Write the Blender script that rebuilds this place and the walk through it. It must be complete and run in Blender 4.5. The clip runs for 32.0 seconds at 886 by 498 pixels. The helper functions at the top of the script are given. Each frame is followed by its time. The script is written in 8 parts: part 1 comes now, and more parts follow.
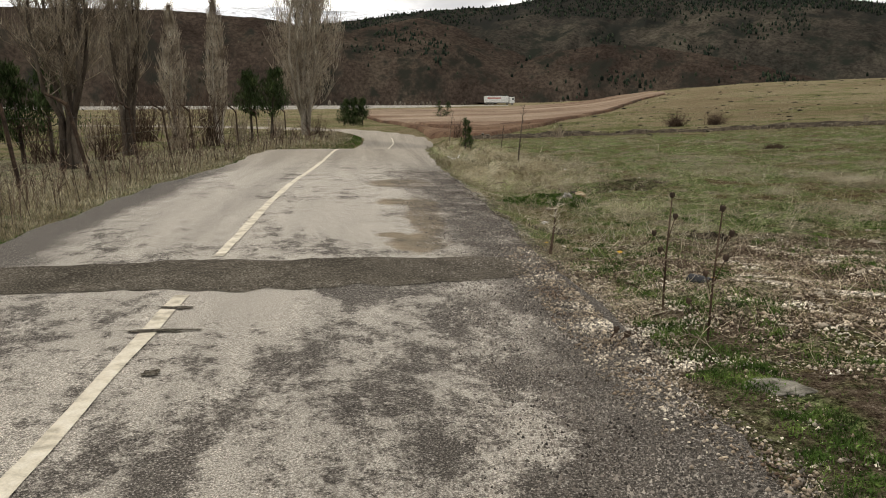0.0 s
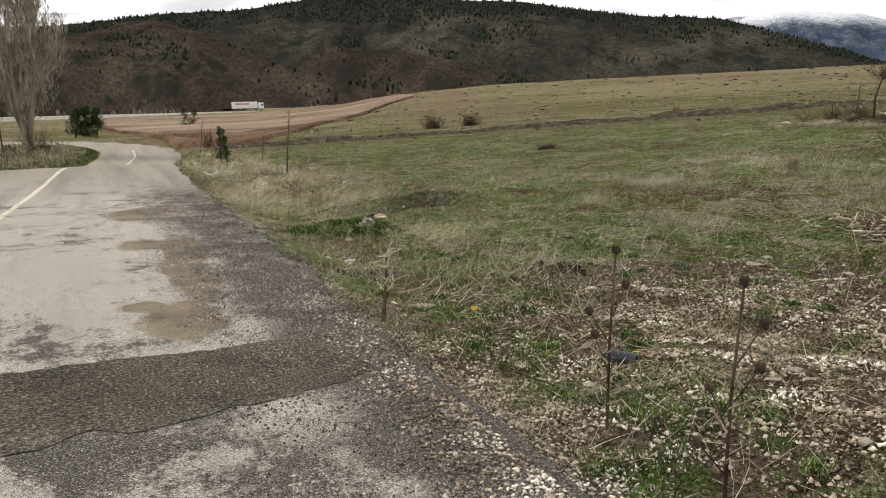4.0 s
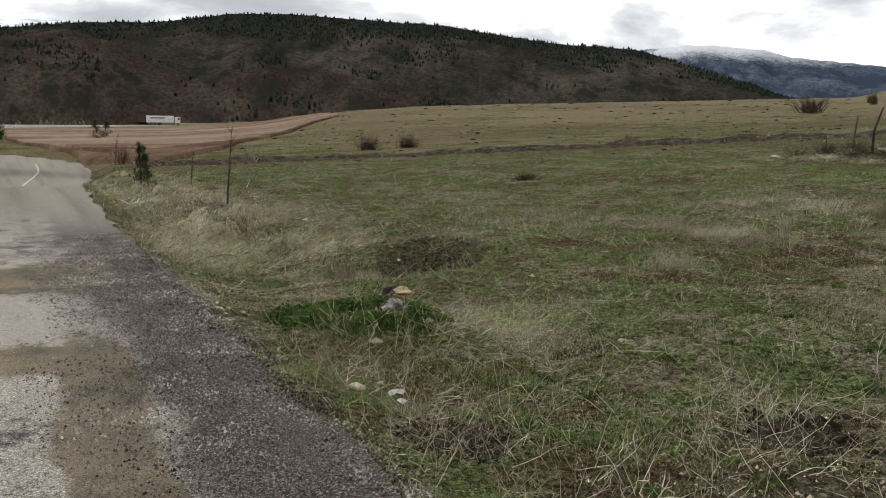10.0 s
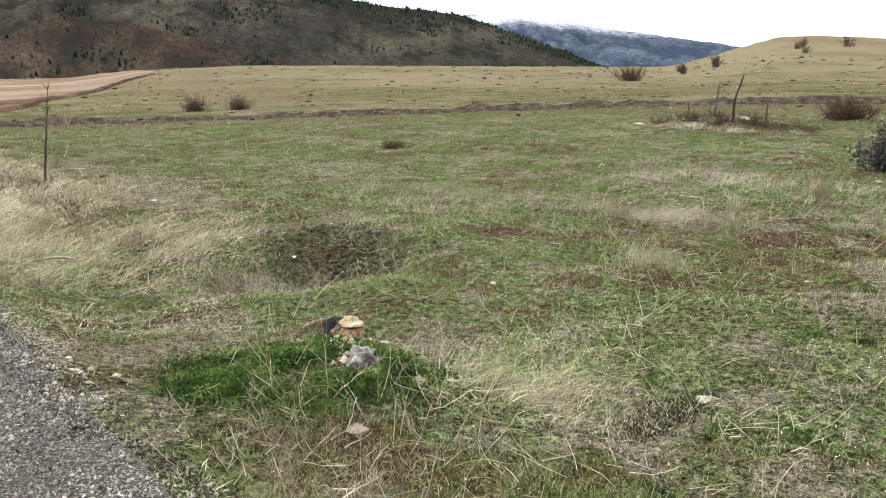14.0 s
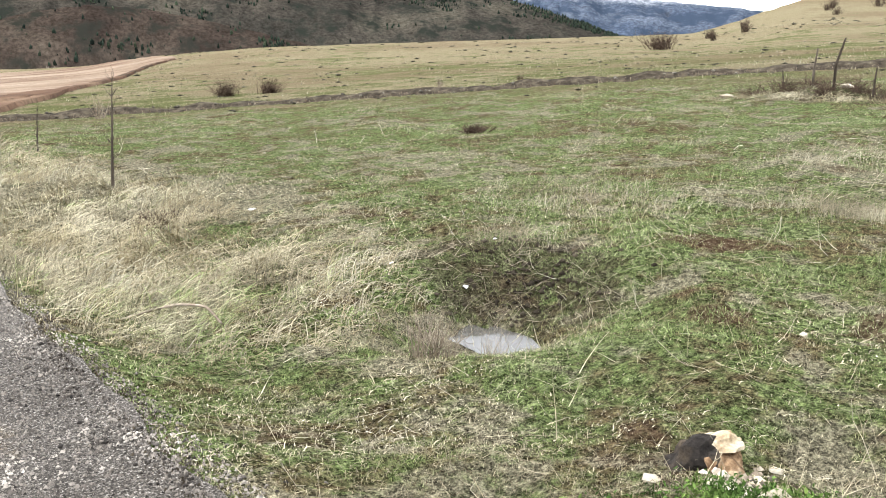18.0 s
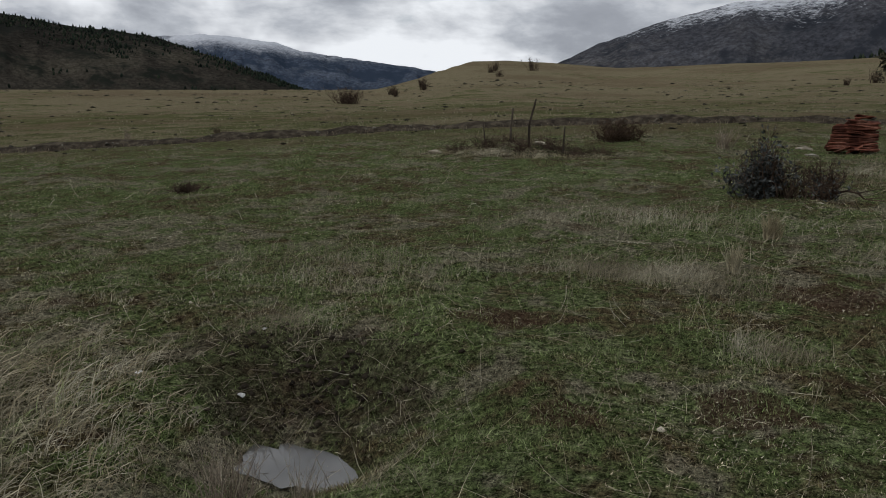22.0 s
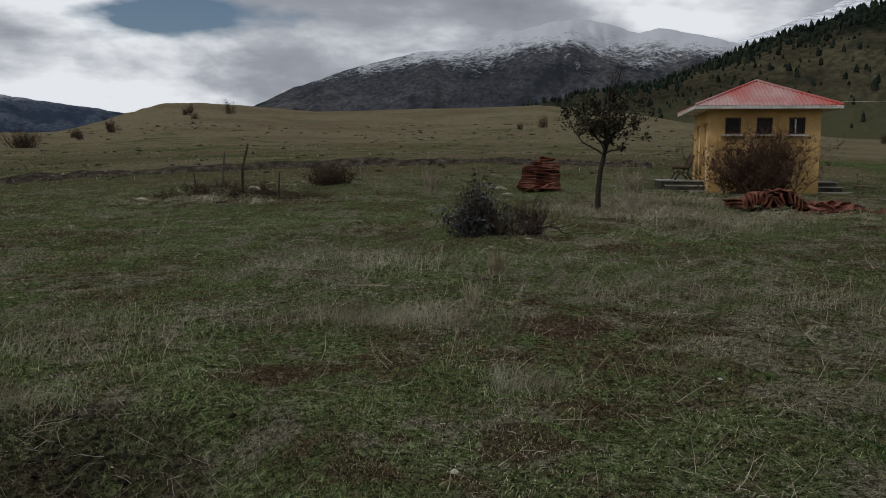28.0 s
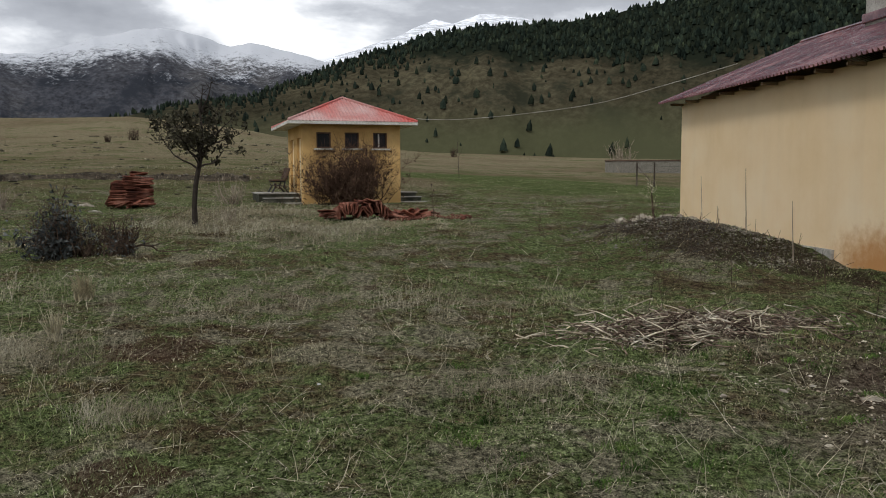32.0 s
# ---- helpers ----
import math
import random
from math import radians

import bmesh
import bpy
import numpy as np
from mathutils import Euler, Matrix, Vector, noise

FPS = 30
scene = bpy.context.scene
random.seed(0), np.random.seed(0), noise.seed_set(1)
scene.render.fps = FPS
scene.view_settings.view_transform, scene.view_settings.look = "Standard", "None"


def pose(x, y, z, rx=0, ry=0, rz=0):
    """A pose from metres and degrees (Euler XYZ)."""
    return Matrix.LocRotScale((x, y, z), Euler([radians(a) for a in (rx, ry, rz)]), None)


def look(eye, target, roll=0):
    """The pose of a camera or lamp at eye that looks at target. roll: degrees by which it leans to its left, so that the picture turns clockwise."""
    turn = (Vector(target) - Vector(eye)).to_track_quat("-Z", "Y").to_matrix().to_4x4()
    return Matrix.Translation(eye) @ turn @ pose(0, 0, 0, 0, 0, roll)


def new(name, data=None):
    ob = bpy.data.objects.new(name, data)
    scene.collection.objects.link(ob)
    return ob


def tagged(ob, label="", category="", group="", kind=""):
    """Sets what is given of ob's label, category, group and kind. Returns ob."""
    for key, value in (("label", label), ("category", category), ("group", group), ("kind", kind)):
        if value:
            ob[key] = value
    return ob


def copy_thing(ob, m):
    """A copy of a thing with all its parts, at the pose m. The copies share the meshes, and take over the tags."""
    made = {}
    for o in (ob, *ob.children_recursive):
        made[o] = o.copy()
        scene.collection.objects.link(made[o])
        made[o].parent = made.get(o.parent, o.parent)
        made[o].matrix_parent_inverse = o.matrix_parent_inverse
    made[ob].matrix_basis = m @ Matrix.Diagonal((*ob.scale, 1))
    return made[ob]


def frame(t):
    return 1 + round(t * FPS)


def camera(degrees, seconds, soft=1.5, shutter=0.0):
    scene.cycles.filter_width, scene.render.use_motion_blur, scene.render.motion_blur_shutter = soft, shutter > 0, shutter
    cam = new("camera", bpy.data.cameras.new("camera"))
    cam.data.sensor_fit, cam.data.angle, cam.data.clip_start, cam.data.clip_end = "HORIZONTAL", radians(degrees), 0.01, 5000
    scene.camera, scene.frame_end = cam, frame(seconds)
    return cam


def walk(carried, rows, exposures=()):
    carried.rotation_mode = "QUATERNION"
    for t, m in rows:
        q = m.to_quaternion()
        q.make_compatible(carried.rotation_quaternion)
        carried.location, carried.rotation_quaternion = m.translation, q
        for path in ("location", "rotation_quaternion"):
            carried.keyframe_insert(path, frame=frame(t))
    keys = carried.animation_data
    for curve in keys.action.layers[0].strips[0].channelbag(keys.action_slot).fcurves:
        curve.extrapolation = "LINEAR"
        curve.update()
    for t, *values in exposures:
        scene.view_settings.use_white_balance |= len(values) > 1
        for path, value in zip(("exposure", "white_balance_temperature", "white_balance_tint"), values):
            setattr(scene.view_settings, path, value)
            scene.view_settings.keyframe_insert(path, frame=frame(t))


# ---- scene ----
# camera and walk: seconds, heading clockwise from the road's direction, pitch, lean, eye
PATH = [
    (0.0, 5.73, -10.47, 0.05, -0.000, -0.000, 1.500),
    (0.5, 4.13, -9.44, 0.41, 0.005, 0.303, 1.509),
    (1.0, 8.51, -9.65, 0.82, 0.017, 0.591, 1.485),
    (1.5, 12.62, -10.40, 0.28, 0.038, 0.869, 1.486),
    (2.0, 16.20, -10.01, 0.61, 0.113, 1.180, 1.490),
    (2.5, 20.45, -9.72, 1.34, 0.167, 1.468, 1.485),
    (4.5, 23.18, -10.71, -1.64, 0.082, 2.490, 1.489),
    (5.0, 24.74, -12.59, -1.10, 0.134, 2.777, 1.474),
    (5.5, 25.85, -11.50, -0.29, 0.194, 3.031, 1.488),
    (6.0, 25.15, -10.46, -1.57, 0.219, 3.326, 1.503),
    (6.5, 20.97, -10.39, -1.99, 0.278, 3.619, 1.484),
    (7.0, 20.15, -10.27, -0.97, 0.324, 3.872, 1.490),
    (7.5, 22.15, -10.15, -1.74, 0.320, 4.158, 1.500),
    (8.0, 19.63, -10.44, -2.17, 0.314, 4.466, 1.466),
    (8.5, 20.88, -8.37, -0.40, 0.343, 4.803, 1.478),
    (9.0, 27.12, -7.92, -0.61, 0.304, 5.050, 1.486),
    (9.5, 28.13, -8.76, -0.49, 0.301, 5.263, 1.472),
    (10.0, 28.29, -8.89, 0.72, 0.369, 5.540, 1.471),
    (10.5, 31.85, -9.89, 1.09, 0.406, 5.790, 1.444),
    (11.0, 33.65, -11.26, 0.34, 0.440, 6.040, 1.434),
    (11.5, 29.74, -11.75, 0.60, 0.514, 6.324, 1.430),
    (12.0, 30.24, -12.39, 0.79, 0.526, 6.581, 1.406),
    (12.5, 32.41, -13.75, -0.13, 0.553, 6.828, 1.410),
    (13.0, 34.56, -13.28, 1.01, 0.649, 7.118, 1.415),
    (13.5, 38.73, -10.74, 2.09, 0.645, 7.370, 1.420),
    (15.5, 42.37, -13.27, 2.15, 0.696, 8.363, 1.437),
    (16.0, 39.17, -14.19, 1.93, 0.720, 8.672, 1.405),
    (16.5, 37.66, -14.09, 1.66, 0.707, 8.886, 1.420),
    (17.0, 40.17, -14.31, 0.25, 0.661, 9.173, 1.434),
    (17.5, 38.60, -14.78, -1.00, 0.622, 9.403, 1.414),
    (18.0, 39.06, -12.80, -0.14, 0.679, 9.728, 1.427),
    (18.5, 44.02, -9.57, 1.01, 0.757, 10.033, 1.437),
    (19.0, 44.10, -8.54, 1.28, 0.796, 10.231, 1.437),
    (19.5, 43.85, -7.68, 2.06, 0.892, 10.436, 1.458),
    (20.0, 47.28, -8.22, 0.59, 0.928, 10.618, 1.450),
    (20.5, 50.32, -8.91, -0.17, 0.919, 10.751, 1.469),
    (21.0, 51.44, -9.03, 0.60, 0.911, 10.769, 1.480),
    (21.5, 56.37, -8.79, 1.04, 0.950, 10.765, 1.480),
    (22.0, 60.42, -9.13, 1.03, 0.967, 10.764, 1.474),
    (22.5, 61.97, -10.59, 1.40, 0.982, 10.762, 1.467),
    (23.0, 62.46, -10.02, 1.02, 0.991, 10.762, 1.469),
    (23.5, 60.57, -10.06, 0.47, 0.984, 10.772, 1.468),
    (24.0, 58.29, -10.83, 0.58, 0.957, 10.789, 1.469),
    (24.5, 57.45, -9.41, 1.11, 0.946, 10.837, 1.477),
    (25.0, 58.92, -8.17, 0.63, 1.016, 10.931, 1.487),
    (25.5, 63.63, -8.76, 1.05, 1.074, 10.985, 1.486),
    (26.0, 71.78, -7.61, -0.31, 1.059, 11.023, 1.488),
    (26.5, 77.67, -6.75, -1.71, 0.970, 11.088, 1.500),
    (28.5, 81.32, -6.00, 0.64, 0.895, 11.122, 1.517),
    (29.0, 82.34, -6.12, 0.51, 0.890, 11.120, 1.516),
    (29.5, 84.15, -5.95, 0.37, 0.888, 11.117, 1.520),
    (30.0, 87.22, -5.92, 0.17, 0.895, 11.120, 1.523),
    (30.5, 90.55, -5.81, -0.11, 0.890, 11.112, 1.527),
    (31.0, 95.56, -5.90, -0.16, 0.906, 11.102, 1.526),
    (31.5, 103.31, -6.07, -0.20, 0.903, 11.073, 1.522),
    (32.0, 107.94, -5.00, -0.25, 0.912, 11.057, 1.522),
]


def view(heading, pitch, lean, x, y, z):
    a, b = radians(heading), radians(pitch)
    way = Vector((math.sin(a) * math.cos(b), math.cos(a) * math.cos(b), math.sin(b)))
    return look((x, y, z), Vector((x, y, z)) + way, lean)


EXPOSURES = [(0.0, 0.24, 6950, 10), (2.0, 0.45, 6850, 10), (5.0, 0.43, 6650, 10), (6.0, 0.43, 6650, 10), (7.0, 0.26, 6600, 9), (8.0, 0.13, 6650, 10), (9.0, -0.22, 6450, 10), (10.0, -0.02, 6450, 10),
             (11.0, 0.40, 6400, 10), (11.5, 0.85, 6350, 10), (12.0, 0.68, 6400, 10), (13.0, 1.06, 6350, 10), (15.5, 1.23, 6300, 10), (17.0, 1.34, 6300, 7), (18.0, 1.62, 6200, 10), (19.0, 0.17, 6250, 10), (20.0, -0.88, 6100, 10),
             (22.5, -0.83, 6100, 10), (23.0, 0.34, 6350, 10), (24.0, 0.38, 6150, 10), (25.0, -0.03, 6200, 10), (26.0, -0.62, 6100, 10), (29.0, -1.02, 6080, 10), (31.0, -0.92, 6080, 10), (32.0, -0.30, 6200, 10)]
cam = camera(56.51, 32.0, 1.0)
walk(cam, [(row[0], view(*row[1:])) for row in PATH], EXPOSURES)

# ---------------------------------------------------------------- world and sun
SUN_AZ, SUN_EL = 322.0, 42.0


def make_world():
    w = bpy.data.worlds.new("sky")
    scene.world = w
    w.use_nodes = True
    nt = w.node_tree
    nt.nodes.clear()
    out, bg = nt.nodes.new("ShaderNodeOutputWorld"), nt.nodes.new("ShaderNodeBackground")
    sky = nt.nodes.new("ShaderNodeTexSky")
    sky.sky_type, sky.sun_disc = "NISHITA", False
    sky.sun_elevation, sky.sun_rotation = radians(SUN_EL), radians(SUN_AZ)
    dim = nt.nodes.new("ShaderNodeVectorMath")
    dim.operation = "SCALE"
    dim.inputs["Scale"].default_value = 0.1
    nt.links.new(sky.outputs[0], dim.inputs[0])
    tc, mp = nt.nodes.new("ShaderNodeTexCoord"), nt.nodes.new("ShaderNodeMapping")
    mp.inputs["Scale"].default_value = (1.0, 1.0, 2.6)
    mp.inputs["Location"].default_value = (0.3, 0.1, 0.0)
    nt.links.new(tc.outputs["Generated"], mp.inputs[0])

    def cloud_noise(scale, detail, rough, off):
        n = nt.nodes.new("ShaderNodeTexNoise")
        n.inputs["Scale"].default_value, n.inputs["Detail"].default_value = scale, detail
        n.inputs["Roughness"].default_value, n.inputs["Distortion"].default_value = rough, 0.12
        m = nt.nodes.new("ShaderNodeVectorMath")
        m.inputs[1].default_value = (off, off * 0.7, off * 0.3)
        nt.links.new(mp.outputs[0], m.inputs[0])
        nt.links.new(m.outputs[0], n.inputs["Vector"])
        return n.outputs["Fac"]

    def ramp(src, stops):
        r = nt.nodes.new("ShaderNodeValToRGB")
        while len(r.color_ramp.elements) < len(stops):
            r.color_ramp.elements.new(0.5)
        for e, (p, c) in zip(r.color_ramp.elements, stops):
            e.position, e.color = p, (*c, 1)
        nt.links.new(src, r.inputs[0])
        return r.outputs[0]

    sep = nt.nodes.new("ShaderNodeSeparateXYZ")
    nt.links.new(tc.outputs["Generated"], sep.inputs[0])
    high = nt.nodes.new("ShaderNodeMapRange")
    high.inputs[1].default_value, high.inputs[2].default_value, high.inputs[3].default_value, high.inputs[4].default_value = 0.05, 0.22, -0.040, -0.005
    nt.links.new(sep.outputs[2], high.inputs[0])
    lift = nt.nodes.new("ShaderNodeMath")
    nt.links.new(cloud_noise(3.6, 12, 0.57, 1.3), lift.inputs[0])
    nt.links.new(high.outputs[0], lift.inputs[1])
    body = ramp(lift.outputs[0], [(0.36, (1.60, 1.59, 1.56)), (0.43, (1.15, 1.15, 1.15)), (0.475, (0.86, 0.875, 0.90)), (0.54, (0.62, 0.635, 0.67)), (0.68, (0.46, 0.475, 0.51))])
    gaps = ramp(cloud_noise(2.3, 6, 0.5, 5.0), [(0.27, (0, 0, 0)), (0.33, (1, 1, 1))])
    mix = nt.nodes.new("ShaderNodeMix")
    mix.data_type = "RGBA"
    nt.links.new(gaps, mix.inputs[0])
    nt.links.new(dim.outputs[0], mix.inputs[6])
    nt.links.new(body, mix.inputs[7])
    nt.links.new(mix.outputs[2], bg.inputs[0])
    bg.inputs[1].default_value = 1.0
    nt.links.new(bg.outputs[0], out.inputs[0])


make_world()
sun = new("sun", bpy.data.lights.new("sun", "SUN"))
sun.data.energy, sun.data.angle, sun.data.color = 1.5, radians(10), (1.0, 0.95, 0.88)
a, e = radians(SUN_AZ), radians(SUN_EL)
sun.matrix_world = look((0, 0, 60), (-math.sin(a) * math.cos(e) * 9, -math.cos(a) * math.cos(e) * 9, 60 - math.sin(e) * 9))


# ---------------------------------------------------------------- materials
def material(name, base, dark=None, light=None, scale=4.0, fine=60.0, rough=0.9, bump=0.2, bump_scale=None, metal=0.0,
             island=0.0, spec=0.08, mid=0.5, width=0.16, per_object=0.0, stretch=(1, 1, 1), grain=1.0):
    """A surface with two scales of variation: large blotches between dark and light, fine grain, and relief."""
    m = bpy.data.materials.new(name)
    m.use_nodes = True
    nt = m.node_tree
    b = nt.nodes["Principled BSDF"]
    dark = dark or tuple(c * 0.7 for c in base)
    light = light or tuple(min(1, c * 1.25) for c in base)
    tc = nt.nodes.new("ShaderNodeNewGeometry").outputs["Position"]
    mp = nt.nodes.new("ShaderNodeMapping")
    mp.inputs["Scale"].default_value = stretch
    nt.links.new(tc, mp.inputs[0])
    tc = mp.outputs[0]
    n1, n2 = noise_node(nt, tc, scale, 6, 0.6), noise_node(nt, tc, fine, 4, 0.65)
    col = ramp_node(nt, n1, [(mid - width, dark), (mid, base), (mid + width, light)])
    col = mul_node(nt, col, ramp_node(nt, n2, [(0.3, 1 - 0.38 * grain), (0.5, 1.0), (0.72, 1 + 0.3 * grain)]))
    for amount, kind, socket in ((island, "ShaderNodeNewGeometry", "Random Per Island"), (per_object, "ShaderNodeObjectInfo", "Random")):
        if amount:
            r = nt.nodes.new(kind).outputs[socket]
            lo, hi = 1 - amount, 1 + amount
            col = mul_node(nt, col, ramp_node(nt, r, [(0.0, (lo, lo, lo)), (0.5, (1, 0.98, 0.95)), (1.0, (hi, hi, hi * 0.96))]))
    nt.links.new(col, b.inputs["Base Color"])
    b.inputs["Roughness"].default_value, b.inputs["Metallic"].default_value = rough, metal
    b.inputs["Specular IOR Level"].default_value = spec
    if bump:
        bm_ = nt.nodes.new("ShaderNodeBump")
        bm_.inputs["Strength"].default_value, bm_.inputs["Distance"].default_value = bump, 0.05
        nt.links.new(noise_node(nt, tc, bump_scale or fine * 0.6, 6, 0.7), bm_.inputs["Height"])
        nt.links.new(bm_.outputs[0], b.inputs["Normal"])
    return m


def noise_node(nt, vec, scale, detail=5, rough=0.6):
    n = nt.nodes.new("ShaderNodeTexNoise")
    n.inputs["Scale"].default_value, n.inputs["Detail"].default_value, n.inputs["Roughness"].default_value = scale, detail, rough
    if vec is not None:
        nt.links.new(vec, n.inputs["Vector"])
    return n.outputs["Fac"]


def ramp_node(nt, src, stops):
    r = nt.nodes.new("ShaderNodeValToRGB")
    while len(r.color_ramp.elements) < len(stops):
        r.color_ramp.elements.new(0.5)
    for e, (p, c) in zip(r.color_ramp.elements, stops):
        e.position, e.color = p, (*(c if hasattr(c, "__len__") else (c, c, c)), 1)
    nt.links.new(src, r.inputs[0])
    return r.outputs[0]


def mul_node(nt, a, b):
    m = nt.nodes.new("ShaderNodeVectorMath")
    m.operation = "MULTIPLY"
    nt.links.new(a, m.inputs[0])
    nt.links.new(b, m.inputs[1])
    return m.outputs[0]


def mix_node(nt, fac, a, b):
    m = nt.nodes.new("ShaderNodeMix")
    m.data_type = "RGBA"
    for v, i in ((fac, 0), (a, 6), (b, 7)):
        if hasattr(v, "is_linked"):
            nt.links.new(v, m.inputs[i])
        elif i == 0:
            m.inputs[0].default_value = v
        else:
            m.inputs[i].default_value = (*v, 1)
    return m.outputs[2]


def math_node(nt, op, a, b=0.0, c=None, clamp=False):
    m = nt.nodes.new("ShaderNodeMath")
    m.operation, m.use_clamp = op, clamp
    for i, v in enumerate((a, b, c)):
        if v is None:
            continue
        if hasattr(v, "is_linked"):
            nt.links.new(v, m.inputs[i])
        else:
            m.inputs[i].default_value = v
    return m.outputs[0]


def range_node(nt, v, lo, hi):
    """0 at lo, 1 at hi, smooth between."""
    m = nt.nodes.new("ShaderNodeMapRange")
    m.interpolation_type = "SMOOTHSTEP"
    nt.links.new(v, m.inputs[0])
    m.inputs[1].default_value, m.inputs[2].default_value = lo, hi
    return m.outputs[0]


def start_material(name, rough=0.95):
    m = bpy.data.materials.new(name)
    m.use_nodes = True
    nt = m.node_tree
    b = nt.nodes["Principled BSDF"]
    b.inputs["Roughness"].default_value = rough
    b.inputs["Specular IOR Level"].default_value = 0.0
    pos = nt.nodes.new("ShaderNodeNewGeometry").outputs["Position"]
    sep = nt.nodes.new("ShaderNodeSeparateXYZ")
    nt.links.new(pos, sep.inputs[0])
    return m, nt, b, pos, sep.outputs


def spot(nt, sep, x, y, rx, ry, wob, amount=0.5):
    """1 inside a soft-edged oval on the ground, 0 outside, its rim broken by the noise wob."""
    dx = math_node(nt, "MULTIPLY", math_node(nt, "SUBTRACT", sep[0], x), 1 / rx)
    dy = math_node(nt, "MULTIPLY", math_node(nt, "SUBTRACT", sep[1], y), 1 / ry)
    d = math_node(nt, "SQRT", math_node(nt, "ADD", math_node(nt, "MULTIPLY", dx, dx), math_node(nt, "MULTIPLY", dy, dy)))
    d = math_node(nt, "ADD", d, math_node(nt, "MULTIPLY", math_node(nt, "SUBTRACT", wob, 0.5), amount * 2))
    return range_node(nt, d, 1.15, 0.8)


def relief(nt, b, height, strength, distance):
    k = nt.nodes.new("ShaderNodeBump")
    k.inputs["Strength"].default_value, k.inputs["Distance"].default_value = strength, distance
    nt.links.new(height, k.inputs["Height"])
    nt.links.new(k.outputs[0], b.inputs["Normal"])


def turf_patches(nt, pos, sep):
    """Colour of the turf from place to place: brown, olive, green and straw patches, and how dry it is."""
    a_, b_, c_ = noise_node(nt, pos, 0.33, 4, 0.55), noise_node(nt, pos, 1.5, 5, 0.62), noise_node(nt, pos, 6.5, 5, 0.66)
    f = math_node(nt, "ADD", math_node(nt, "MULTIPLY", a_, 0.24), math_node(nt, "ADD", math_node(nt, "MULTIPLY", b_, 0.38), math_node(nt, "MULTIPLY", c_, 0.38)))
    col = ramp_node(nt, f, [(0.40, (0.100, 0.072, 0.044)), (0.44, (0.145, 0.120, 0.062)), (0.475, (0.150, 0.150, 0.072)), (0.52, (0.132, 0.170, 0.062)), (0.58, (0.205, 0.236, 0.110))])
    far = nt.nodes.new("ShaderNodeVectorMath")
    far.inputs[1].default_value = (31.0, 17.0, 5.0)
    nt.links.new(pos, far.inputs[0])
    d_, e_ = noise_node(nt, far.outputs[0], 0.55, 5, 0.6), noise_node(nt, far.outputs[0], 2.6, 5, 0.66)
    dry = math_node(nt, "ADD", math_node(nt, "MULTIPLY", d_, 0.45), math_node(nt, "MULTIPLY", e_, 0.55))
    dry = math_node(nt, "ADD", dry, math_node(nt, "MULTIPLY", range_node(nt, sep[0], -5.0, -6.6), 0.10))
    verge_ = spot(nt, sep, 3.2, 20.5, 2.2, 7.0, a_, 0.35)
    dry = math_node(nt, "ADD", dry, math_node(nt, "MULTIPLY", verge_, 0.05))
    dry = math_node(nt, "ADD", dry, math_node(nt, "ADD", math_node(nt, "MULTIPLY", range_node(nt, sep[1], 26.0, 70.0), 0.03), math_node(nt, "MULTIPLY", range_node(nt, sep[0], 24.0, 90.0), 0.04)))
    col = mix_node(nt, math_node(nt, "MULTIPLY", range_node(nt, dry, 0.50, 0.575), 0.9), col, (0.262, 0.236, 0.162))
    return col, c_, a_


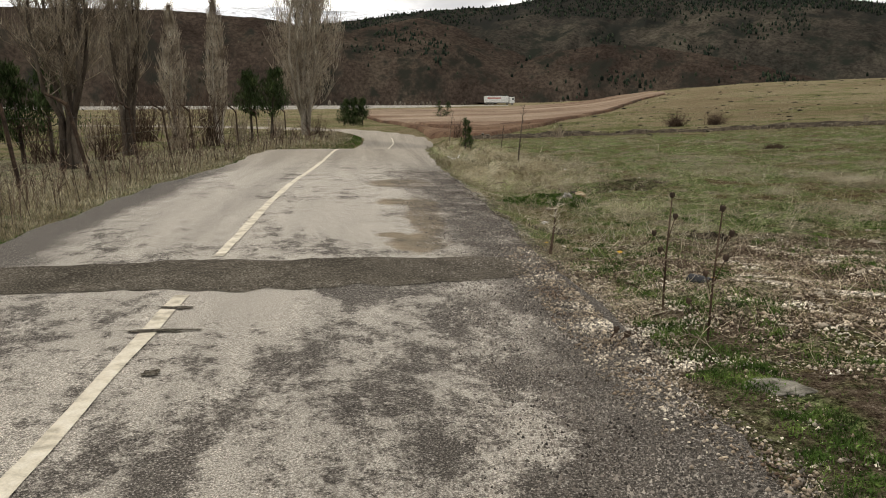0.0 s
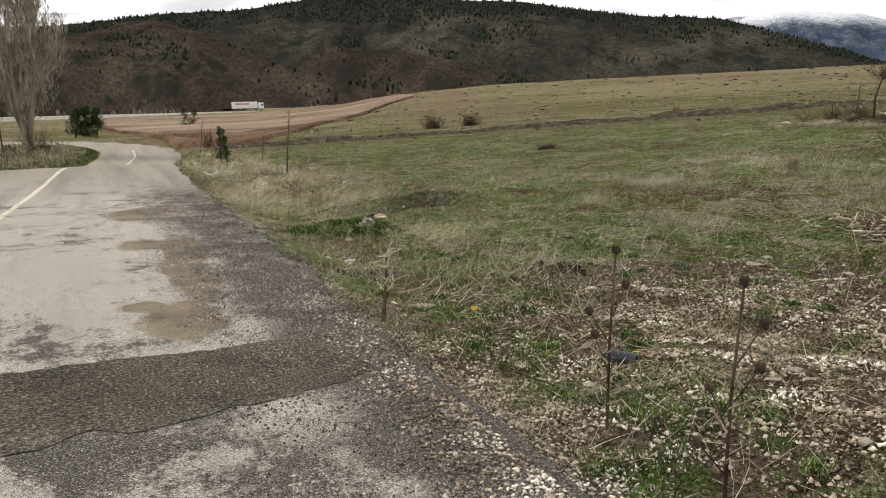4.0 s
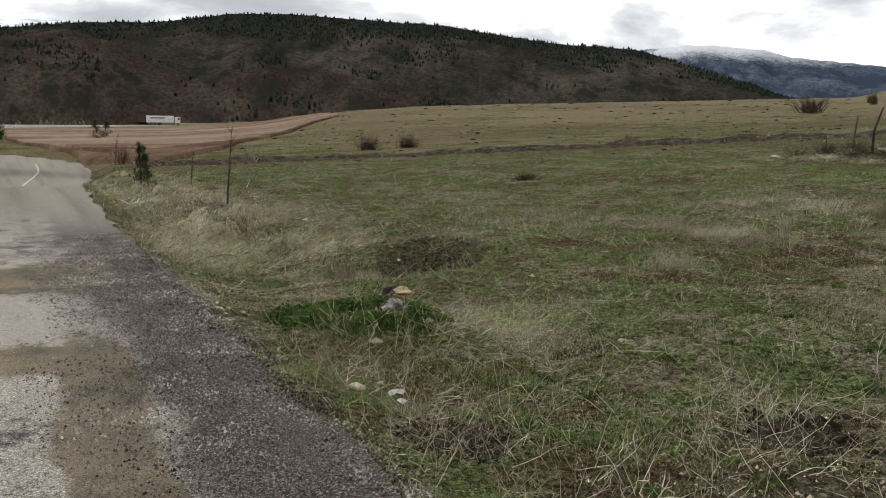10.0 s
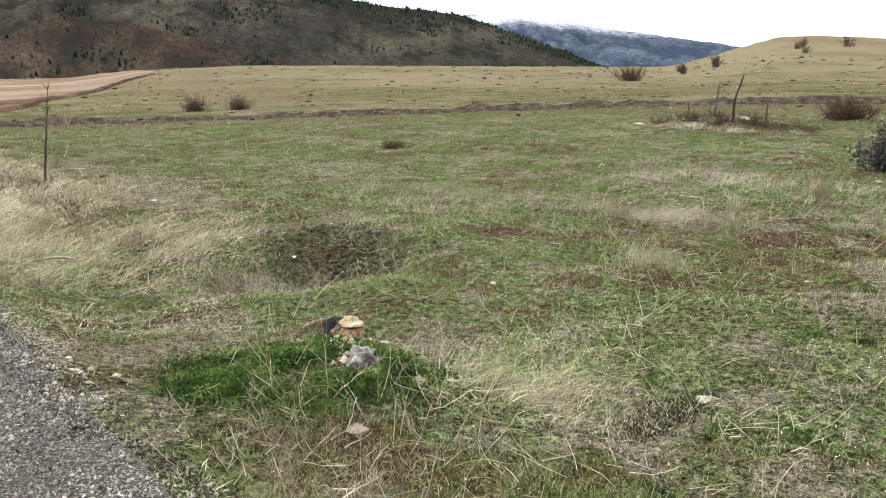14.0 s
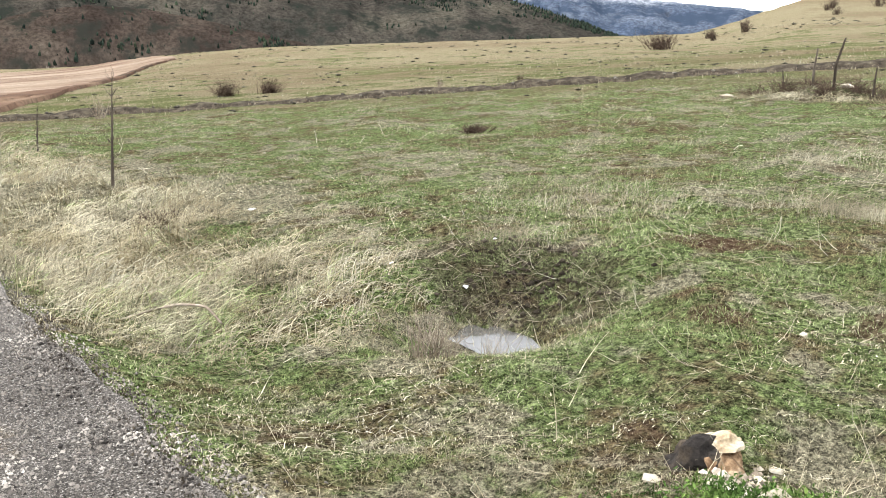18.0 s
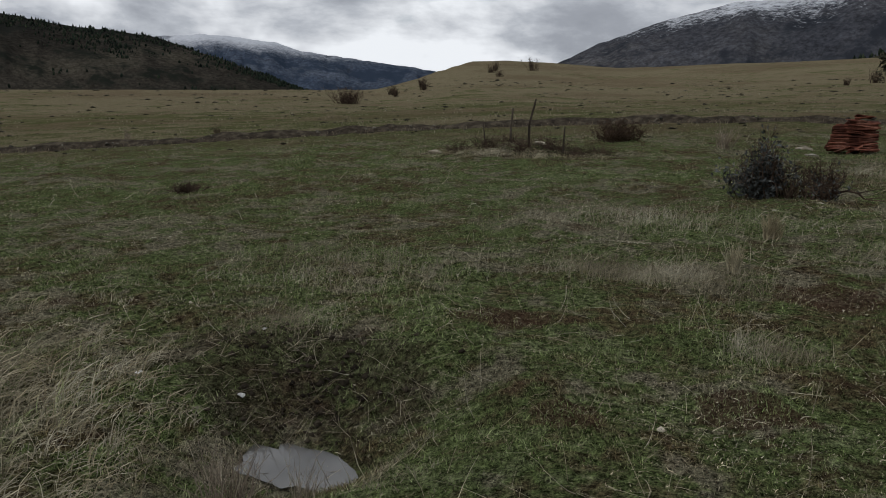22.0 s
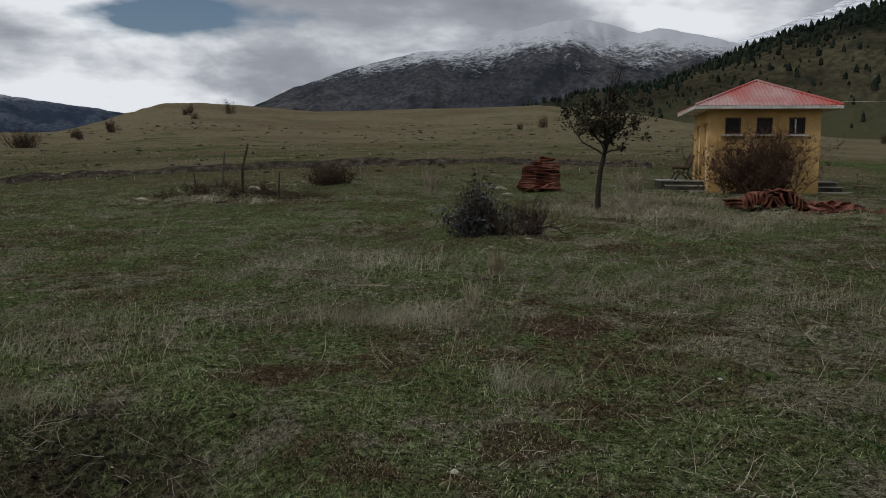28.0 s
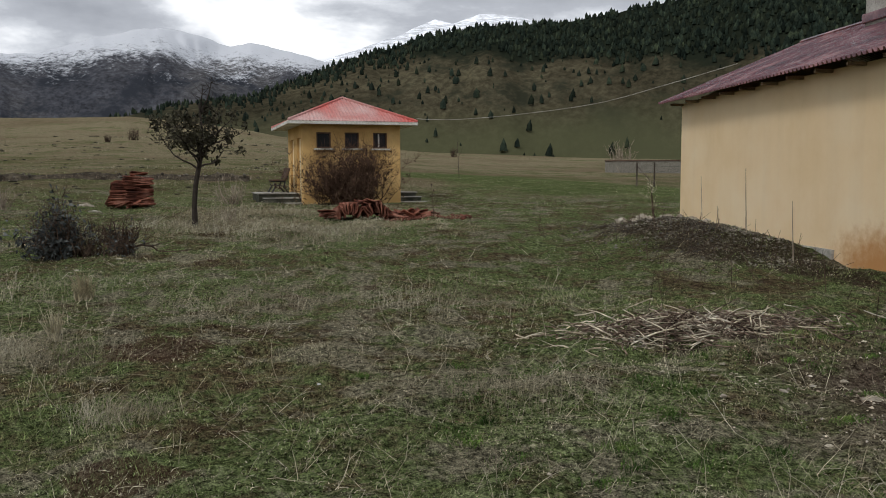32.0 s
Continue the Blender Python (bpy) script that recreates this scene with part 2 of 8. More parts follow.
def ground_material():
    m, nt, b, pos, sep = start_material("meadow_ground")
    patches, small, mid_ = turf_patches(nt, pos, sep)
    grain = noise_node(nt, pos, 38, 5, 0.7)
    big = noise_node(nt, pos, 0.05, 4)
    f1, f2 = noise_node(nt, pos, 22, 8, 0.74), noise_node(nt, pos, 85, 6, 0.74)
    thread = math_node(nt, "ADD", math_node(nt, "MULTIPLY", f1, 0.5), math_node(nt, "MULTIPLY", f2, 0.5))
    # dark gaps between the near blades: soil, with their shade put into the colour
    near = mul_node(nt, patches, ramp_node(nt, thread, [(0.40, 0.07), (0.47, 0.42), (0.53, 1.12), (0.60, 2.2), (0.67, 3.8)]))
    # the far pasture: coarser and drier
    f = math_node(nt, "ADD", math_node(nt, "MULTIPLY", mid_, 0.6), math_node(nt, "MULTIPLY", small, 0.4))
    far_dry = math_node(nt, "MULTIPLY", range_node(nt, sep[1], 30.0, 120.0), 0.06)
    far_east = math_node(nt, "MULTIPLY", range_node(nt, sep[0], 40.0, 150.0), 0.09)
    f = math_node(nt, "ADD", math_node(nt, "ADD", f, far_dry), far_east)
    f = math_node(nt, "ADD", f, math_node(nt, "MULTIPLY", math_node(nt, "SUBTRACT", big, 0.5), 0.4))
    green = ramp_node(nt, small, [(0.34, (0.052, 0.054, 0.024)), (0.5, (0.104, 0.112, 0.046)), (0.66, (0.17, 0.17, 0.078))])
    straw = ramp_node(nt, small, [(0.32, (0.100, 0.082, 0.050)), (0.5, (0.205, 0.172, 0.104)), (0.68, (0.32, 0.28, 0.18))])
    away = mix_node(nt, range_node(nt, f, 0.46, 0.58), green, straw)
    umber = math_node(nt, "MULTIPLY", range_node(nt, math_node(nt, "ADD", math_node(nt, "MULTIPLY", noise_node(nt, pos, 0.035, 6, 0.62), 0.7), math_node(nt, "MULTIPLY", mid_, 0.3)), 0.47, 0.57), 0.6)
    away = mix_node(nt, umber, away, (0.150, 0.112, 0.070))
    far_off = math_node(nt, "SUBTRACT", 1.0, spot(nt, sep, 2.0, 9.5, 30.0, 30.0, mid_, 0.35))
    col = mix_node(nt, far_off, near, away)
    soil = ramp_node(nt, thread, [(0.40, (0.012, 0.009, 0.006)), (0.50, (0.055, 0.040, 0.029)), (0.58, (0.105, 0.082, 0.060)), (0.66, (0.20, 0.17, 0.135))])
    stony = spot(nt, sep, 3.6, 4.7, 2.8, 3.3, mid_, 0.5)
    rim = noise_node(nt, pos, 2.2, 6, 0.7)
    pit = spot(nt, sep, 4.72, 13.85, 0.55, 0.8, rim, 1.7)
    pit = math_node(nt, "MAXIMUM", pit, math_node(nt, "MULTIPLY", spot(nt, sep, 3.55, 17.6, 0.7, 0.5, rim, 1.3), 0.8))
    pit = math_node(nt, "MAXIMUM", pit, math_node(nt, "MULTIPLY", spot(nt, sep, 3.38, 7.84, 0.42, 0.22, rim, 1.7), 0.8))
    bare = math_node(nt, "MULTIPLY", stony, math_node(nt, "MULTIPLY", range_node(nt, noise_node(nt, pos, 1.1, 5, 0.65), 0.50, 0.60), 0.6))
    bare = math_node(nt, "MAXIMUM", bare, math_node(nt, "MULTIPLY", spot(nt, sep, 6.73, 6.9, 0.45, 0.95, rim, 1.4), 0.75))
    heap = spot(nt, sep, 11.3, 3.6, 2.9, 1.0, noise_node(nt, pos, 1.2, 6, 0.7), 0.9)
    bare = math_node(nt, "MAXIMUM", bare, math_node(nt, "MULTIPLY", heap, 0.85))
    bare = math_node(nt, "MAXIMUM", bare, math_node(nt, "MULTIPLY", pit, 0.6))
    bare = math_node(nt, "MAXIMUM", bare, math_node(nt, "MULTIPLY", spot(nt, sep, 20.6, 19.6, 1.9, 2.4, rim, 1.0), 0.7))
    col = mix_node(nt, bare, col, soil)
    # bare reddish earth in scattered scrapes, olive moss in the damp hollows
    red = spot(nt, sep, 7.78, 11.2, 0.36, 0.5, rim, 1.5)
    for x, y, rx, ry in ((4.5, 12.1, 0.16, 0.18), (5.0, 11.35, 0.28, 0.3), (6.0, 13.2, 0.3, 0.34)):
        red = math_node(nt, "MAXIMUM", red, spot(nt, sep, x, y, rx, ry, rim, 1.5))
    red = math_node(nt, "MAXIMUM", math_node(nt, "MULTIPLY", red, 0.8), math_node(nt, "MULTIPLY", range_node(nt, noise_node(nt, pos, 1.15, 6, 0.7), 0.585, 0.66), 0.6))
    red = math_node(nt, "MULTIPLY", red, math_node(nt, "SUBTRACT", 1.0, far_off))
    col = mix_node(nt, red, col, ramp_node(nt, thread, [(0.40, (0.020, 0.012, 0.008)), (0.50, (0.092, 0.054, 0.036)), (0.60, (0.17, 0.110, 0.078))]))
    damp = math_node(nt, "MAXIMUM", spot(nt, sep, 2.2, 9.95, 0.34, 0.16, rim, 1.2), spot(nt, sep, 2.55, 9.42, 0.42, 0.26, rim, 1.2))
    col = mix_node(nt, math_node(nt, "MULTIPLY", damp, 0.7), col, ramp_node(nt, thread, [(0.40, (0.020, 0.018, 0.006)), (0.50, (0.085, 0.080, 0.022)), (0.60, (0.15, 0.145, 0.045))]))
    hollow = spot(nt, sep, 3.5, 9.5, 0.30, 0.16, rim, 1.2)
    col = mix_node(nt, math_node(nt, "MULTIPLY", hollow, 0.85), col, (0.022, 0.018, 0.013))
    # the sown pasture beyond the house is fresher than the rest
    fresh = math_node(nt, "MULTIPLY", spot(nt, sep, 46.0, -8.5, 26.0, 9.0, mid_, 0.5), 0.8)
    col = mix_node(nt, fresh, col, ramp_node(nt, small, [(0.34, (0.045, 0.066, 0.022)), (0.5, (0.085, 0.122, 0.038)), (0.66, (0.14, 0.175, 0.065))]))
    tan = ramp_node(nt, thread, [(0.40, (0.018, 0.012, 0.008)), (0.475, (0.078, 0.056, 0.040)), (0.55, (0.185, 0.145, 0.105)), (0.64, (0.46, 0.40, 0.32))])
    col = mix_node(nt, math_node(nt, "MULTIPLY", stony, range_node(nt, noise_node(nt, pos, 1.7, 5, 0.68), 0.40, 0.54)), col, tan)
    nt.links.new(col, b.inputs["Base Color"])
    lump = math_node(nt, "ADD", math_node(nt, "MULTIPLY", small, 2.2), math_node(nt, "ADD", grain, thread))
    relief(nt, b, lump, 0.9, 0.08)
    return m


def turf_material(name, gain, spread):
    """Short blades that take the colour of the patch they grow in."""
    m, nt, b, pos, sep = start_material(name, 0.7)
    col, _, _ = turf_patches(nt, pos, sep)
    isl = nt.nodes.new("ShaderNodeNewGeometry").outputs["Random Per Island"]
    r = ramp_node(nt, isl, [(0.0, gain * (1 - spread)), (0.6, gain), (1.0, gain * (1 + spread * 1.3))])
    nt.links.new(mul_node(nt, col, r), b.inputs["Base Color"])
    return m


def road_material():
    m, nt, b, pos, sep = start_material("worn_asphalt", 0.85)
    b.inputs["Specular IOR Level"].default_value = 0.1
    mp = nt.nodes.new("ShaderNodeMapping")
    mp.inputs["Scale"].default_value = (1.0, 0.7, 1.0)
    nt.links.new(pos, mp.inputs[0])
    p2 = mp.outputs[0]
    blot, blot2, agg, fine = noise_node(nt, p2, 1.3, 9, 0.72), noise_node(nt, p2, 5.5, 8, 0.74), noise_node(nt, pos, 95, 5, 0.75), noise_node(nt, pos, 190, 2, 0.6)
    dusty = ramp_node(nt, agg, [(0.36, (0.17, 0.152, 0.126)), (0.5, (0.385, 0.352, 0.302)), (0.64, (0.62, 0.585, 0.52))])
    dark = ramp_node(nt, agg, [(0.36, (0.026, 0.023, 0.019)), (0.48, (0.075, 0.066, 0.056)), (0.57, (0.165, 0.148, 0.128)), (0.66, (0.46, 0.43, 0.385))])
    blot3 = noise_node(nt, pos, 30, 6, 0.75)
    f = math_node(nt, "ADD", math_node(nt, "MULTIPLY", blot, 0.5), math_node(nt, "ADD", math_node(nt, "MULTIPLY", blot2, 0.3), math_node(nt, "MULTIPLY", blot3, 0.2)))
    near = range_node(nt, sep[1], 8.0, 5.4)
    track = spot(nt, sep, 0.25, 2.9, 0.75, 3.2, blot2, 0.5)
    track2 = spot(nt, sep, -2.2, 2.8, 0.7, 3.0, blot2, 0.5)
    f = math_node(nt, "ADD", f, math_node(nt, "MULTIPLY", near, 0.018))
    f = math_node(nt, "ADD", f, math_node(nt, "MULTIPLY", math_node(nt, "MAXIMUM", track, math_node(nt, "MULTIPLY", track2, 0.6)), 0.045))
    # the dark strip of loose chippings along both edges
    edge = math_node(nt, "ADD", sep[0], math_node(nt, "MULTIPLY", math_node(nt, "SUBTRACT", noise_node(nt, pos, 1.4, 9, 0.72), 0.5), 1.1))
    right = range_node(nt, edge, 0.72, 1.0)
    left = range_node(nt, edge, -2.4, -2.75)
    far = range_node(nt, sep[1], 24.0, 14.0)
    f = math_node(nt, "MAXIMUM", range_node(nt, f, 0.518, 0.585), math_node(nt, "MULTIPLY", math_node(nt, "MAXIMUM", right, left), far))
    # damp hollows at the right edge of the sealed part
    wob = blot2
    damp = None
    for x, y, rx, ry in ((0.50, 7.25, 0.27, 0.50), (0.30, 7.62, 0.16, 0.16), (0.68, 8.7, 0.20, 1.2), (0.45, 10.2, 0.26, 0.32), (0.74, 9.8, 0.20, 0.9), (0.6, 12.8, 0.5, 0.8)):
        s = spot(nt, sep, x, y, rx, ry, wob, 0.8)
        damp = s if damp is None else math_node(nt, "MAXIMUM", damp, s)
    col = mix_node(nt, f, dusty, dark)
    mud = ramp_node(nt, agg, [(0.3, (0.13, 0.10, 0.062)), (0.7, (0.25, 0.20, 0.13))])
    mud = mul_node(nt, mud, ramp_node(nt, noise_node(nt, pos, 2.4, 5, 0.6), [(0.38, 0.45), (0.5, 0.9), (0.6, 1.15)]))
    col = mix_node(nt, math_node(nt, "MULTIPLY", damp, 0.85), col, mud)
    col = mix_node(nt, range_node(nt, sep[1], 13.0, 24.0), col, (0.285, 0.255, 0.21))
    col = mul_node(nt, col, ramp_node(nt, fine, [(0.32, 0.55), (0.5, 1.0), (0.68, 1.5)]))
    lanes = nt.nodes.new("ShaderNodeMapping")
    lanes.inputs["Scale"].default_value = (1.9, 0.07, 1.0)
    nt.links.new(pos, lanes.inputs[0])
    col = mul_node(nt, col, ramp_node(nt, noise_node(nt, lanes.outputs[0], 1.0, 6, 0.62), [(0.36, 0.80), (0.5, 1.0), (0.64, 1.10)]))
    nt.links.new(col, b.inputs["Base Color"])
    relief(nt, b, math_node(nt, "ADD", agg, math_node(nt, "MULTIPLY", fine, 0.5)), 0.7, 0.02)
    return m


def trench_material():
    m, nt, b, pos, sep = start_material("dark_chippings", 0.9)
    agg, fine, tone = noise_node(nt, pos, 70, 4, 0.72), noise_node(nt, pos, 210, 2, 0.6), noise_node(nt, pos, 2.2, 5, 0.6)
    col = ramp_node(nt, agg, [(0.34, (0.026, 0.023, 0.018)), (0.48, (0.080, 0.070, 0.056)), (0.58, (0.145, 0.13, 0.105)), (0.68, (0.36, 0.335, 0.285))])
    col = mul_node(nt, col, ramp_node(nt, tone, [(0.35, 0.75), (0.5, 1.0), (0.65, 1.3)]))
    col = mul_node(nt, col, ramp_node(nt, fine, [(0.32, 0.6), (0.5, 1.0), (0.68, 1.4)]))
    nt.links.new(col, b.inputs["Base Color"])
    relief(nt, b, math_node(nt, "ADD", agg, math_node(nt, "MULTIPLY", fine, 0.5)), 0.8, 0.02)
    return m


def hill_material(name, cols, woods, snow=None, scale=0.012, wood_at=0.56, forest=False, reach=800.0, ridge_dark=None):
    """Open slope in three tones with scrub in patches; snow: heights between which it sets in."""
    m, nt, b, pos, sep = start_material(name)
    ex, ey = math_node(nt, "SUBTRACT", sep[0], 0.9), math_node(nt, "SUBTRACT", sep[1], 9.0)
    bearing = math_node(nt, "ARCTAN2", ex, ey)
    out_ = math_node(nt, "SQRT", math_node(nt, "ADD", math_node(nt, "MULTIPLY", ex, ex), math_node(nt, "MULTIPLY", ey, ey)))
    lay = nt.nodes.new("ShaderNodeCombineXYZ")
    nt.links.new(math_node(nt, "MULTIPLY", bearing, reach), lay.inputs[0])
    nt.links.new(math_node(nt, "MULTIPLY", out_, 0.22), lay.inputs[1])
    nt.links.new(math_node(nt, "MULTIPLY", sep[2], 1.3), lay.inputs[2])
    pos = lay.outputs[0]
    n1, n2, n3 = noise_node(nt, pos, scale, 7, 0.6), noise_node(nt, pos, scale * 6, 6, 0.65), noise_node(nt, pos, scale * 2.3, 6, 0.62)
    col = ramp_node(nt, n1, [(0.36, cols[0]), (0.5, cols[1]), (0.64, cols[2])])
    col = mul_node(nt, col, ramp_node(nt, n2, [(0.3, 0.72), (0.5, 1.0), (0.7, 1.25)]))
    col = mul_node(nt, col, ramp_node(nt, noise_node(nt, pos, scale * 25, 5, 0.7), [(0.38, 0.65), (0.5, 1.0), (0.62, 1.38)]))
    f = math_node(nt, "ADD", math_node(nt, "MULTIPLY", n3, 0.62), math_node(nt, "MULTIPLY", n2, 0.38))
    col = mix_node(nt, range_node(nt, f, wood_at - 0.06, wood_at + 0.06), col, woods)
    if ridge_dark:
        # old pine wood darkens the upper slope, with cloud shade put into the colour
        k = math_node(nt, "ADD", sep[2], math_node(nt, "MULTIPLY", math_node(nt, "SUBTRACT", n3, 0.5), 170))
        col = mix_node(nt, math_node(nt, "MULTIPLY", range_node(nt, k, ridge_dark[0], ridge_dark[1]), 0.8), col, (0.021, 0.021, 0.019))
    if forest:
        # the ground under the closed wood that spreads from the ridge
        az = math_node(nt, "ARCTAN2", math_node(nt, "SUBTRACT", sep[0], 0.9), math_node(nt, "SUBTRACT", sep[1], 9.0))
        g = math_node(nt, "ADD", math_node(nt, "MULTIPLY", sep[2], 1 / 100), math_node(nt, "MULTIPLY", math_node(nt, "SUBTRACT", az, 2.0), 0.79))
        g = math_node(nt, "ADD", g, math_node(nt, "MULTIPLY", math_node(nt, "SUBTRACT", n3, 0.5), 0.7))
        meadow_ = math_node(nt, "ADD", sep[2], math_node(nt, "MULTIPLY", math_node(nt, "SUBTRACT", n1, 0.5), 40))
        col = mix_node(nt, math_node(nt, "MULTIPLY", range_node(nt, meadow_, 34.0, 8.0), 0.8), col, (0.078, 0.080, 0.041))
        col = mix_node(nt, range_node(nt, g, 0.55, 0.70), col, (0.016, 0.020, 0.013))
    if snow:
        n4, n5 = noise_node(nt, pos, scale * 16, 8, 0.75), noise_node(nt, pos, scale * 60, 4, 0.7)
        rough_ = math_node(nt, "ADD", math_node(nt, "MULTIPLY", n3, 0.45), math_node(nt, "ADD", math_node(nt, "MULTIPLY", n4, 0.75), math_node(nt, "MULTIPLY", n5, 0.5)))
        h = math_node(nt, "ADD", sep[2], math_node(nt, "MULTIPLY", math_node(nt, "SUBTRACT", rough_, 0.85), snow[2]))
        col = mix_node(nt, math_node(nt, "MULTIPLY", range_node(nt, h, snow[0], snow[1]), snow[3]), col, (0.70, 0.72, 0.76))
    nt.links.new(col, b.inputs["Base Color"])
    return m


def house_wall_material():
    """Cream render with faint runs down it and one orange damp stain low on the front."""
    m, nt, b, pos, sep = start_material("stained_cream_render", 0.9)
    run = nt.nodes.new("ShaderNodeMapping")
    run.inputs["Scale"].default_value = (3.0, 3.0, 0.25)
    nt.links.new(pos, run.inputs[0])
    n1, n2, n3 = noise_node(nt, pos, 0.7, 5, 0.6), noise_node(nt, run.outputs[0], 1.0, 6, 0.65), noise_node(nt, pos, 7, 6, 0.65)
    col = ramp_node(nt, n1, [(0.35, (0.75, 0.565, 0.335)), (0.5, (0.79, 0.61, 0.38)), (0.65, (0.81, 0.65, 0.43))])
    col = mul_node(nt, col, ramp_node(nt, n2, [(0.35, 0.975), (0.5, 1.0), (0.65, 1.01)]))
    dx = math_node(nt, "MULTIPLY", math_node(nt, "SUBTRACT", sep[0], 8.3), 1 / 1.6)
    dz = math_node(nt, "MULTIPLY", math_node(nt, "SUBTRACT", sep[2], 0.35), 1 / 0.6)
    d = math_node(nt, "SQRT", math_node(nt, "ADD", math_node(nt, "MULTIPLY", dx, dx), math_node(nt, "MULTIPLY", dz, dz)))
    d = math_node(nt, "ADD", d, math_node(nt, "MULTIPLY", math_node(nt, "SUBTRACT", n3, 0.5), 0.9))
    col = mix_node(nt, math_node(nt, "MULTIPLY", range_node(nt, d, 1.2, 0.4), 0.92), col, (0.46, 0.22, 0.075))
    nt.links.new(col, b.inputs["Base Color"])
    relief(nt, b, noise_node(nt, pos, 45, 4, 0.6), 0.15, 0.01)
    return m


M = {}
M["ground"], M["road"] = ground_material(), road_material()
M["gravel_dark"] = trench_material()
M["pebble"] = material("pebbles", (0.335, 0.280, 0.215), (0.12, 0.085, 0.062), (0.66, 0.61, 0.53), 3.5, 40, 0.85, 0.3, island=0.75)
M["chip"] = material("grey_chips", (0.165, 0.147, 0.13), (0.085, 0.074, 0.065), (0.36, 0.33, 0.295), 3.0, 90, 0.8, 0.3, island=0.85)
M["stone"] = material("pale_limestone", (0.40, 0.355, 0.28), (0.19, 0.155, 0.115), (0.58, 0.535, 0.44), 7, 45, 0.9, 0.5, per_object=0.25)
M["stone_grey"] = material("grey_stone", (0.30, 0.285, 0.255), (0.10, 0.088, 0.075), (0.56, 0.54, 0.49), 16, 70, 0.9, 0.8)
M["line"] = material("worn_line_paint", (0.61, 0.555, 0.44), (0.36, 0.325, 0.255), (0.70, 0.655, 0.55), 9, 90, 0.75, 0.5, grain=0.35)
M["grass_green"] = turf_material("green_grass", 1.42, 0.75)
M["grass_lush"] = material("lush_grass", (0.068, 0.118, 0.030), (0.020, 0.038, 0.012), (0.15, 0.210, 0.060), 5.5, 30, 0.65, 0, island=0.55, spec=0.0)
M["grass_straw"] = material("dry_straw", (0.33, 0.285, 0.185), (0.17, 0.14, 0.085), (0.52, 0.475, 0.35), 0.8, 11, 0.75, 0, island=0.4, spec=0.0)
M["straw_pale"] = material("bleached_straw", (0.46, 0.41, 0.29), (0.20, 0.17, 0.11), (0.66, 0.61, 0.48), 0.7, 11, 0.75, 0, island=0.6, spec=0.0)
M["grass_grey"] = material("withered_grass", (0.285, 0.255, 0.178), (0.13, 0.112, 0.075), (0.45, 0.42, 0.32), 0.9, 11, 0.8, 0, island=0.45, spec=0.0)
M["weed"] = material("bleached_weed_stems", (0.52, 0.46, 0.345), (0.28, 0.235, 0.165), (0.70, 0.655, 0.54), 2, 20, 0.8, 0, island=0.4, spec=0.0)
M["twig"] = material("grey_twigs", (0.30, 0.25, 0.195), (0.16, 0.125, 0.095), (0.46, 0.40, 0.32), 3, 30, 0.85, 0, island=0.3, spec=0.0)
M["twig_pale"] = material("pale_poplar_twigs", (0.35, 0.30, 0.24), (0.16, 0.13, 0.10), (0.56, 0.51, 0.43), 1.5, 30, 0.85, 0, island=0.3, spec=0.0)
M["twig_fence"] = material("brown_grey_poplar_twigs", (0.25, 0.21, 0.165), (0.10, 0.08, 0.062), (0.42, 0.37, 0.30), 1.5, 30, 0.85, 0, island=0.4, spec=0.0)
M["twig_rust"] = material("rusty_brown_twigs", (0.088, 0.054, 0.038), (0.045, 0.028, 0.022), (0.16, 0.105, 0.075), 3, 30, 0.85, 0, island=0.4, spec=0.0)
M["twig_dark"] = material("dark_twigs", (0.085, 0.06, 0.045), (0.045, 0.03, 0.024), (0.15, 0.11, 0.085), 3, 30, 0.85, 0, island=0.35, spec=0.0)
M["bark_pale"] = material("pale_poplar_bark", (0.27, 0.235, 0.19), (0.13, 0.11, 0.085), (0.45, 0.41, 0.35), 1.2, 18, 0.9, 0.5, stretch=(1, 1, 0.3))
M["bark_dark"] = material("dark_bark", (0.075, 0.06, 0.047), (0.035, 0.027, 0.021), (0.15, 0.125, 0.10), 2.5, 30, 0.9, 0.6, stretch=(1, 1, 0.3))
M["bark_black"] = material("blackish_bark", (0.042, 0.034, 0.028), (0.022, 0.018, 0.015), (0.085, 0.07, 0.058), 2.5, 30, 0.9, 0.6, stretch=(1, 1, 0.3))
M["far_wood"] = material("dark_far_pines", (0.020, 0.028, 0.021), (0.010, 0.015, 0.012), (0.040, 0.050, 0.030), 0.15, 1.6, 0.9, 0, island=0.5, spec=0.0)
M["pale_scrub"] = material("pale_bare_thicket", (0.115, 0.10, 0.082), (0.06, 0.05, 0.04), (0.18, 0.16, 0.135), 0.05, 0.6, 0.9, 0, island=0.3, spec=0.02)
M["leaf_brown"] = material("dead_brown_leaves", (0.075, 0.050, 0.032), (0.04, 0.027, 0.018), (0.13, 0.09, 0.06), 2, 20, 0.8, 0, island=0.4, spec=0.02)
M["brush"] = material("cut_brushwood", (0.15, 0.11, 0.085), (0.07, 0.05, 0.04), (0.34, 0.29, 0.23), 4, 30, 0.85, 0, island=0.6, spec=0.0)
M["rubble"] = material("grey_rubble", (0.135, 0.122, 0.10), (0.055, 0.048, 0.04), (0.27, 0.25, 0.215), 1.5, 30, 0.9, 0.3, island=0.5)
M["slab"] = material("grey_slab_stone", (0.19, 0.178, 0.148), (0.075, 0.068, 0.054), (0.32, 0.30, 0.255), 11, 55, 0.95, 0.6)
M["needle"] = material("pine_needles", (0.042, 0.065, 0.026), (0.018, 0.03, 0.012), (0.085, 0.115, 0.045), 1.2, 20, 0.75, 0, island=0.4, spec=0.02)
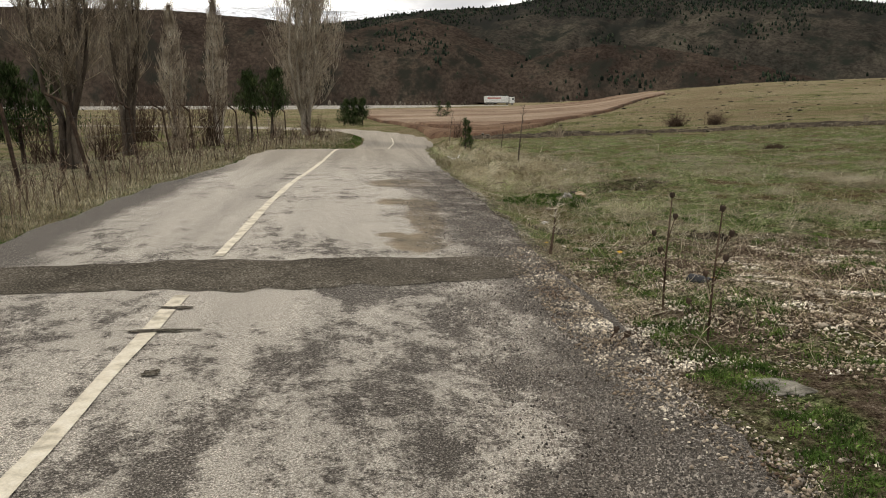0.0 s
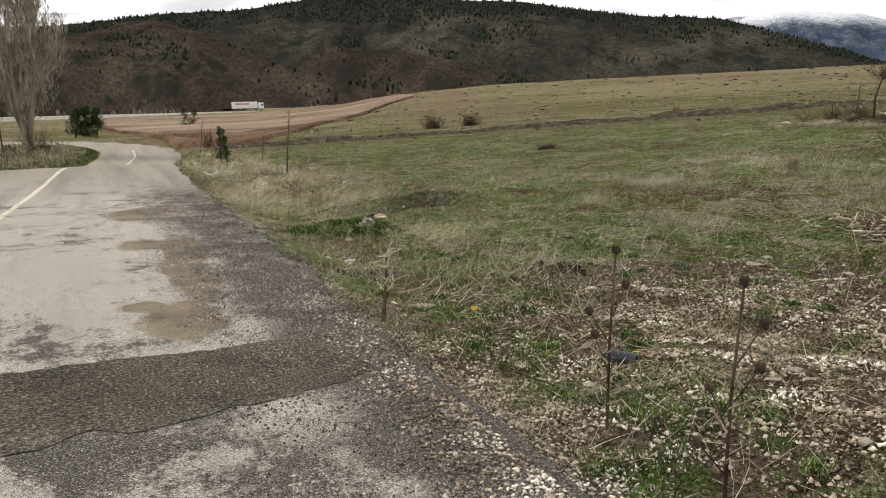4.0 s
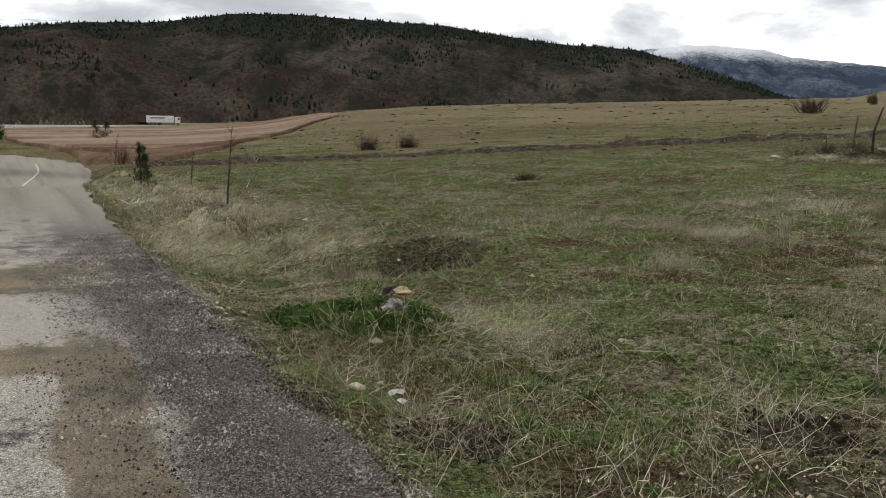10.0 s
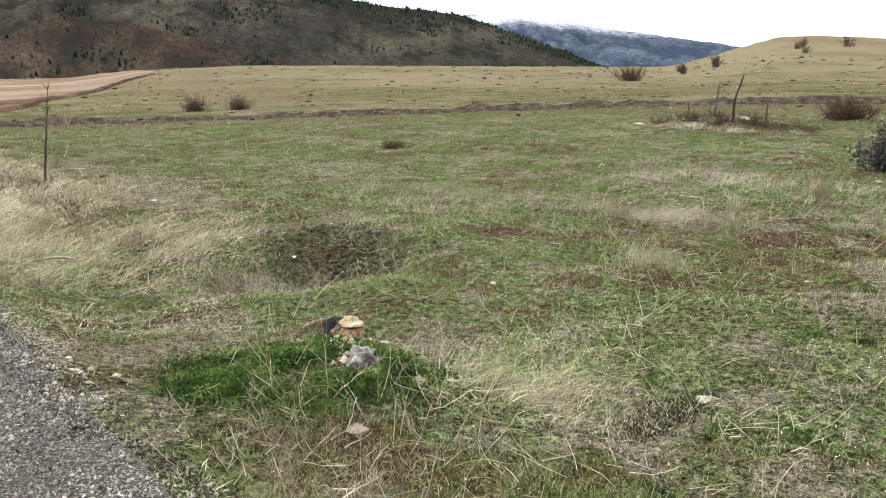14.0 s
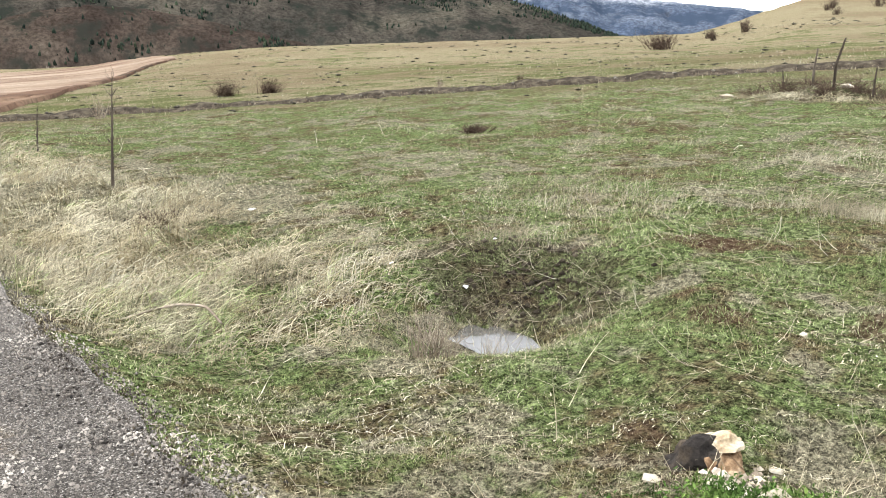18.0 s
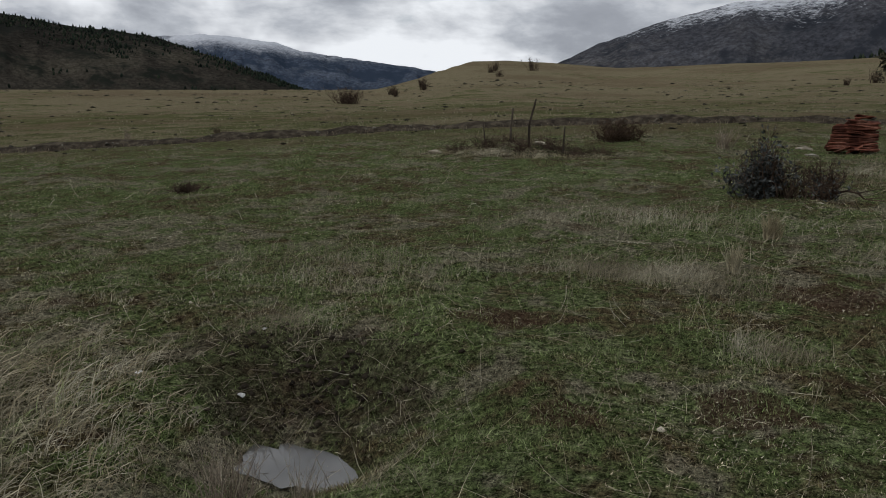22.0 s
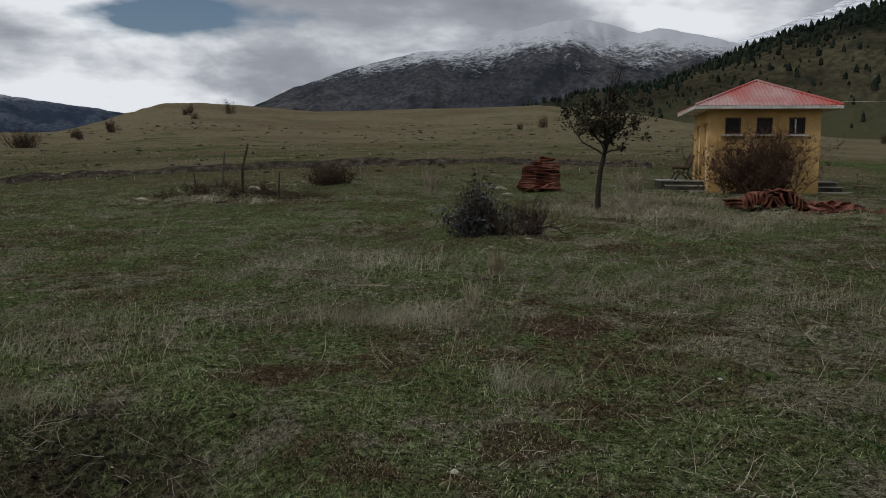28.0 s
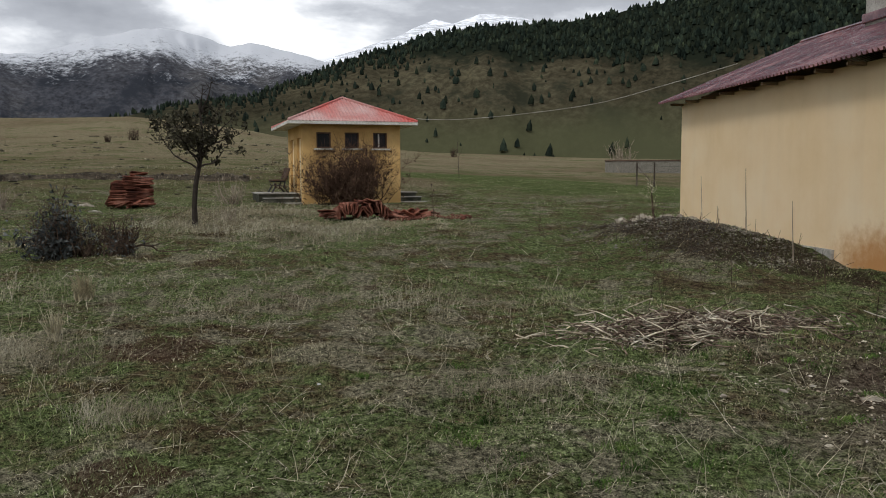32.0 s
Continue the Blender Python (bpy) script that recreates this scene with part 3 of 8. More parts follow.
M["leaf_dark"] = material("dull_oak_leaves", (0.050, 0.046, 0.032), (0.026, 0.024, 0.018), (0.10, 0.092, 0.062), 1.5, 20, 0.6, 0, island=0.45, spec=0.02)
M["leaf_grey"] = material("grey_bush_leaves", (0.088, 0.094, 0.092), (0.038, 0.042, 0.042), (0.17, 0.178, 0.172), 2.0, 20, 0.6, 0, island=0.45, spec=0.02)
M["wall_cream"] = material("cream_render", (0.76, 0.62, 0.37), (0.68, 0.53, 0.30), (0.80, 0.67, 0.43), 0.6, 8, 0.9, 0.06, bump_scale=40, grain=0.12)
M["wall_ochre"] = material("ochre_render", (0.60, 0.385, 0.155), (0.48, 0.295, 0.11), (0.67, 0.45, 0.20), 0.9, 8, 0.9, 0.06, bump_scale=40, grain=0.15)
M["house_wall"] = house_wall_material()
M["roof_red"] = material("faded_red_sheet", (0.47, 0.20, 0.175), (0.52, 0.06, 0.04), (0.56, 0.40, 0.37), 0.42, 30, 0.55, 0.1, spec=0.4)
M["roof_wine"] = material("wine_red_sheet", (0.105, 0.026, 0.034), (0.055, 0.016, 0.022), (0.27, 0.12, 0.12), 1.6, 30, 0.24, 0.05, spec=0.9)
M["white_trim"] = material("weathered_white_board", (0.58, 0.56, 0.50), (0.38, 0.35, 0.30), (0.70, 0.68, 0.62), 2, 40, 0.8, 0.2)
M["window_brown"] = material("brown_window_paint", (0.10, 0.062, 0.045), (0.06, 0.038, 0.03), (0.16, 0.10, 0.075), 6, 40, 0.7, 0.2)
M["moss"] = material("mossy_concrete", (0.055, 0.055, 0.040), (0.025, 0.027, 0.019), (0.11, 0.105, 0.085), 3, 30, 0.95, 0.5)
M["timber"] = material("old_timber", (0.22, 0.15, 0.095), (0.11, 0.075, 0.05), (0.32, 0.24, 0.16), 2, 40, 0.85, 0.3, stretch=(1, 0.3, 1))
M["concrete"] = material("weathered_concrete", (0.33, 0.31, 0.27), (0.17, 0.16, 0.14), (0.46, 0.44, 0.40), 2, 40, 0.9, 0.3)
M["tile"] = material("clay_roof_tile", (0.185, 0.07, 0.047), (0.075, 0.032, 0.025), (0.33, 0.165, 0.12), 3, 40, 0.88, 0.3, per_object=0.45)
M["rust_post"] = material("rusty_post", (0.055, 0.038, 0.028), (0.03, 0.022, 0.018), (0.11, 0.075, 0.05), 6, 40, 0.8, 0.3)
M["dark_iron"] = material("black_iron", (0.03, 0.028, 0.026), rough=0.5, spec=0.4, bump=0.05)
M["plastic_black"] = material("black_plastic", (0.022, 0.024, 0.028), (0.014, 0.015, 0.018), (0.05, 0.055, 0.06), 8, 60, 0.4, 0.05, spec=0.5)
M["plastic_white"] = material("white_plastic", (0.78, 0.78, 0.76), rough=0.5, bump=0.05)
M["plastic_yellow"] = material("yellow_plastic", (0.66, 0.42, 0.05), rough=0.5, bump=0.05)
M["soil"] = material("bare_soil", (0.060, 0.049, 0.035), (0.026, 0.021, 0.016), (0.12, 0.10, 0.072), 3, 40, 0.95, 0.7, spec=0.02)
M["red_rim"] = material("red_field_rim", (0.105, 0.062, 0.040), (0.055, 0.040, 0.026), (0.17, 0.115, 0.075), 0.12, 1.6, 0.95, 0.8, stretch=(0.3, 1, 1), spec=0.02)
M["plough"] = material("ploughed_earth", (0.205, 0.150, 0.106), (0.115, 0.066, 0.042), (0.29, 0.228, 0.168), 0.07, 1.3, 0.95, 0.8, stretch=(0.35, 1, 1), spec=0.02)
M["rust_earth"] = material("orange_flint", (0.29, 0.19, 0.108), (0.10, 0.058, 0.032), (0.54, 0.42, 0.28), 18, 60, 0.85, 0.5)
M["burnt"] = material("sooty_stone", (0.035, 0.03, 0.026), (0.015, 0.013, 0.012), (0.09, 0.07, 0.05), 10, 60, 0.9, 0.5)
M["cream_stone"] = material("cream_flint", (0.55, 0.45, 0.30), (0.34, 0.23, 0.13), (0.70, 0.62, 0.47), 12, 60, 0.8, 0.4)
M["hill_brown"] = hill_material("brown_valley_slope", ((0.028, 0.021, 0.017), (0.042, 0.032, 0.025), (0.060, 0.048, 0.036)), (0.020, 0.020, 0.016), wood_at=0.55)
M["hill_dark"] = hill_material("dark_wooded_slope", ((0.025, 0.023, 0.019), (0.041, 0.036, 0.029), (0.064, 0.057, 0.043)), (0.018, 0.020, 0.016), wood_at=0.54, ridge_dark=(62.0, 125.0))
M["hill_snow"] = hill_material("snowy_mountain", ((0.045, 0.047, 0.055), (0.065, 0.066, 0.074), (0.09, 0.088, 0.09)), (0.03, 0.033, 0.04), (225, 320, 400, 0.8), 0.004, 0.54, reach=1800.0)
# the blue of distant haze is put into these slope and wood colours
M["hill_blue"] = hill_material("haze_tinted_snowy_range", ((0.05, 0.065, 0.095), (0.075, 0.09, 0.12), (0.10, 0.115, 0.14)), (0.035, 0.048, 0.072), (190, 275, 130, 0.85), 0.004, 0.50, reach=2600.0)
M["hill_white"] = hill_material("white_snow_peak", ((0.7, 0.72, 0.76), (0.78, 0.8, 0.84), (0.82, 0.84, 0.88)), (0.45, 0.48, 0.54), None, 0.004, 0.62)
M["hill_forest"] = hill_material("forest_slope", ((0.040, 0.036, 0.022), (0.060, 0.052, 0.032), (0.084, 0.074, 0.045)), (0.030, 0.031, 0.020), wood_at=0.55, forest=True, reach=400.0)


# ---------------------------------------------------------------- mesh helpers
def mesh_of(name, verts, faces, mat, smooth=False):
    me = bpy.data.meshes.new(name)
    if isinstance(verts, np.ndarray):
        me.vertices.add(len(verts))
        me.vertices.foreach_set("co", np.ascontiguousarray(verts, dtype=np.float32).ravel())
        k = faces.shape[1]
        me.loops.add(faces.size)
        me.loops.foreach_set("vertex_index", np.ascontiguousarray(faces, dtype=np.int32).ravel())
        me.polygons.add(len(faces))
        me.polygons.foreach_set("loop_start", np.arange(0, faces.size, k, dtype=np.int32))
        me.update(calc_edges=True)
    else:
        me.from_pydata(verts, [], faces)
        me.update()
    if smooth:
        me.polygons.foreach_set("use_smooth", np.ones(len(me.polygons), dtype=bool))
    me.materials.append(mat)
    return me


def part(name, data, mat, parent=None, label="", m=None, smooth=False):
    """Links a bmesh or mesh as one object under parent."""
    if isinstance(data, bmesh.types.BMesh):
        me = bpy.data.meshes.new(name)
        data.to_mesh(me)
        data.free()
        me.materials.append(mat)
        if smooth:
            me.polygons.foreach_set("use_smooth", np.ones(len(me.polygons), dtype=bool))
        data = me
    ob = new(name, data)
    if parent is not None:
        ob.parent = parent
    if m is not None:
        ob.matrix_basis = m
    if label:
        ob["label"] = label
    if name in ("stem_tangle", "twig_tangle", "branchwork", "needle_mass", "foliage"):
        ob["kind"] = "stuff"
    return ob


def thing(name, label, category, x=0, y=0, z=0, rz=0, group="", kind=""):
    ob = tagged(new(name), label, category, group, kind)
    ob.empty_display_size = 0.1
    ob.matrix_basis = pose(x, y, z, 0, 0, rz)
    return ob


def box(sx, sy, sz, x=0, y=0, z=0, bevel=0.0, bm=None):
    """A block with its base centre at x, y, z."""
    bm = bm or bmesh.new()
    r = bmesh.ops.create_cube(bm, size=1, matrix=Matrix.Translation((x, y, z + sz / 2)) @ Matrix.Diagonal((sx, sy, sz, 1)))
    if bevel:
        es = {e for v in r["verts"] for e in v.link_edges}
        bmesh.ops.bevel(bm, geom=list(es), offset=bevel, segments=2, affect="EDGES", profile=0.6)
    return bm


def tube(points, radii, sides=6, bm=None):
    """A tapered round rod through points."""
    bm = bm or bmesh.new()
    rings, n = [], len(points)
    pts = [Vector(p) for p in points]
    for i, p in enumerate(pts):
        d = (pts[min(i + 1, n - 1)] - pts[max(i - 1, 0)]).normalized()
        u = d.orthogonal().normalized()
        v = d.cross(u)
        r = radii[i] if hasattr(radii, "__len__") else radii
        rings.append([bm.verts.new(p + (u * math.cos(6.28319 * k / sides) + v * math.sin(6.28319 * k / sides)) * r) for k in range(sides)])
    for a_, b_ in zip(rings, rings[1:]):
        for k in range(sides):
            bm.faces.new((a_[k], a_[(k + 1) % sides], b_[(k + 1) % sides], b_[k]))
    bm.faces.new(rings[0][::-1])
    bm.faces.new(rings[-1])
    return bm


def rods(lines, sides=3):
    """Many thin rods at once: each a start, an end and two radii; one array mesh."""
    L = np.array(lines, dtype=float)
    a_, b_, ra, rb = L[:, 0:3], L[:, 3:6], L[:, 6], L[:, 7]
    d = b_ - a_
    d /= np.maximum(np.linalg.norm(d, axis=1, keepdims=True), 1e-6)
    ref = np.where(np.abs(d[:, 2:3]) > 0.9, np.array([[1.0, 0, 0]]), np.array([[0, 0, 1.0]]))
    u = np.cross(d, ref)
    u /= np.linalg.norm(u, axis=1, keepdims=True)
    v = np.cross(d, u)
    rows = []
    for end, r in ((a_, ra), (b_, rb)):
        for k in range(sides):
            t = 6.28319 * k / sides
            rows.append(end + (u * math.cos(t) + v * math.sin(t)) * r[:, None])
    verts = np.stack(rows, 1).reshape(-1, 3)
    base = np.arange(len(L))[:, None] * (2 * sides)
    faces = np.concatenate([base + np.array([[k, (k + 1) % sides, sides + (k + 1) % sides, sides + k]]) for k in range(sides)], 0)
    return verts, faces


def rock(size, seed, flat=0.6, sub=2, rough=0.35):
    """A worn stone of about that size, resting on its base."""
    bm = bmesh.new()
    bmesh.ops.create_icosphere(bm, subdivisions=sub, radius=0.5)
    for v in bm.verts:
        k = 1 + rough * noise.noise(v.co * 2.2 + Vector((seed * 3.7, seed, 0))) + rough * 0.5 * noise.noise(v.co * 5 + Vector((seed, 0, 9)))
        v.co = Vector((v.co.x * k, v.co.y * k * 0.85, v.co.z * k * flat)) * size
        v.co.z = max(v.co.z, -0.2 * size * flat)
    low = min(v.co.z for v in bm.verts)
    for v in bm.verts:
        v.co.z -= low
    return bm


rng = np.random.default_rng(7)


def value_noise(x, y, seed=0):
    """Smooth lattice noise from -1 to 1 over arrays."""
    x, y = np.asarray(x, float), np.asarray(y, float)
    xi, yi = np.floor(x), np.floor(y)
    fx, fy = x - xi, y - yi
    fx, fy = fx * fx * (3 - 2 * fx), fy * fy * (3 - 2 * fy)

    def h(i, j):
        s = np.sin(i * 127.1 + j * 311.7 + seed * 74.7) * 43758.5453
        return (s - np.floor(s)) * 2 - 1

    return (h(xi, yi) * (1 - fx) + h(xi + 1, yi) * fx) * (1 - fy) + (h(xi, yi + 1) * (1 - fx) + h(xi + 1, yi + 1) * fx) * fy


def fractal(x, y, seed=0, octaves=5):
    s, a_, k = 0, 1.0, 1.0
    for o in range(octaves):
        s = s + a_ * value_noise(np.asarray(x) * k, np.asarray(y) * k, seed + o * 13)
        a_, k = a_ * 0.5, k * 2.03
    return s


# ---------------------------------------------------------------- terrain
CX, CY = 0.9, 9.0
ROAD = np.array([(-1.35, -60), (-1.3, -10), (-1.2, 8), (-0.85, 22), (-0.2, 33), (1.2, 46), (2.2, 57), (1.4, 66), (-5, 76), (-20, 84), (-60, 92)], float)
RIDGE = np.array([(-180, -0.4, 300), (-40, -0.9, 330), (-5, -0.9, 330), (0, -0.86, 330), (10, -0.66, 330), (16, -0.2, 240), (20, 0.36, 190), (28, 0.98, 170), (36, 1.25, 170),
                  (43, 1.52, 170), (50, 1.62, 175), (55.5, 1.72, 190), (58.8, 2.78, 240), (61.6, 3.66, 270), (64, 3.85, 280), (67, 3.75, 280), (71.6, 3.4, 280), (75, 3.55, 280),
                  (81, 3.8, 280), (87, 4.05, 280), (92, 3.6, 280), (98, 2.6, 260), (106, 1.7, 240), (125, 1.0, 240), (150, 0.2, 260), (180, -0.4, 300)], float)


def smooth(v, lo, hi):
    t = np.clip((v - lo) / (hi - lo), 0, 1)
    return t * t * (3 - 2 * t)


def road_z(y):
    return 0.22 * (1 - smooth(y, 10.0, 20.0)) - 1.58 * smooth(y, 22.0, 46.0) + 0.2 * smooth(y, 54.0, 76.0)


def road_side(o):
    """Distance from the painted line as on the wider half of the road."""
    return np.where(o >= 0, o, 0.72 - o)


def spline(pts, n):
    """Points along a smooth curve through pts."""
    out = []
    for i in range(len(pts) - 1):
        p0, p1, p2, p3 = pts[max(i - 1, 0)], pts[i], pts[i + 1], pts[min(i + 2, len(pts) - 1)]
        for k in range(n):
            t = k / n
            out.append(0.5 * (2 * p1 + (p2 - p0) * t + (2 * p0 - 5 * p1 + 4 * p2 - p3) * t * t + (3 * p1 - p0 - 3 * p2 + p3) * t ** 3))
    out.append(pts[-1])
    return np.array(out)


CENTRE = spline(ROAD, 24)


def plain(x, y):
    """The open land without the road."""
    dx, dy = np.asarray(x, float) - CX, np.asarray(y, float) - CY
    r = np.hypot(dx, dy) + 1e-9
    q = np.minimum(r, 45.0) / r
    X, Y = (CX + dx * q) / 20, (CY + dy * q) / 20
    z = 0.115 + 0.487 * X - 0.2855 * Y + 0.0925 * X * X + 0.3074 * X * Y - 0.079 * Y * Y + 0.0644 * X * X * Y - 0.1578 * X * Y * Y
    z = z - 0.22 * np.exp(-((X - 1.45) ** 2 + (Y - 0.3) ** 2) / 0.16)
    az = np.degrees(np.arctan2(dx, dy))
    el, rr = np.interp(az, RIDGE[:, 0], RIDGE[:, 1]), np.interp(az, RIDGE[:, 0], RIDGE[:, 2])
    top = 1.5 + rr * np.tan(np.radians(el))
    t = np.clip((r - 45) / (rr - 45), 0, None)
    up = np.where(t < 1, t ** 1.6, 1 - 0.9 * smooth(t, 1.0, 2.6))
    sink = np.where(t > 1, -10 * smooth(t, 1.0, 4.0), 0)
    return z + (top - z) * up + sink + 0.0 * r


POOL = -0.30


def ground_z(x, y):
    x, y = np.asarray(x, float), np.asarray(y, float)
    r = np.hypot(x - CX, y - CY)
    z = plain(x, y)
    z = z + (0.035 * fractal(x * 0.55, y * 0.55, 3, 4) + 0.042 * fractal(x * 2.1, y * 2.1, 33, 3) * (1 - smooth(r, 30, 60))) * smooth(r, 0.5, 3) + 0.25 * fractal(x * 0.03, y * 0.03, 9, 4) * smooth(r, 45, 110)
    # hollow with the puddle, ditch at the foot of the road, the mound under the marker stone
    z = z - 0.30 * np.exp(-((((x - 4.05) / 0.9) ** 2 + ((y - 13.35) / 0.75) ** 2) ** 1.6)) - 0.10 * np.exp(-(((x - 3.0) / 0.8) ** 2 + ((y - 16.0) / 3.5) ** 2))
    wob = 1 + 0.35 * value_noise(x * 4.5, y * 4.5, 27)
    w = np.exp(-((((x - 4.08) / 0.24) ** 2 + ((y - 13.33) / 0.44) ** 2) * wob) ** 2)
    z = z * (1 - w) + (POOL - 0.02) * w
    z = z + 0.16 * np.exp(-(((x - 2.45) / 0.62) ** 2 + ((y - 10.75) / 0.6) ** 2))
    z = z + 0.40 * np.exp(-(((x - 11.9) / 2.2) ** 2 + ((y - 3.5) / 1.25) ** 2)) * smooth(x, 9.2, 10.3) + 0.12 * np.exp(-(((x - 13.6) / 0.9) ** 2 + ((y - 2.1) / 0.8) ** 2))
    z = z + 0.22 * np.exp(-(((x - 20.8) / 1.6) ** 2 + ((y - 20.0) / 1.6) ** 2))
    off = road_side(road_offset(x, y))
    z = z + 0.11 * np.exp(-(((x - 2.7) / 1.6) ** 2 + ((y - 5.0) / 2.8) ** 2))
    k = smooth(off, 2.62, 3.45 + 1.6 * np.clip(z - road_z(y) - 0.1, 0, 1) * smooth(y, 20.0, 26.0))
    return np.where(r < 110, (road_z(y) - 0.045) * (1 - k) + z * k, z)


def gz(x, y):
    return float(ground_z(np.array([x]), np.array([y]))[0])


def build_ground():
    az = np.radians(np.concatenate([np.arange(-180, -36, 4.0), np.arange(-36, 150, 0.48), np.arange(150, 180, 4.0)]))
    r = np.concatenate([[0.02], 0.3 * 1.055 ** np.arange(0, 30), 1.5 * 1.0175 ** np.arange(0, 189), 40.5 * 1.05 ** np.arange(0, 98)])
    A, R = np.meshgrid(az, r, indexing="ij")
    X, Y = CX + R * np.sin(A), CY + R * np.cos(A)
    V = np.stack([X, Y, ground_z(X, Y)], -1).reshape(-1, 3)
    n, k = A.shape
    i, j = np.meshgrid(np.arange(n), np.arange(k - 1), indexing="ij")
    i2 = (i + 1) % n
    F = np.stack([i * k + j, i * k + j + 1, i2 * k + j + 1, i2 * k + j], -1).reshape(-1, 4)
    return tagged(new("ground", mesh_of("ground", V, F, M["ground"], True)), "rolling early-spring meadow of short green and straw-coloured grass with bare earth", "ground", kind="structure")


def strip(name, offs, z_add, mat, y0=-60, y1=200, step=1, wob=0.0, seed=0):
    """A band along the road between two offsets from its centre line, in cross steps."""
    C = CENTRE[(CENTRE[:, 1] >= y0) & (CENTRE[:, 1] <= y1)][::step]
    d = np.gradient(C, axis=0)
    d /= np.linalg.norm(d, axis=1, keepdims=True)
    nrm = np.stack([d[:, 1], -d[:, 0]], 1)
    offs = np.asarray(offs, float)
    P = C[:, None, :] + nrm[:, None, :] * offs[None, :, None]
    if wob:
        s = np.cumsum(np.r_[0, np.hypot(*np.diff(C, axis=0).T)])
        for e in (0, -1):
            P[:, e, :] += nrm * (wob * fractal(s * 1.3, s * 0 + seed + e * 5, seed, 4))[:, None]
    Z = road_z(P[..., 1]) + z_add - 0.012 * offs[None, :] ** 2 * 0.35 + 0.012 * fractal(P[..., 0] * 0.8, P[..., 1] * 0.8, 5, 3)
    V = np.concatenate([P, Z[..., None]], -1).reshape(-1, 3)
    n, k = P.shape[:2]
    i, j = np.meshgrid(np.arange(n - 1), np.arange(k - 1), indexing="ij")
    F = np.stack([i * k + j, i * k + j + 1, (i + 1) * k + j + 1, (i + 1) * k + j], -1).reshape(-1, 4)
    return mesh_of(name, V, F, mat, True)


def resample(C, step):
    s = np.cumsum(np.r_[0, np.hypot(*np.diff(C, axis=0).T)])
    t = np.arange(0, s[-1], step)
    return np.stack([np.interp(t, s, C[:, 0]), np.interp(t, s, C[:, 1])], 1)


CENTRE = resample(CENTRE, 0.22)
ROAD_COARSE = CENTRE[::20]


def road_offset(x, y):
    """Signed distance across from the road's centre line (right positive)."""
    x, y = np.asarray(x, float), np.asarray(y, float)
    best, off = np.full(x.shape, 1e9), np.zeros(x.shape)
    for a_, b_ in zip(ROAD_COARSE, ROAD_COARSE[1:]):
        d = b_ - a_
        L = np.hypot(*d)
        t = np.clip(((x - a_[0]) * d[0] + (y - a_[1]) * d[1]) / L ** 2, 0, 1)
        ex, ey = x - (a_[0] + t * d[0]), y - (a_[1] + t * d[1])
        dist = np.hypot(ex, ey)
        off = np.where(dist < best, dist * np.sign(ex * d[1] - ey * d[0]), off)
        best = np.minimum(best, dist)
    return off


build_ground()
road = tagged(new("road", strip("road", np.linspace(-1.97, 2.70, 24), 0.012, M["road"], wob=0.06, seed=4)),
              "worn pale asphalt country road with dark stains and gravel edges", "road", kind="structure")


def build_patch():
    """The dark trench of chippings that crosses the road."""
    xs = np.linspace(-3.10, 1.25, 70)
    lo = 5.56 + 0.05 * xs + 0.09 * fractal(xs * 1.6, xs * 0, 21, 4) + 0.035 * fractal(xs * 9, xs * 0, 22, 3)
    hi = 6.56 + 0.05 * xs + 0.05 * fractal(xs * 1.6, xs * 0, 31, 4) + 0.03 * fractal(xs * 9, xs * 0, 32, 3)
    pinch = 0.35 * smooth(xs, 0.9, 1.3)
    mid = (lo + hi) / 2 + 0.12 * pinch
    lo, hi = lo + (mid - lo) * pinch, hi + (mid - hi) * pinch
    ts = np.linspace(0, 1, 9)
    X = np.repeat(xs[:, None], 9, 1)
    Y = lo[:, None] + (hi - lo)[:, None] * ts
    off = road_offset(X, Y)
    Z = road_z(Y) + 0.0155 - 0.0042 * off ** 2 + 0.012 * fractal(X * 0.8, Y * 0.8, 5, 3) + 0.002 * fractal(X * 9, Y * 9, 8, 2)
    V = np.stack([X, Y, Z], -1).reshape(-1, 3)
    i, j = np.meshgrid(np.arange(69), np.arange(8), indexing="ij")
    F = np.stack([i * 9 + j, (i + 1) * 9 + j, (i + 1) * 9 + j + 1, i * 9 + j + 1], -1).reshape(-1, 4)
    tagged(new("road_patch", mesh_of("road_patch", V, F, M["gravel_dark"], True)), "dark strip of rough chippings filling a trench across the road", "road patch", kind="structure")


build_patch()


def build_line():
    root = thing("road_marking", "worn cream centre line painted on the asphalt", "road marking", kind="structure")
    for k, (y0, y1) in enumerate(((-12, 5.50), (6.50, 26), (26, 62))):
        me = strip("line", [0.032, 0.06, 0.088, 0.116], 0.017, M["line"], y0, y1, wob=0.008, seed=k)
        part("painted_line", me, M["line"], root)


build_line()


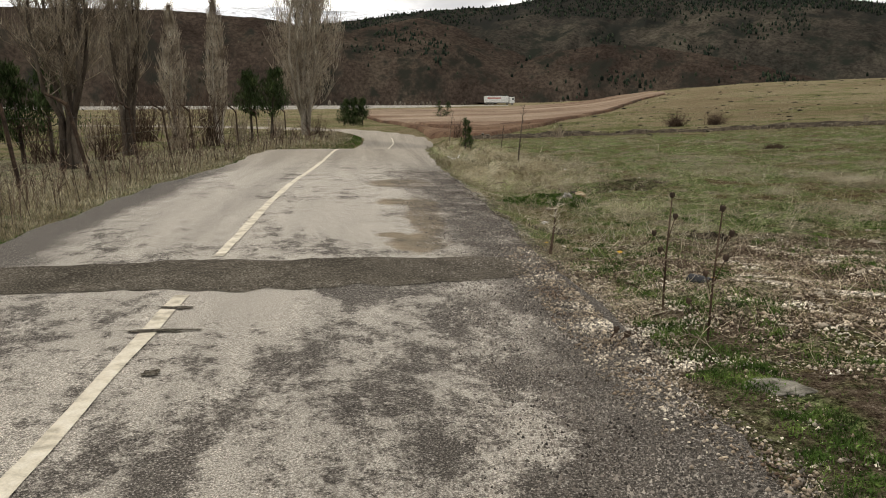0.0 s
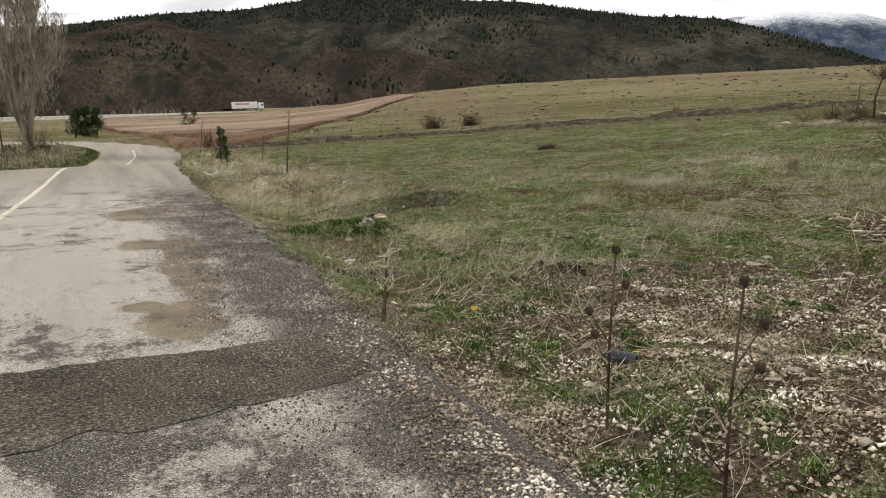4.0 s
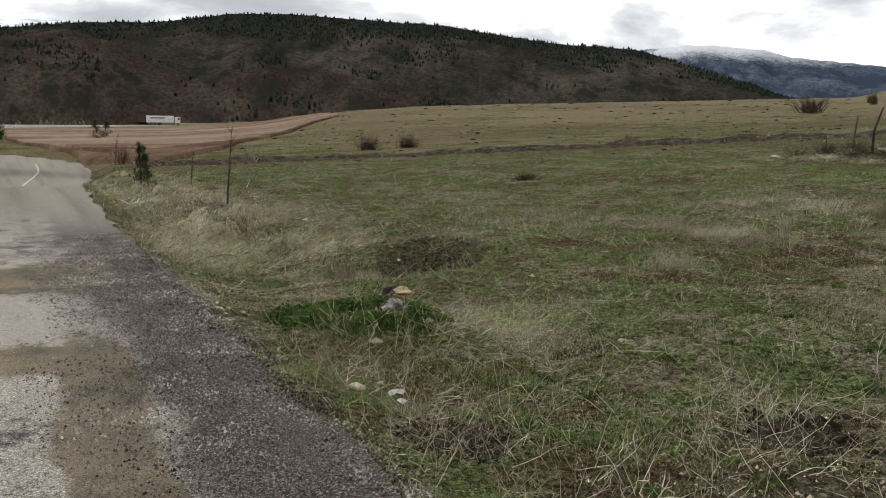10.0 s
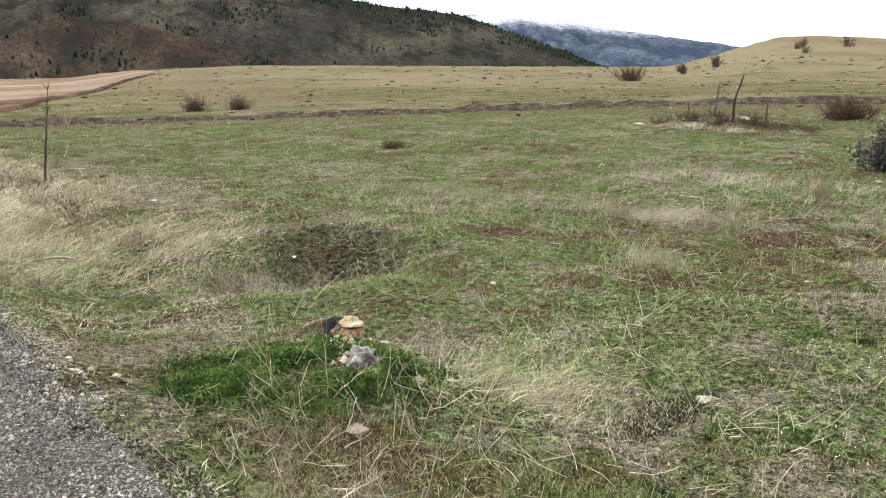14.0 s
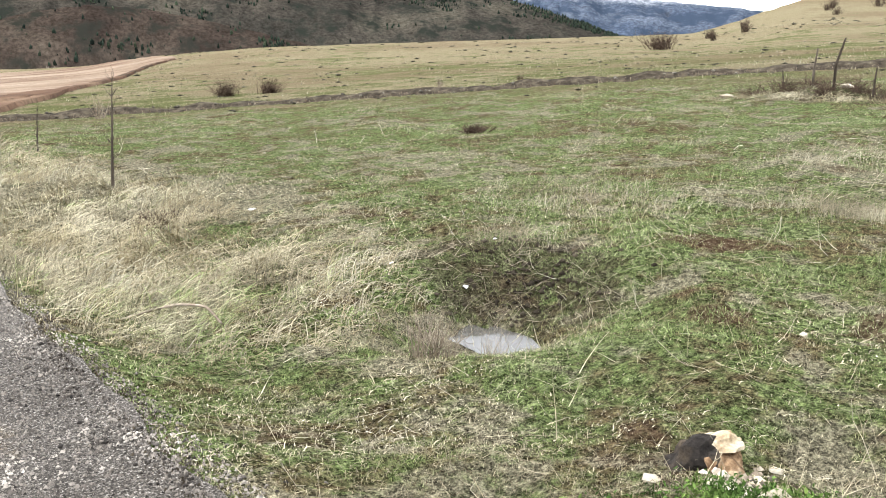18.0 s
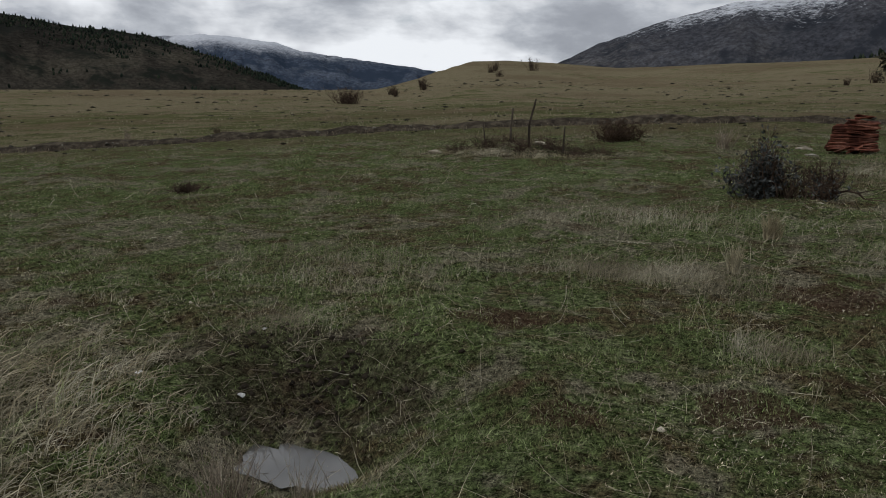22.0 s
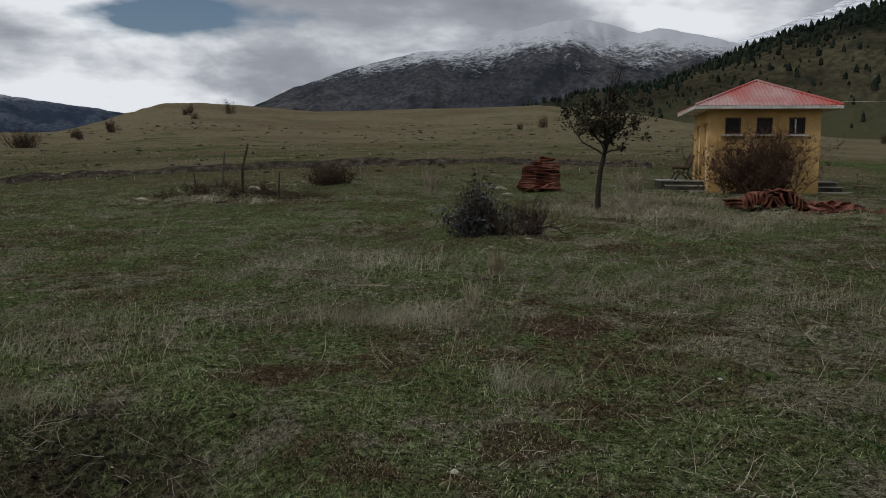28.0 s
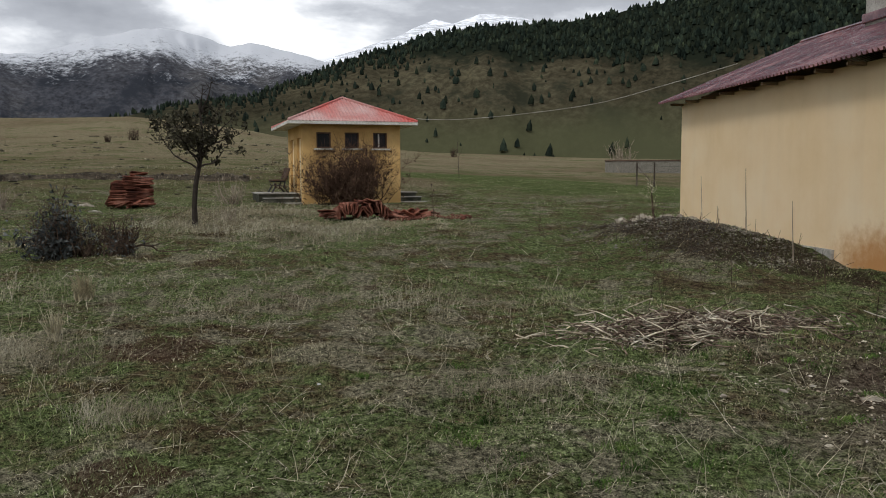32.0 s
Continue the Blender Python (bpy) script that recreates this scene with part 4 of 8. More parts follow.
def build_tar():
    """Two dark smears across the centre line."""
    for k, (x, y, rx, ry) in enumerate(((-1.12, 4.50, 0.19, 0.028), (-1.14, 4.98, 0.11, 0.035), (-0.98, 3.76, 0.05, 0.05))):
        P = []
        for i in range(28):
            a_ = 6.28319 * i / 28
            w = 1 + 0.6 * noise.noise((math.cos(a_) * 2 + k * 3, math.sin(a_) * 2, 0.5))
            P.append((x + rx * w * math.cos(a_), y + ry * w * math.sin(a_)))
        P = np.array(P + [(x, y)])
        off = road_offset(P[:, 0], P[:, 1])
        Z = road_z(P[:, 1]) + 0.021 - 0.0042 * off ** 2 + 0.012 * fractal(P[:, 0] * 0.8, P[:, 1] * 0.8, 5, 3)
        F = np.array([(i, (i + 1) % 28, 28) for i in range(28)])
        tagged(new("tar_mark", mesh_of("tar_mark", np.concatenate([P, Z[:, None]], 1), F, M["gravel_dark"])), "dark tar smear crossing the worn centre line", "tar", "tar marks")


build_tar()


# ---------------------------------------------------------------- hills: az, elevation of the crest in degrees; distances of foot and crest
def hill(name, label, crest, foot, top, base_el, mat, rough=0.12, seed=0, n_az=260, rows=40, swell=0.0, gullies=()):
    crest = np.array(crest, float)
    az = np.linspace(crest[0, 0], crest[-1, 0], n_az)
    el = np.interp(az, crest[:, 0], crest[:, 1])
    el = el + 0.035 * fractal(az * 1.7, az * 0 + seed, seed, 4)
    t = np.linspace(0, 1, rows)
    A, T = np.meshgrid(np.radians(az), t, indexing="ij")
    D = foot + (top - foot) * T
    deg = np.degrees(A)
    warp = 0.7 * fractal(deg * 0.12, T * 1.1, seed + 3, 2)
    folds = 1 - 2 * np.abs(fractal(deg * 0.16 + warp, T * 0.35 + seed, seed, 3))
    D = D * (1 + rough * 0.5 * folds * np.sin(T * math.pi) ** 0.7 * np.clip((el - 1.5) / 3, 0.05, 1)[:, None])
    fine_folds = 1 - 2 * np.abs(fractal(deg * 0.55 + warp, T * 1.2 + seed, seed + 5, 3))
    D = D * (1 + rough * 0.16 * fine_folds * np.sin(T * math.pi))
    for a_top, a_low, wide, deep in gullies:
        D = D * (1 + deep * np.exp(-((deg - (a_low + (a_top - a_low) * T)) / wide) ** 2) * smooth(T, 0.1, 0.5) * (1 - 0.6 * smooth(T, 0.85, 1.0)))
    zt, zb = 1.5 + top * np.tan(np.radians(el)), 1.5 + foot * math.tan(radians(base_el))
    shape = T ** (0.85 + swell)
    Z = zb + (zt - zb)[:, None] * shape
    V = np.stack([CX + D * np.sin(A), CY + D * np.cos(A), Z], -1)
    back = np.stack([CX + (top * 1.25) * np.sin(A[:, -1]), CY + (top * 1.25) * np.cos(A[:, -1]), zb - 0 * zt], -1)
    V = np.concatenate([V, back[:, None]], 1)
    n, k = V.shape[:2]
    i, j = np.meshgrid(np.arange(n - 1), np.arange(k - 1), indexing="ij")
    F = np.stack([i * k + j, (i + 1) * k + j, (i + 1) * k + j + 1, i * k + j + 1], -1).reshape(-1, 4)
    ob = tagged(new(name, mesh_of(name, V.reshape(-1, 3), F, mat, True)), label, "hill", kind="structure")
    return ob, V[:, :-1]


_, GRID_A = hill("hill_1", "long dark brown hill with scattered scrub and pines", [(-9, 4.2), (-1, 4.95), (5, 5.7), (10, 6.0), (14, 6.68), (18.8, 6.8), (23, 6.55), (28, 6.3), (31.7, 5.73), (36, 5.15), (41, 4.78), (44.4, 3.75), (48.3, 2.5), (52, 1.2)],
                      560, 1150, -0.3, M["hill_dark"], 0.09, 3, 400, 60, 0.12)
_, GRID_B = hill("hill_2", "bare brown spur sloping down beside the valley road", [(-80, 4.5), (-45, 5.0), (-22, 5.3), (-12.7, 5.5), (-6, 5.07), (-0.8, 4.0), (2.3, 3.1), (5.3, 1.75), (7.5, 1.19), (9.5, 0.2)],
                      430, 720, -0.7, M["hill_brown"], 0.09, 11, 320, 50)
_, GRID_G = hill("hill_6", "brown shoulder running down from the long dark hill", [(-4, 3.6), (1, 4.7), (4.2, 5.25), (6.4, 4.7), (8.3, 3.85), (11.2, 2.9), (13.6, 2.2), (16.6, 1.4), (19, 0.3)], 450, 800, -0.4, M["hill_brown"], 0.06, 53, 200, 30)
_, GRID_H = hill("hill_7", "low rounded brown knoll at the foot of the dark hill", [(8, 0.6), (10.9, 2.3), (13.6, 3.05), (16.6, 3.45), (19.9, 3.3), (23.2, 2.7), (27.8, 1.7), (34, 0.5)], 440, 660, -0.4, M["hill_brown"], 0.06, 57, 200, 30)
hill("mountain_1", "distant pale snow-covered range under cloud", [(-40, 5.2), (-12, 5.55), (-6, 5.85), (-2.7, 5.6), (4, 5.75), (8, 5.4)], 2600, 3600, 1.0, M["hill_white"], 0.08, 17)
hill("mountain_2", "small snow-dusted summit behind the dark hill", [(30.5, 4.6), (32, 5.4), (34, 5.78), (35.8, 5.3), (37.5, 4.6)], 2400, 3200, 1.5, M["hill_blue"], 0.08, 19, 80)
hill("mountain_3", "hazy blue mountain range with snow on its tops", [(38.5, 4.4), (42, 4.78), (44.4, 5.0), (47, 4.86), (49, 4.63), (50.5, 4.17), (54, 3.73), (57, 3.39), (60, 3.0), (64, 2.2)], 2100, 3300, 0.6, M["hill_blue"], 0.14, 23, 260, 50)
hill("mountain_4", "big rounded mountain with snow on its upper slopes", [(64, 2.0), (68, 3.7), (70.6, 4.95), (75.2, 6.55), (79, 7.44), (82, 7.6), (85.4, 8.8), (88.2, 9.5), (90, 9.6), (92.7, 9.0), (93.7, 8.65), (95, 8.92), (98, 8.3), (100, 7.75), (104, 6.8), (112, 5)],
     1300, 2400, 1.5, M["hill_snow"], 0.07, 29, 360, 60, gullies=((93.6, 88.5, 1.3, 0.035), (86.5, 83.5, 1.2, 0.012), (97.0, 93.5, 1.0, 0.012)))
hill("mountain_5", "brilliant white snow peak far behind the forest", [(97, 6.8), (100, 7.9), (102.5, 8.7), (104.8, 9.46), (107.4, 10.56), (108.6, 10.3), (110.5, 10.9), (112.5, 10.76), (115.5, 10.2), (122, 9)], 3000, 3900, 3, M["hill_white"], 0.06, 31, 200)
_, GRID_F = hill("hill_3", "steep slope with scattered pines under dense dark forest", [(84, 3.3), (89.8, 4.7), (94.8, 5.4), (98, 6.6), (101.4, 7.9), (104.6, 8.8), (106.5, 9.4), (110.5, 10.1), (116, 10.25), (120, 10.8), (122.5, 11.2), (130, 12.5), (150, 12), (175, 9)],
                      240, 560, 0.2, M["hill_forest"], 0.08, 37, 420, 60, 0.1)
hill("hill_4", "low wooded hills closing the far side of the valley", [(-180, 3), (-140, 4), (-110, 4.5), (-78, 4.5)], 600, 900, -0.5, M["hill_dark"], 0.1, 41, 100, 16)
hill("hill_5", "low grassy hills behind the houses", [(172, 8), (180, 5), (195, 3), (220, 3)], 300, 600, 0.0, M["hill_forest"], 0.1, 43, 60, 16)


def build_plough():
    """The harrowed strip in the valley, following the land."""
    az = np.linspace(-1.5, 21.5, 120)
    near = np.interp(az, [-1.5, 0.2, 2.5, 4.8, 9, 14, 18, 21.5], [150, 112, 82, 66, 58, 74, 112, 158])
    far = np.interp(az, [-1.5, 1, 6, 12, 17.4, 21.5], [165, 190, 215, 225, 215, 162])
    T = np.linspace(0, 1, 60)
    D = near[:, None] + (far - near)[:, None] * T + 1.5 * fractal(az[:, None] * 2 + T * 3, T[None, :] * 4 + az[:, None], 3, 3)
    A = np.radians(az)[:, None]
    X, Y = CX + D * np.sin(A), CY + D * np.cos(A)
    Z = ground_z(X, Y) + 0.25
    Z[:, 0] -= 0.5
    Z[:, -1] -= 0.5
    Z[0] -= 0.5
    Z[-1] -= 0.5
    V = np.stack([X, Y, Z], -1).reshape(-1, 3)
    i, j = np.meshgrid(np.arange(119), np.arange(59), indexing="ij")
    F = np.stack([i * 60 + j, (i + 1) * 60 + j, (i + 1) * 60 + j + 1, i * 60 + j + 1], -1).reshape(-1, 4)
    tagged(new("field", mesh_of("field", V, F, M["plough"], True)), "harrowed field of pale reddish earth in the valley", "field", kind="structure")

    # unbroken red earth along the lower rim
    for name, a0, a1, lo, hi in (("field_rim", 4.0, 21.0, -7.0, 5.0), ("field_margin", 0.0, 15.0, -17.0, -8.0)):
        az = np.linspace(a0, a1, 90)
        base = np.interp(az, [-1.5, 0.2, 2.5, 4.8, 9, 14, 18, 21.5], [150, 112, 82, 66, 58, 74, 112, 158])
        taper = np.sin(np.linspace(0.05, math.pi - 0.05, 90)) ** 0.5
        D = np.stack([base + (lo + (hi - lo) * t) * taper + 0.5 * fractal(az * 3, az * 0 + t * 3, 7, 3) for t in np.linspace(0, 1, 7)], 1)
        X, Y = CX + D * np.sin(np.radians(az))[:, None], CY + D * np.cos(np.radians(az))[:, None]
        Z = ground_z(X, Y) + 0.28
        Z[:, [0, -1]] -= 0.5
        Z[[0, -1]] -= 0.5
        i, j = np.meshgrid(np.arange(89), np.arange(6), indexing="ij")
        F = np.stack([i * 7 + j, (i + 1) * 7 + j, (i + 1) * 7 + j + 1, i * 7 + j + 1], -1).reshape(-1, 4)
        tagged(new(name, mesh_of(name, np.stack([X, Y, Z], -1).reshape(-1, 3), F, M["red_rim"], True)), "strip of bare red-brown earth beside the harrowed field", "field", kind="structure")


build_plough()


def build_highway():
    """The embanked main road across the valley."""
    az = np.linspace(-40, 13, 80)
    rr = 352.0
    A = np.radians(az)
    prof = [(-14, -4.0), (-7, 0.25), (-6.5, 0.45), (6.5, 0.45), (7, 0.25), (14, -3)]
    zc = -2.9 + 0.012 * (az + 10)
    V = np.array([[CX + (rr + o) * math.sin(a_), CY + (rr + o) * math.cos(a_), z + h] for a_, z in zip(A, zc) for o, h in prof])
    i, j = np.meshgrid(np.arange(79), np.arange(5), indexing="ij")
    F = np.stack([i * 6 + j, (i + 1) * 6 + j, (i + 1) * 6 + j + 1, i * 6 + j + 1], -1).reshape(-1, 4)
    tagged(new("highway", mesh_of("highway", V, F, M["concrete"], True)), "pale main road on a low embankment across the valley", "road", kind="structure")


build_highway()


# ---------------------------------------------------------------- scattered pieces
OCTA_V = np.array([(1, 0, 0), (-1, 0, 0), (0, 1, 0), (0, -1, 0), (0, 0, 1), (0, 0, -1)], float)
OCTA_F = np.array([(0, 2, 4), (2, 1, 4), (1, 3, 4), (3, 0, 4), (2, 0, 5), (1, 2, 5), (3, 1, 5), (0, 3, 5)])


def chips(P, size, flat=0.6, jitter=0.35):
    """Many small angular lumps at P as one array mesh."""
    n = len(P)
    V = np.repeat(OCTA_V[None], n, 0) * (1 + rng.uniform(-jitter, jitter, (n, 6, 1)))
    V = V + rng.uniform(-jitter, jitter, (n, 6, 3)) * 0.6
    s = np.asarray(size).reshape(-1, 1) * rng.uniform(0.75, 1.25, (n, 3))
    s[:, 2] *= flat
    V = V * s[:, None, :]
    t = rng.uniform(0, 6.283, n)
    c, s_ = np.cos(t)[:, None], np.sin(t)[:, None]
    V = np.stack([V[..., 0] * c - V[..., 1] * s_, V[..., 0] * s_ + V[..., 1] * c, V[..., 2]], -1) + P[:, None, :]
    F = OCTA_F[None] + (np.arange(n) * 6)[:, None, None]
    return V.reshape(-1, 3), F.reshape(-1, 3)


def crumbs(P, size, flat=0.6, jitter=0.4):
    """Small lumps half sunk in the ground at P, four facets each."""
    n = len(P)
    V = np.repeat(OCTA_V[None, :5], n, 0) + rng.uniform(-jitter, jitter, (n, 5, 3)) * np.array([1.0, 1.0, 0.45])
    s = np.asarray(size).reshape(-1, 1) * rng.uniform(0.7, 1.3, (n, 3))
    s[:, 2] *= flat
    V = V * s[:, None, :]
    t = rng.uniform(0, 6.283, n)
    c, s_ = np.cos(t)[:, None], np.sin(t)[:, None]
    V = np.stack([V[..., 0] * c - V[..., 1] * s_, V[..., 0] * s_ + V[..., 1] * c, V[..., 2]], -1) + P[:, None, :]
    V[:, :4, 2] = P[:, None, 2] - 0.004
    F = OCTA_F[None, :4] + (np.arange(n) * 5)[:, None, None]
    return V.reshape(-1, 3), F.reshape(-1, 3)


def arched(P, head, length, width, lift, droop):
    """Long thin blades that rise at P and bow over along head, three spans each."""
    d = np.stack([np.cos(head), np.sin(head), 0 * head], -1)
    w = np.stack([-np.sin(head), np.cos(head), 0.6 + 0 * head], -1) * (width * 0.42)[:, None]
    L, up = length[:, None], np.array([[0, 0, 1.0]])
    l = lift[:, None]
    side = np.stack([-np.sin(head), np.cos(head), 0 * head], -1) * (rng.normal(0, 0.08, len(P)) * length)[:, None]
    p1 = P + d * L * 0.22 + up * l * 0.72
    p2 = P + d * L * 0.58 + up * l + side * 0.5
    p3 = P + d * L + up * l * droop[:, None] + side
    V = np.stack([P - w, P + w, p1 - w * 0.85, p1 + w * 0.85, p2 - w * 0.6, p2 + w * 0.6, p3], 1)
    V[:, :2, 2] -= 0.01
    F = np.array([(0, 1, 3), (0, 3, 2), (2, 3, 5), (2, 5, 4), (4, 5, 6)])[None] + (np.arange(len(P)) * 7)[:, None, None]
    return V.reshape(-1, 3), F.reshape(-1, 3)


def blades(P, height, width, lean, bend=0.6):
    """Grass blades rooted at P: three triangles each, leaning and curving over."""
    n = len(P)
    t, f = rng.uniform(0, 6.283, n), rng.uniform(0, 6.283, n)
    d = np.stack([np.cos(t), np.sin(t), 0 * t], -1)
    w = np.stack([np.cos(f), np.sin(f), 0 * f], -1) * (np.asarray(width) * 0.5)[:, None]
    h = np.asarray(height)[:, None]
    l = np.asarray(lean)[:, None]
    up = np.array([[0, 0, 1.0]])
    mid = P + h * 0.55 * (up * np.sqrt(np.maximum(1 - l * l * 0.5, 0.2)) + d * l * 0.7)
    tip = mid + h * 0.5 * (up * np.maximum(1 - l * bend * 1.4, -0.2) + d * l * (1 + bend))
    V = np.stack([P - w, P + w, mid - w * 0.7, mid + w * 0.7, tip], 1)
    V[:, :2, 2] -= 0.01
    F = np.array([(0, 1, 3), (0, 3, 2), (2, 3, 4)])[None] + (np.arange(n) * 5)[:, None, None]
    return V.reshape(-1, 3), F.reshape(-1, 3)


def spikes(P, height, width, lean):
    """Short blades, one triangle each."""
    n = len(P)
    t, f = rng.uniform(0, 6.283, n), rng.uniform(0, 6.283, n)
    w = np.stack([np.cos(f), np.sin(f), 0 * f], -1) * (np.asarray(width) * 0.5)[:, None]
    d = np.stack([np.cos(t) * np.sin(lean), np.sin(t) * np.sin(lean), np.cos(lean)], -1) * np.asarray(height)[:, None]
    V = np.stack([P - w, P + w, P + d], 1)
    V[:, :2, 2] -= 0.004
    return V.reshape(-1, 3), np.arange(n * 3).reshape(-1, 3)


def leaf_cards(P, size):
    """Small folded leaves at P, turned every way."""
    n = len(P)
    u = rng.normal(0, 1, (n, 3))
    u /= np.linalg.norm(u, axis=1, keepdims=True)
    v = np.cross(u, rng.normal(0, 1, (n, 3)))
    v /= np.linalg.norm(v, axis=1, keepdims=True)
    w = np.cross(u, v)
    s = np.asarray(size)[:, None]
    V = np.stack([P - u * s, P + v * s * 0.45 + w * s * 0.15, P + u * s, P - v * s * 0.45 + w * s * 0.15], 1)
    F = np.array([(0, 1, 2), (0, 2, 3)])[None] + (np.arange(n) * 4)[:, None, None]
    return V.reshape(-1, 3), F.reshape(-1, 3)


def around(n, x, y, a0, a1, r0, r1):
    """Points spread round x, y, thinning out with distance."""
    a_, r = np.radians(rng.uniform(a0, a1, n)), r0 * (r1 / r0) ** rng.uniform(0, 1, n)
    return x + r * np.sin(a_), y + r * np.cos(a_), r


def stuff(name, VF, mat, label, category):
    return tagged(new(name, mesh_of(name, VF[0], VF[1], mat)), label, category, kind="stuff")


def rooted(x, y, dz=0.0):
    return np.stack([x, y, ground_z(x, y) + dz], -1)


def off_road(x, y, gap=2.78):
    return road_side(road_offset(x, y)) > gap - 0.08


def clear_of_walls(x, y):
    inside = (x > 25.3) & (x < 29.0) & (y > 4.2) & (y < 7.7)
    u = (x - 15.0) * -0.977 + (y - 1.56) * 0.214
    v = (x - 15.0) * 0.214 + (y - 1.56) * 0.977
    return ~inside & ~((u > -0.1) & (v < 0.05))


def verge(x, y):
    """How far a place belongs to the tall withered grass beside the road, 0 to 1."""
    o = road_offset(x, y)
    a_ = np.exp(-((o - 4.0) / 1.35) ** 2) * smooth(y, 12.4, 15.2) * (1 - smooth(y, 30, 44))
    a_ = a_ * (1 - 0.9 * np.exp(-(((x - 4.3) / 0.75) ** 2 + ((y - 13.2) / 0.9) ** 2)))
    b_ = np.exp(-(((x - 3.45) / 0.45) ** 2 + ((y - 10.1) / 0.42) ** 2)) * 1.0
    l = np.exp(-((o + 3.9) / 1.5) ** 2) * smooth(y, 2, 8) * (1 - smooth(y, 60, 70))
    return np.maximum(np.maximum(a_, b_), l) * (0.55 + 0.45 * (value_noise(x * 1.3, y * 1.3, 4) > -0.2))


def stony(x, y):
    return np.exp(-(((x - 3.5) / 2.4) ** 2 + ((y - 4.7) / 2.9) ** 2) ** 1.5)


def lush(x, y):
    keep = (np.hypot(x - 2.66, y - 10.53) > 0.11) & (np.hypot(x - 2.95, y - 11.1) > 0.16)
    u, v = (x - 2.45) * 0.75 + (y - 10.72) * -0.66, (x - 2.45) * 0.66 + (y - 10.72) * 0.75
    return np.exp(-((u / 0.62) ** 2 + (v / 0.40) ** 2) ** 1.6) * keep


def wet(x, y):
    return (((x - 4.08) / 0.20) ** 2 + ((y - 13.33) / 0.38) ** 2) < 1.0


def pit(x, y):
    return (((x - 4.78) / 0.6) ** 2 + ((y - 13.9) / 0.8) ** 2) < 1.0


def meadow():
    def field(n):
        x1, y1, r1 = around(int(n * 0.62), 0.95, 10.7, -12, 150, 1.2, 48)
        x2, y2, r2 = around(n - int(n * 0.62), 0.2, 2.2, 2, 62, 1.6, 34)
        x, y, r = np.r_[x1, x2], np.r_[y1, y2], np.r_[r1, r2]
        k = off_road(x, y) & ~wet(x, y) & clear_of_walls(x, y)
        k &= ~(pit(x, y) & (rng.uniform(0, 1, n) < 0.45)) & ~((stony(x, y) > 0.35) & (rng.uniform(0, 1, n) < 0.8))
        return x[k], y[k], r[k]

    # short turf, matted
    x, y, r = field(980000)
    tuft = value_noise(x * 0.45, y * 0.45, 61) + 0.9 * value_noise(x * 2.6, y * 2.6, 62)
    k = tuft > rng.uniform(-1.1, 0.7, len(x))
    x, y, r, tuft = x[k], y[k], r[k], tuft[k]
    n = len(x)
    h = rng.uniform(0.010, 0.032, n) * (1 + 0.5 * tuft) * (1 + r / 60)
    stuff("meadow_grass", spikes(rooted(x, y), h, 0.0012 + 0.0005 * r, rng.uniform(0.3, 1.45, n)), M["grass_green"], "short matted early-spring meadow grass", "grass")
    # dry blades in clumps
    x, y, r = field(500000)
    tuft = value_noise(x * 0.5, y * 0.5, 71) + 1.1 * value_noise(x * 2.2, y * 2.2, 72) + 0.6 * value_noise(x * 7, y * 7, 73)
    k = (tuft > rng.uniform(0.0, 1.9, len(x))) & (lush(x, y) < 0.3)
    x, y, r, tuft = x[k], y[k], r[k], tuft[k]
    n = len(x)
    h = rng.uniform(0.015, 0.050, n) * (1 + 0.9 * np.maximum(tuft - 0.4, 0)) * (1 + r / 60)
    half = rng.uniform(0, 1, n) < 0.3
    for name, mat, q in (("straw_grass", "grass_straw", half), ("withered_grass", "grass_grey", ~half)):
        stuff(name, spikes(rooted(x[q], y[q], 0.003), h[q], 0.0009 + 0.00042 * r[q], rng.uniform(0.5, 1.5, q.sum())), M[mat], "thin dry straw blades among the turf", "grass")
    # flecks of dead leaves lying in the turf
    for name, mat, count, label in (("leaf_flecks", "straw_pale", 110000, "tiny bleached leaf flecks lying in the turf"), ("dark_flecks", "leaf_brown", 90000, "tiny brown dead leaf bits lying in the turf")):
        x, y, r = field(count)
        k = value_noise(x * 1.9, y * 1.9, 91) > rng.uniform(-1.2, 0.8, len(x))
        x, y, r = x[k], y[k], r[k]
        n = len(x)
        stuff(name, spikes(rooted(x, y, 0.012), rng.uniform(0.004, 0.013, n) * (1 + r / 25), rng.uniform(0.0012, 0.0035, n) + 0.0005 * r, rng.uniform(0.9, 1.5, n)), M[mat], label, "dead leaves")
    # lying straw, thin and pale, matted over the turf
    x, y, r = field(105000)
    k = (value_noise(x * 0.8, y * 0.8, 95) + 1.1 * value_noise(x * 3.1, y * 3.1, 96) > rng.uniform(-0.9, 1.3, len(x))) & (lush(x, y) < 0.3)
    x, y, r = x[k], y[k], r[k]
    n = len(x)
    flow = rng.uniform(0, 6.283, n)
    stuff("lying_straw", arched(rooted(x, y, 0.008), flow, 0.015 + 0.060 * rng.uniform(0, 1, n) ** 2, 0.0010 + 0.00034 * r, rng.uniform(0.001, 0.007, n), rng.uniform(0.0, 0.9, n)), M["straw_pale"], "bleached straw lying matted over the turf", "dry grass")
    # tall withered grass on the verge, in tufts combed over by wind and snow
    x, y, r = around(40000, 0.5, 8.0, -6, 62, 2.2, 40)
    k = off_road(x, y, 2.88) & ~wet(x, y) & (verge(x, y) > rng.uniform(0.14, 1.25, len(x)))
    x, y, r = x[k], y[k], r[k]
    tone = value_noise(x * 0.9, y * 0.9, 55) + rng.normal(0, 0.45, len(x))
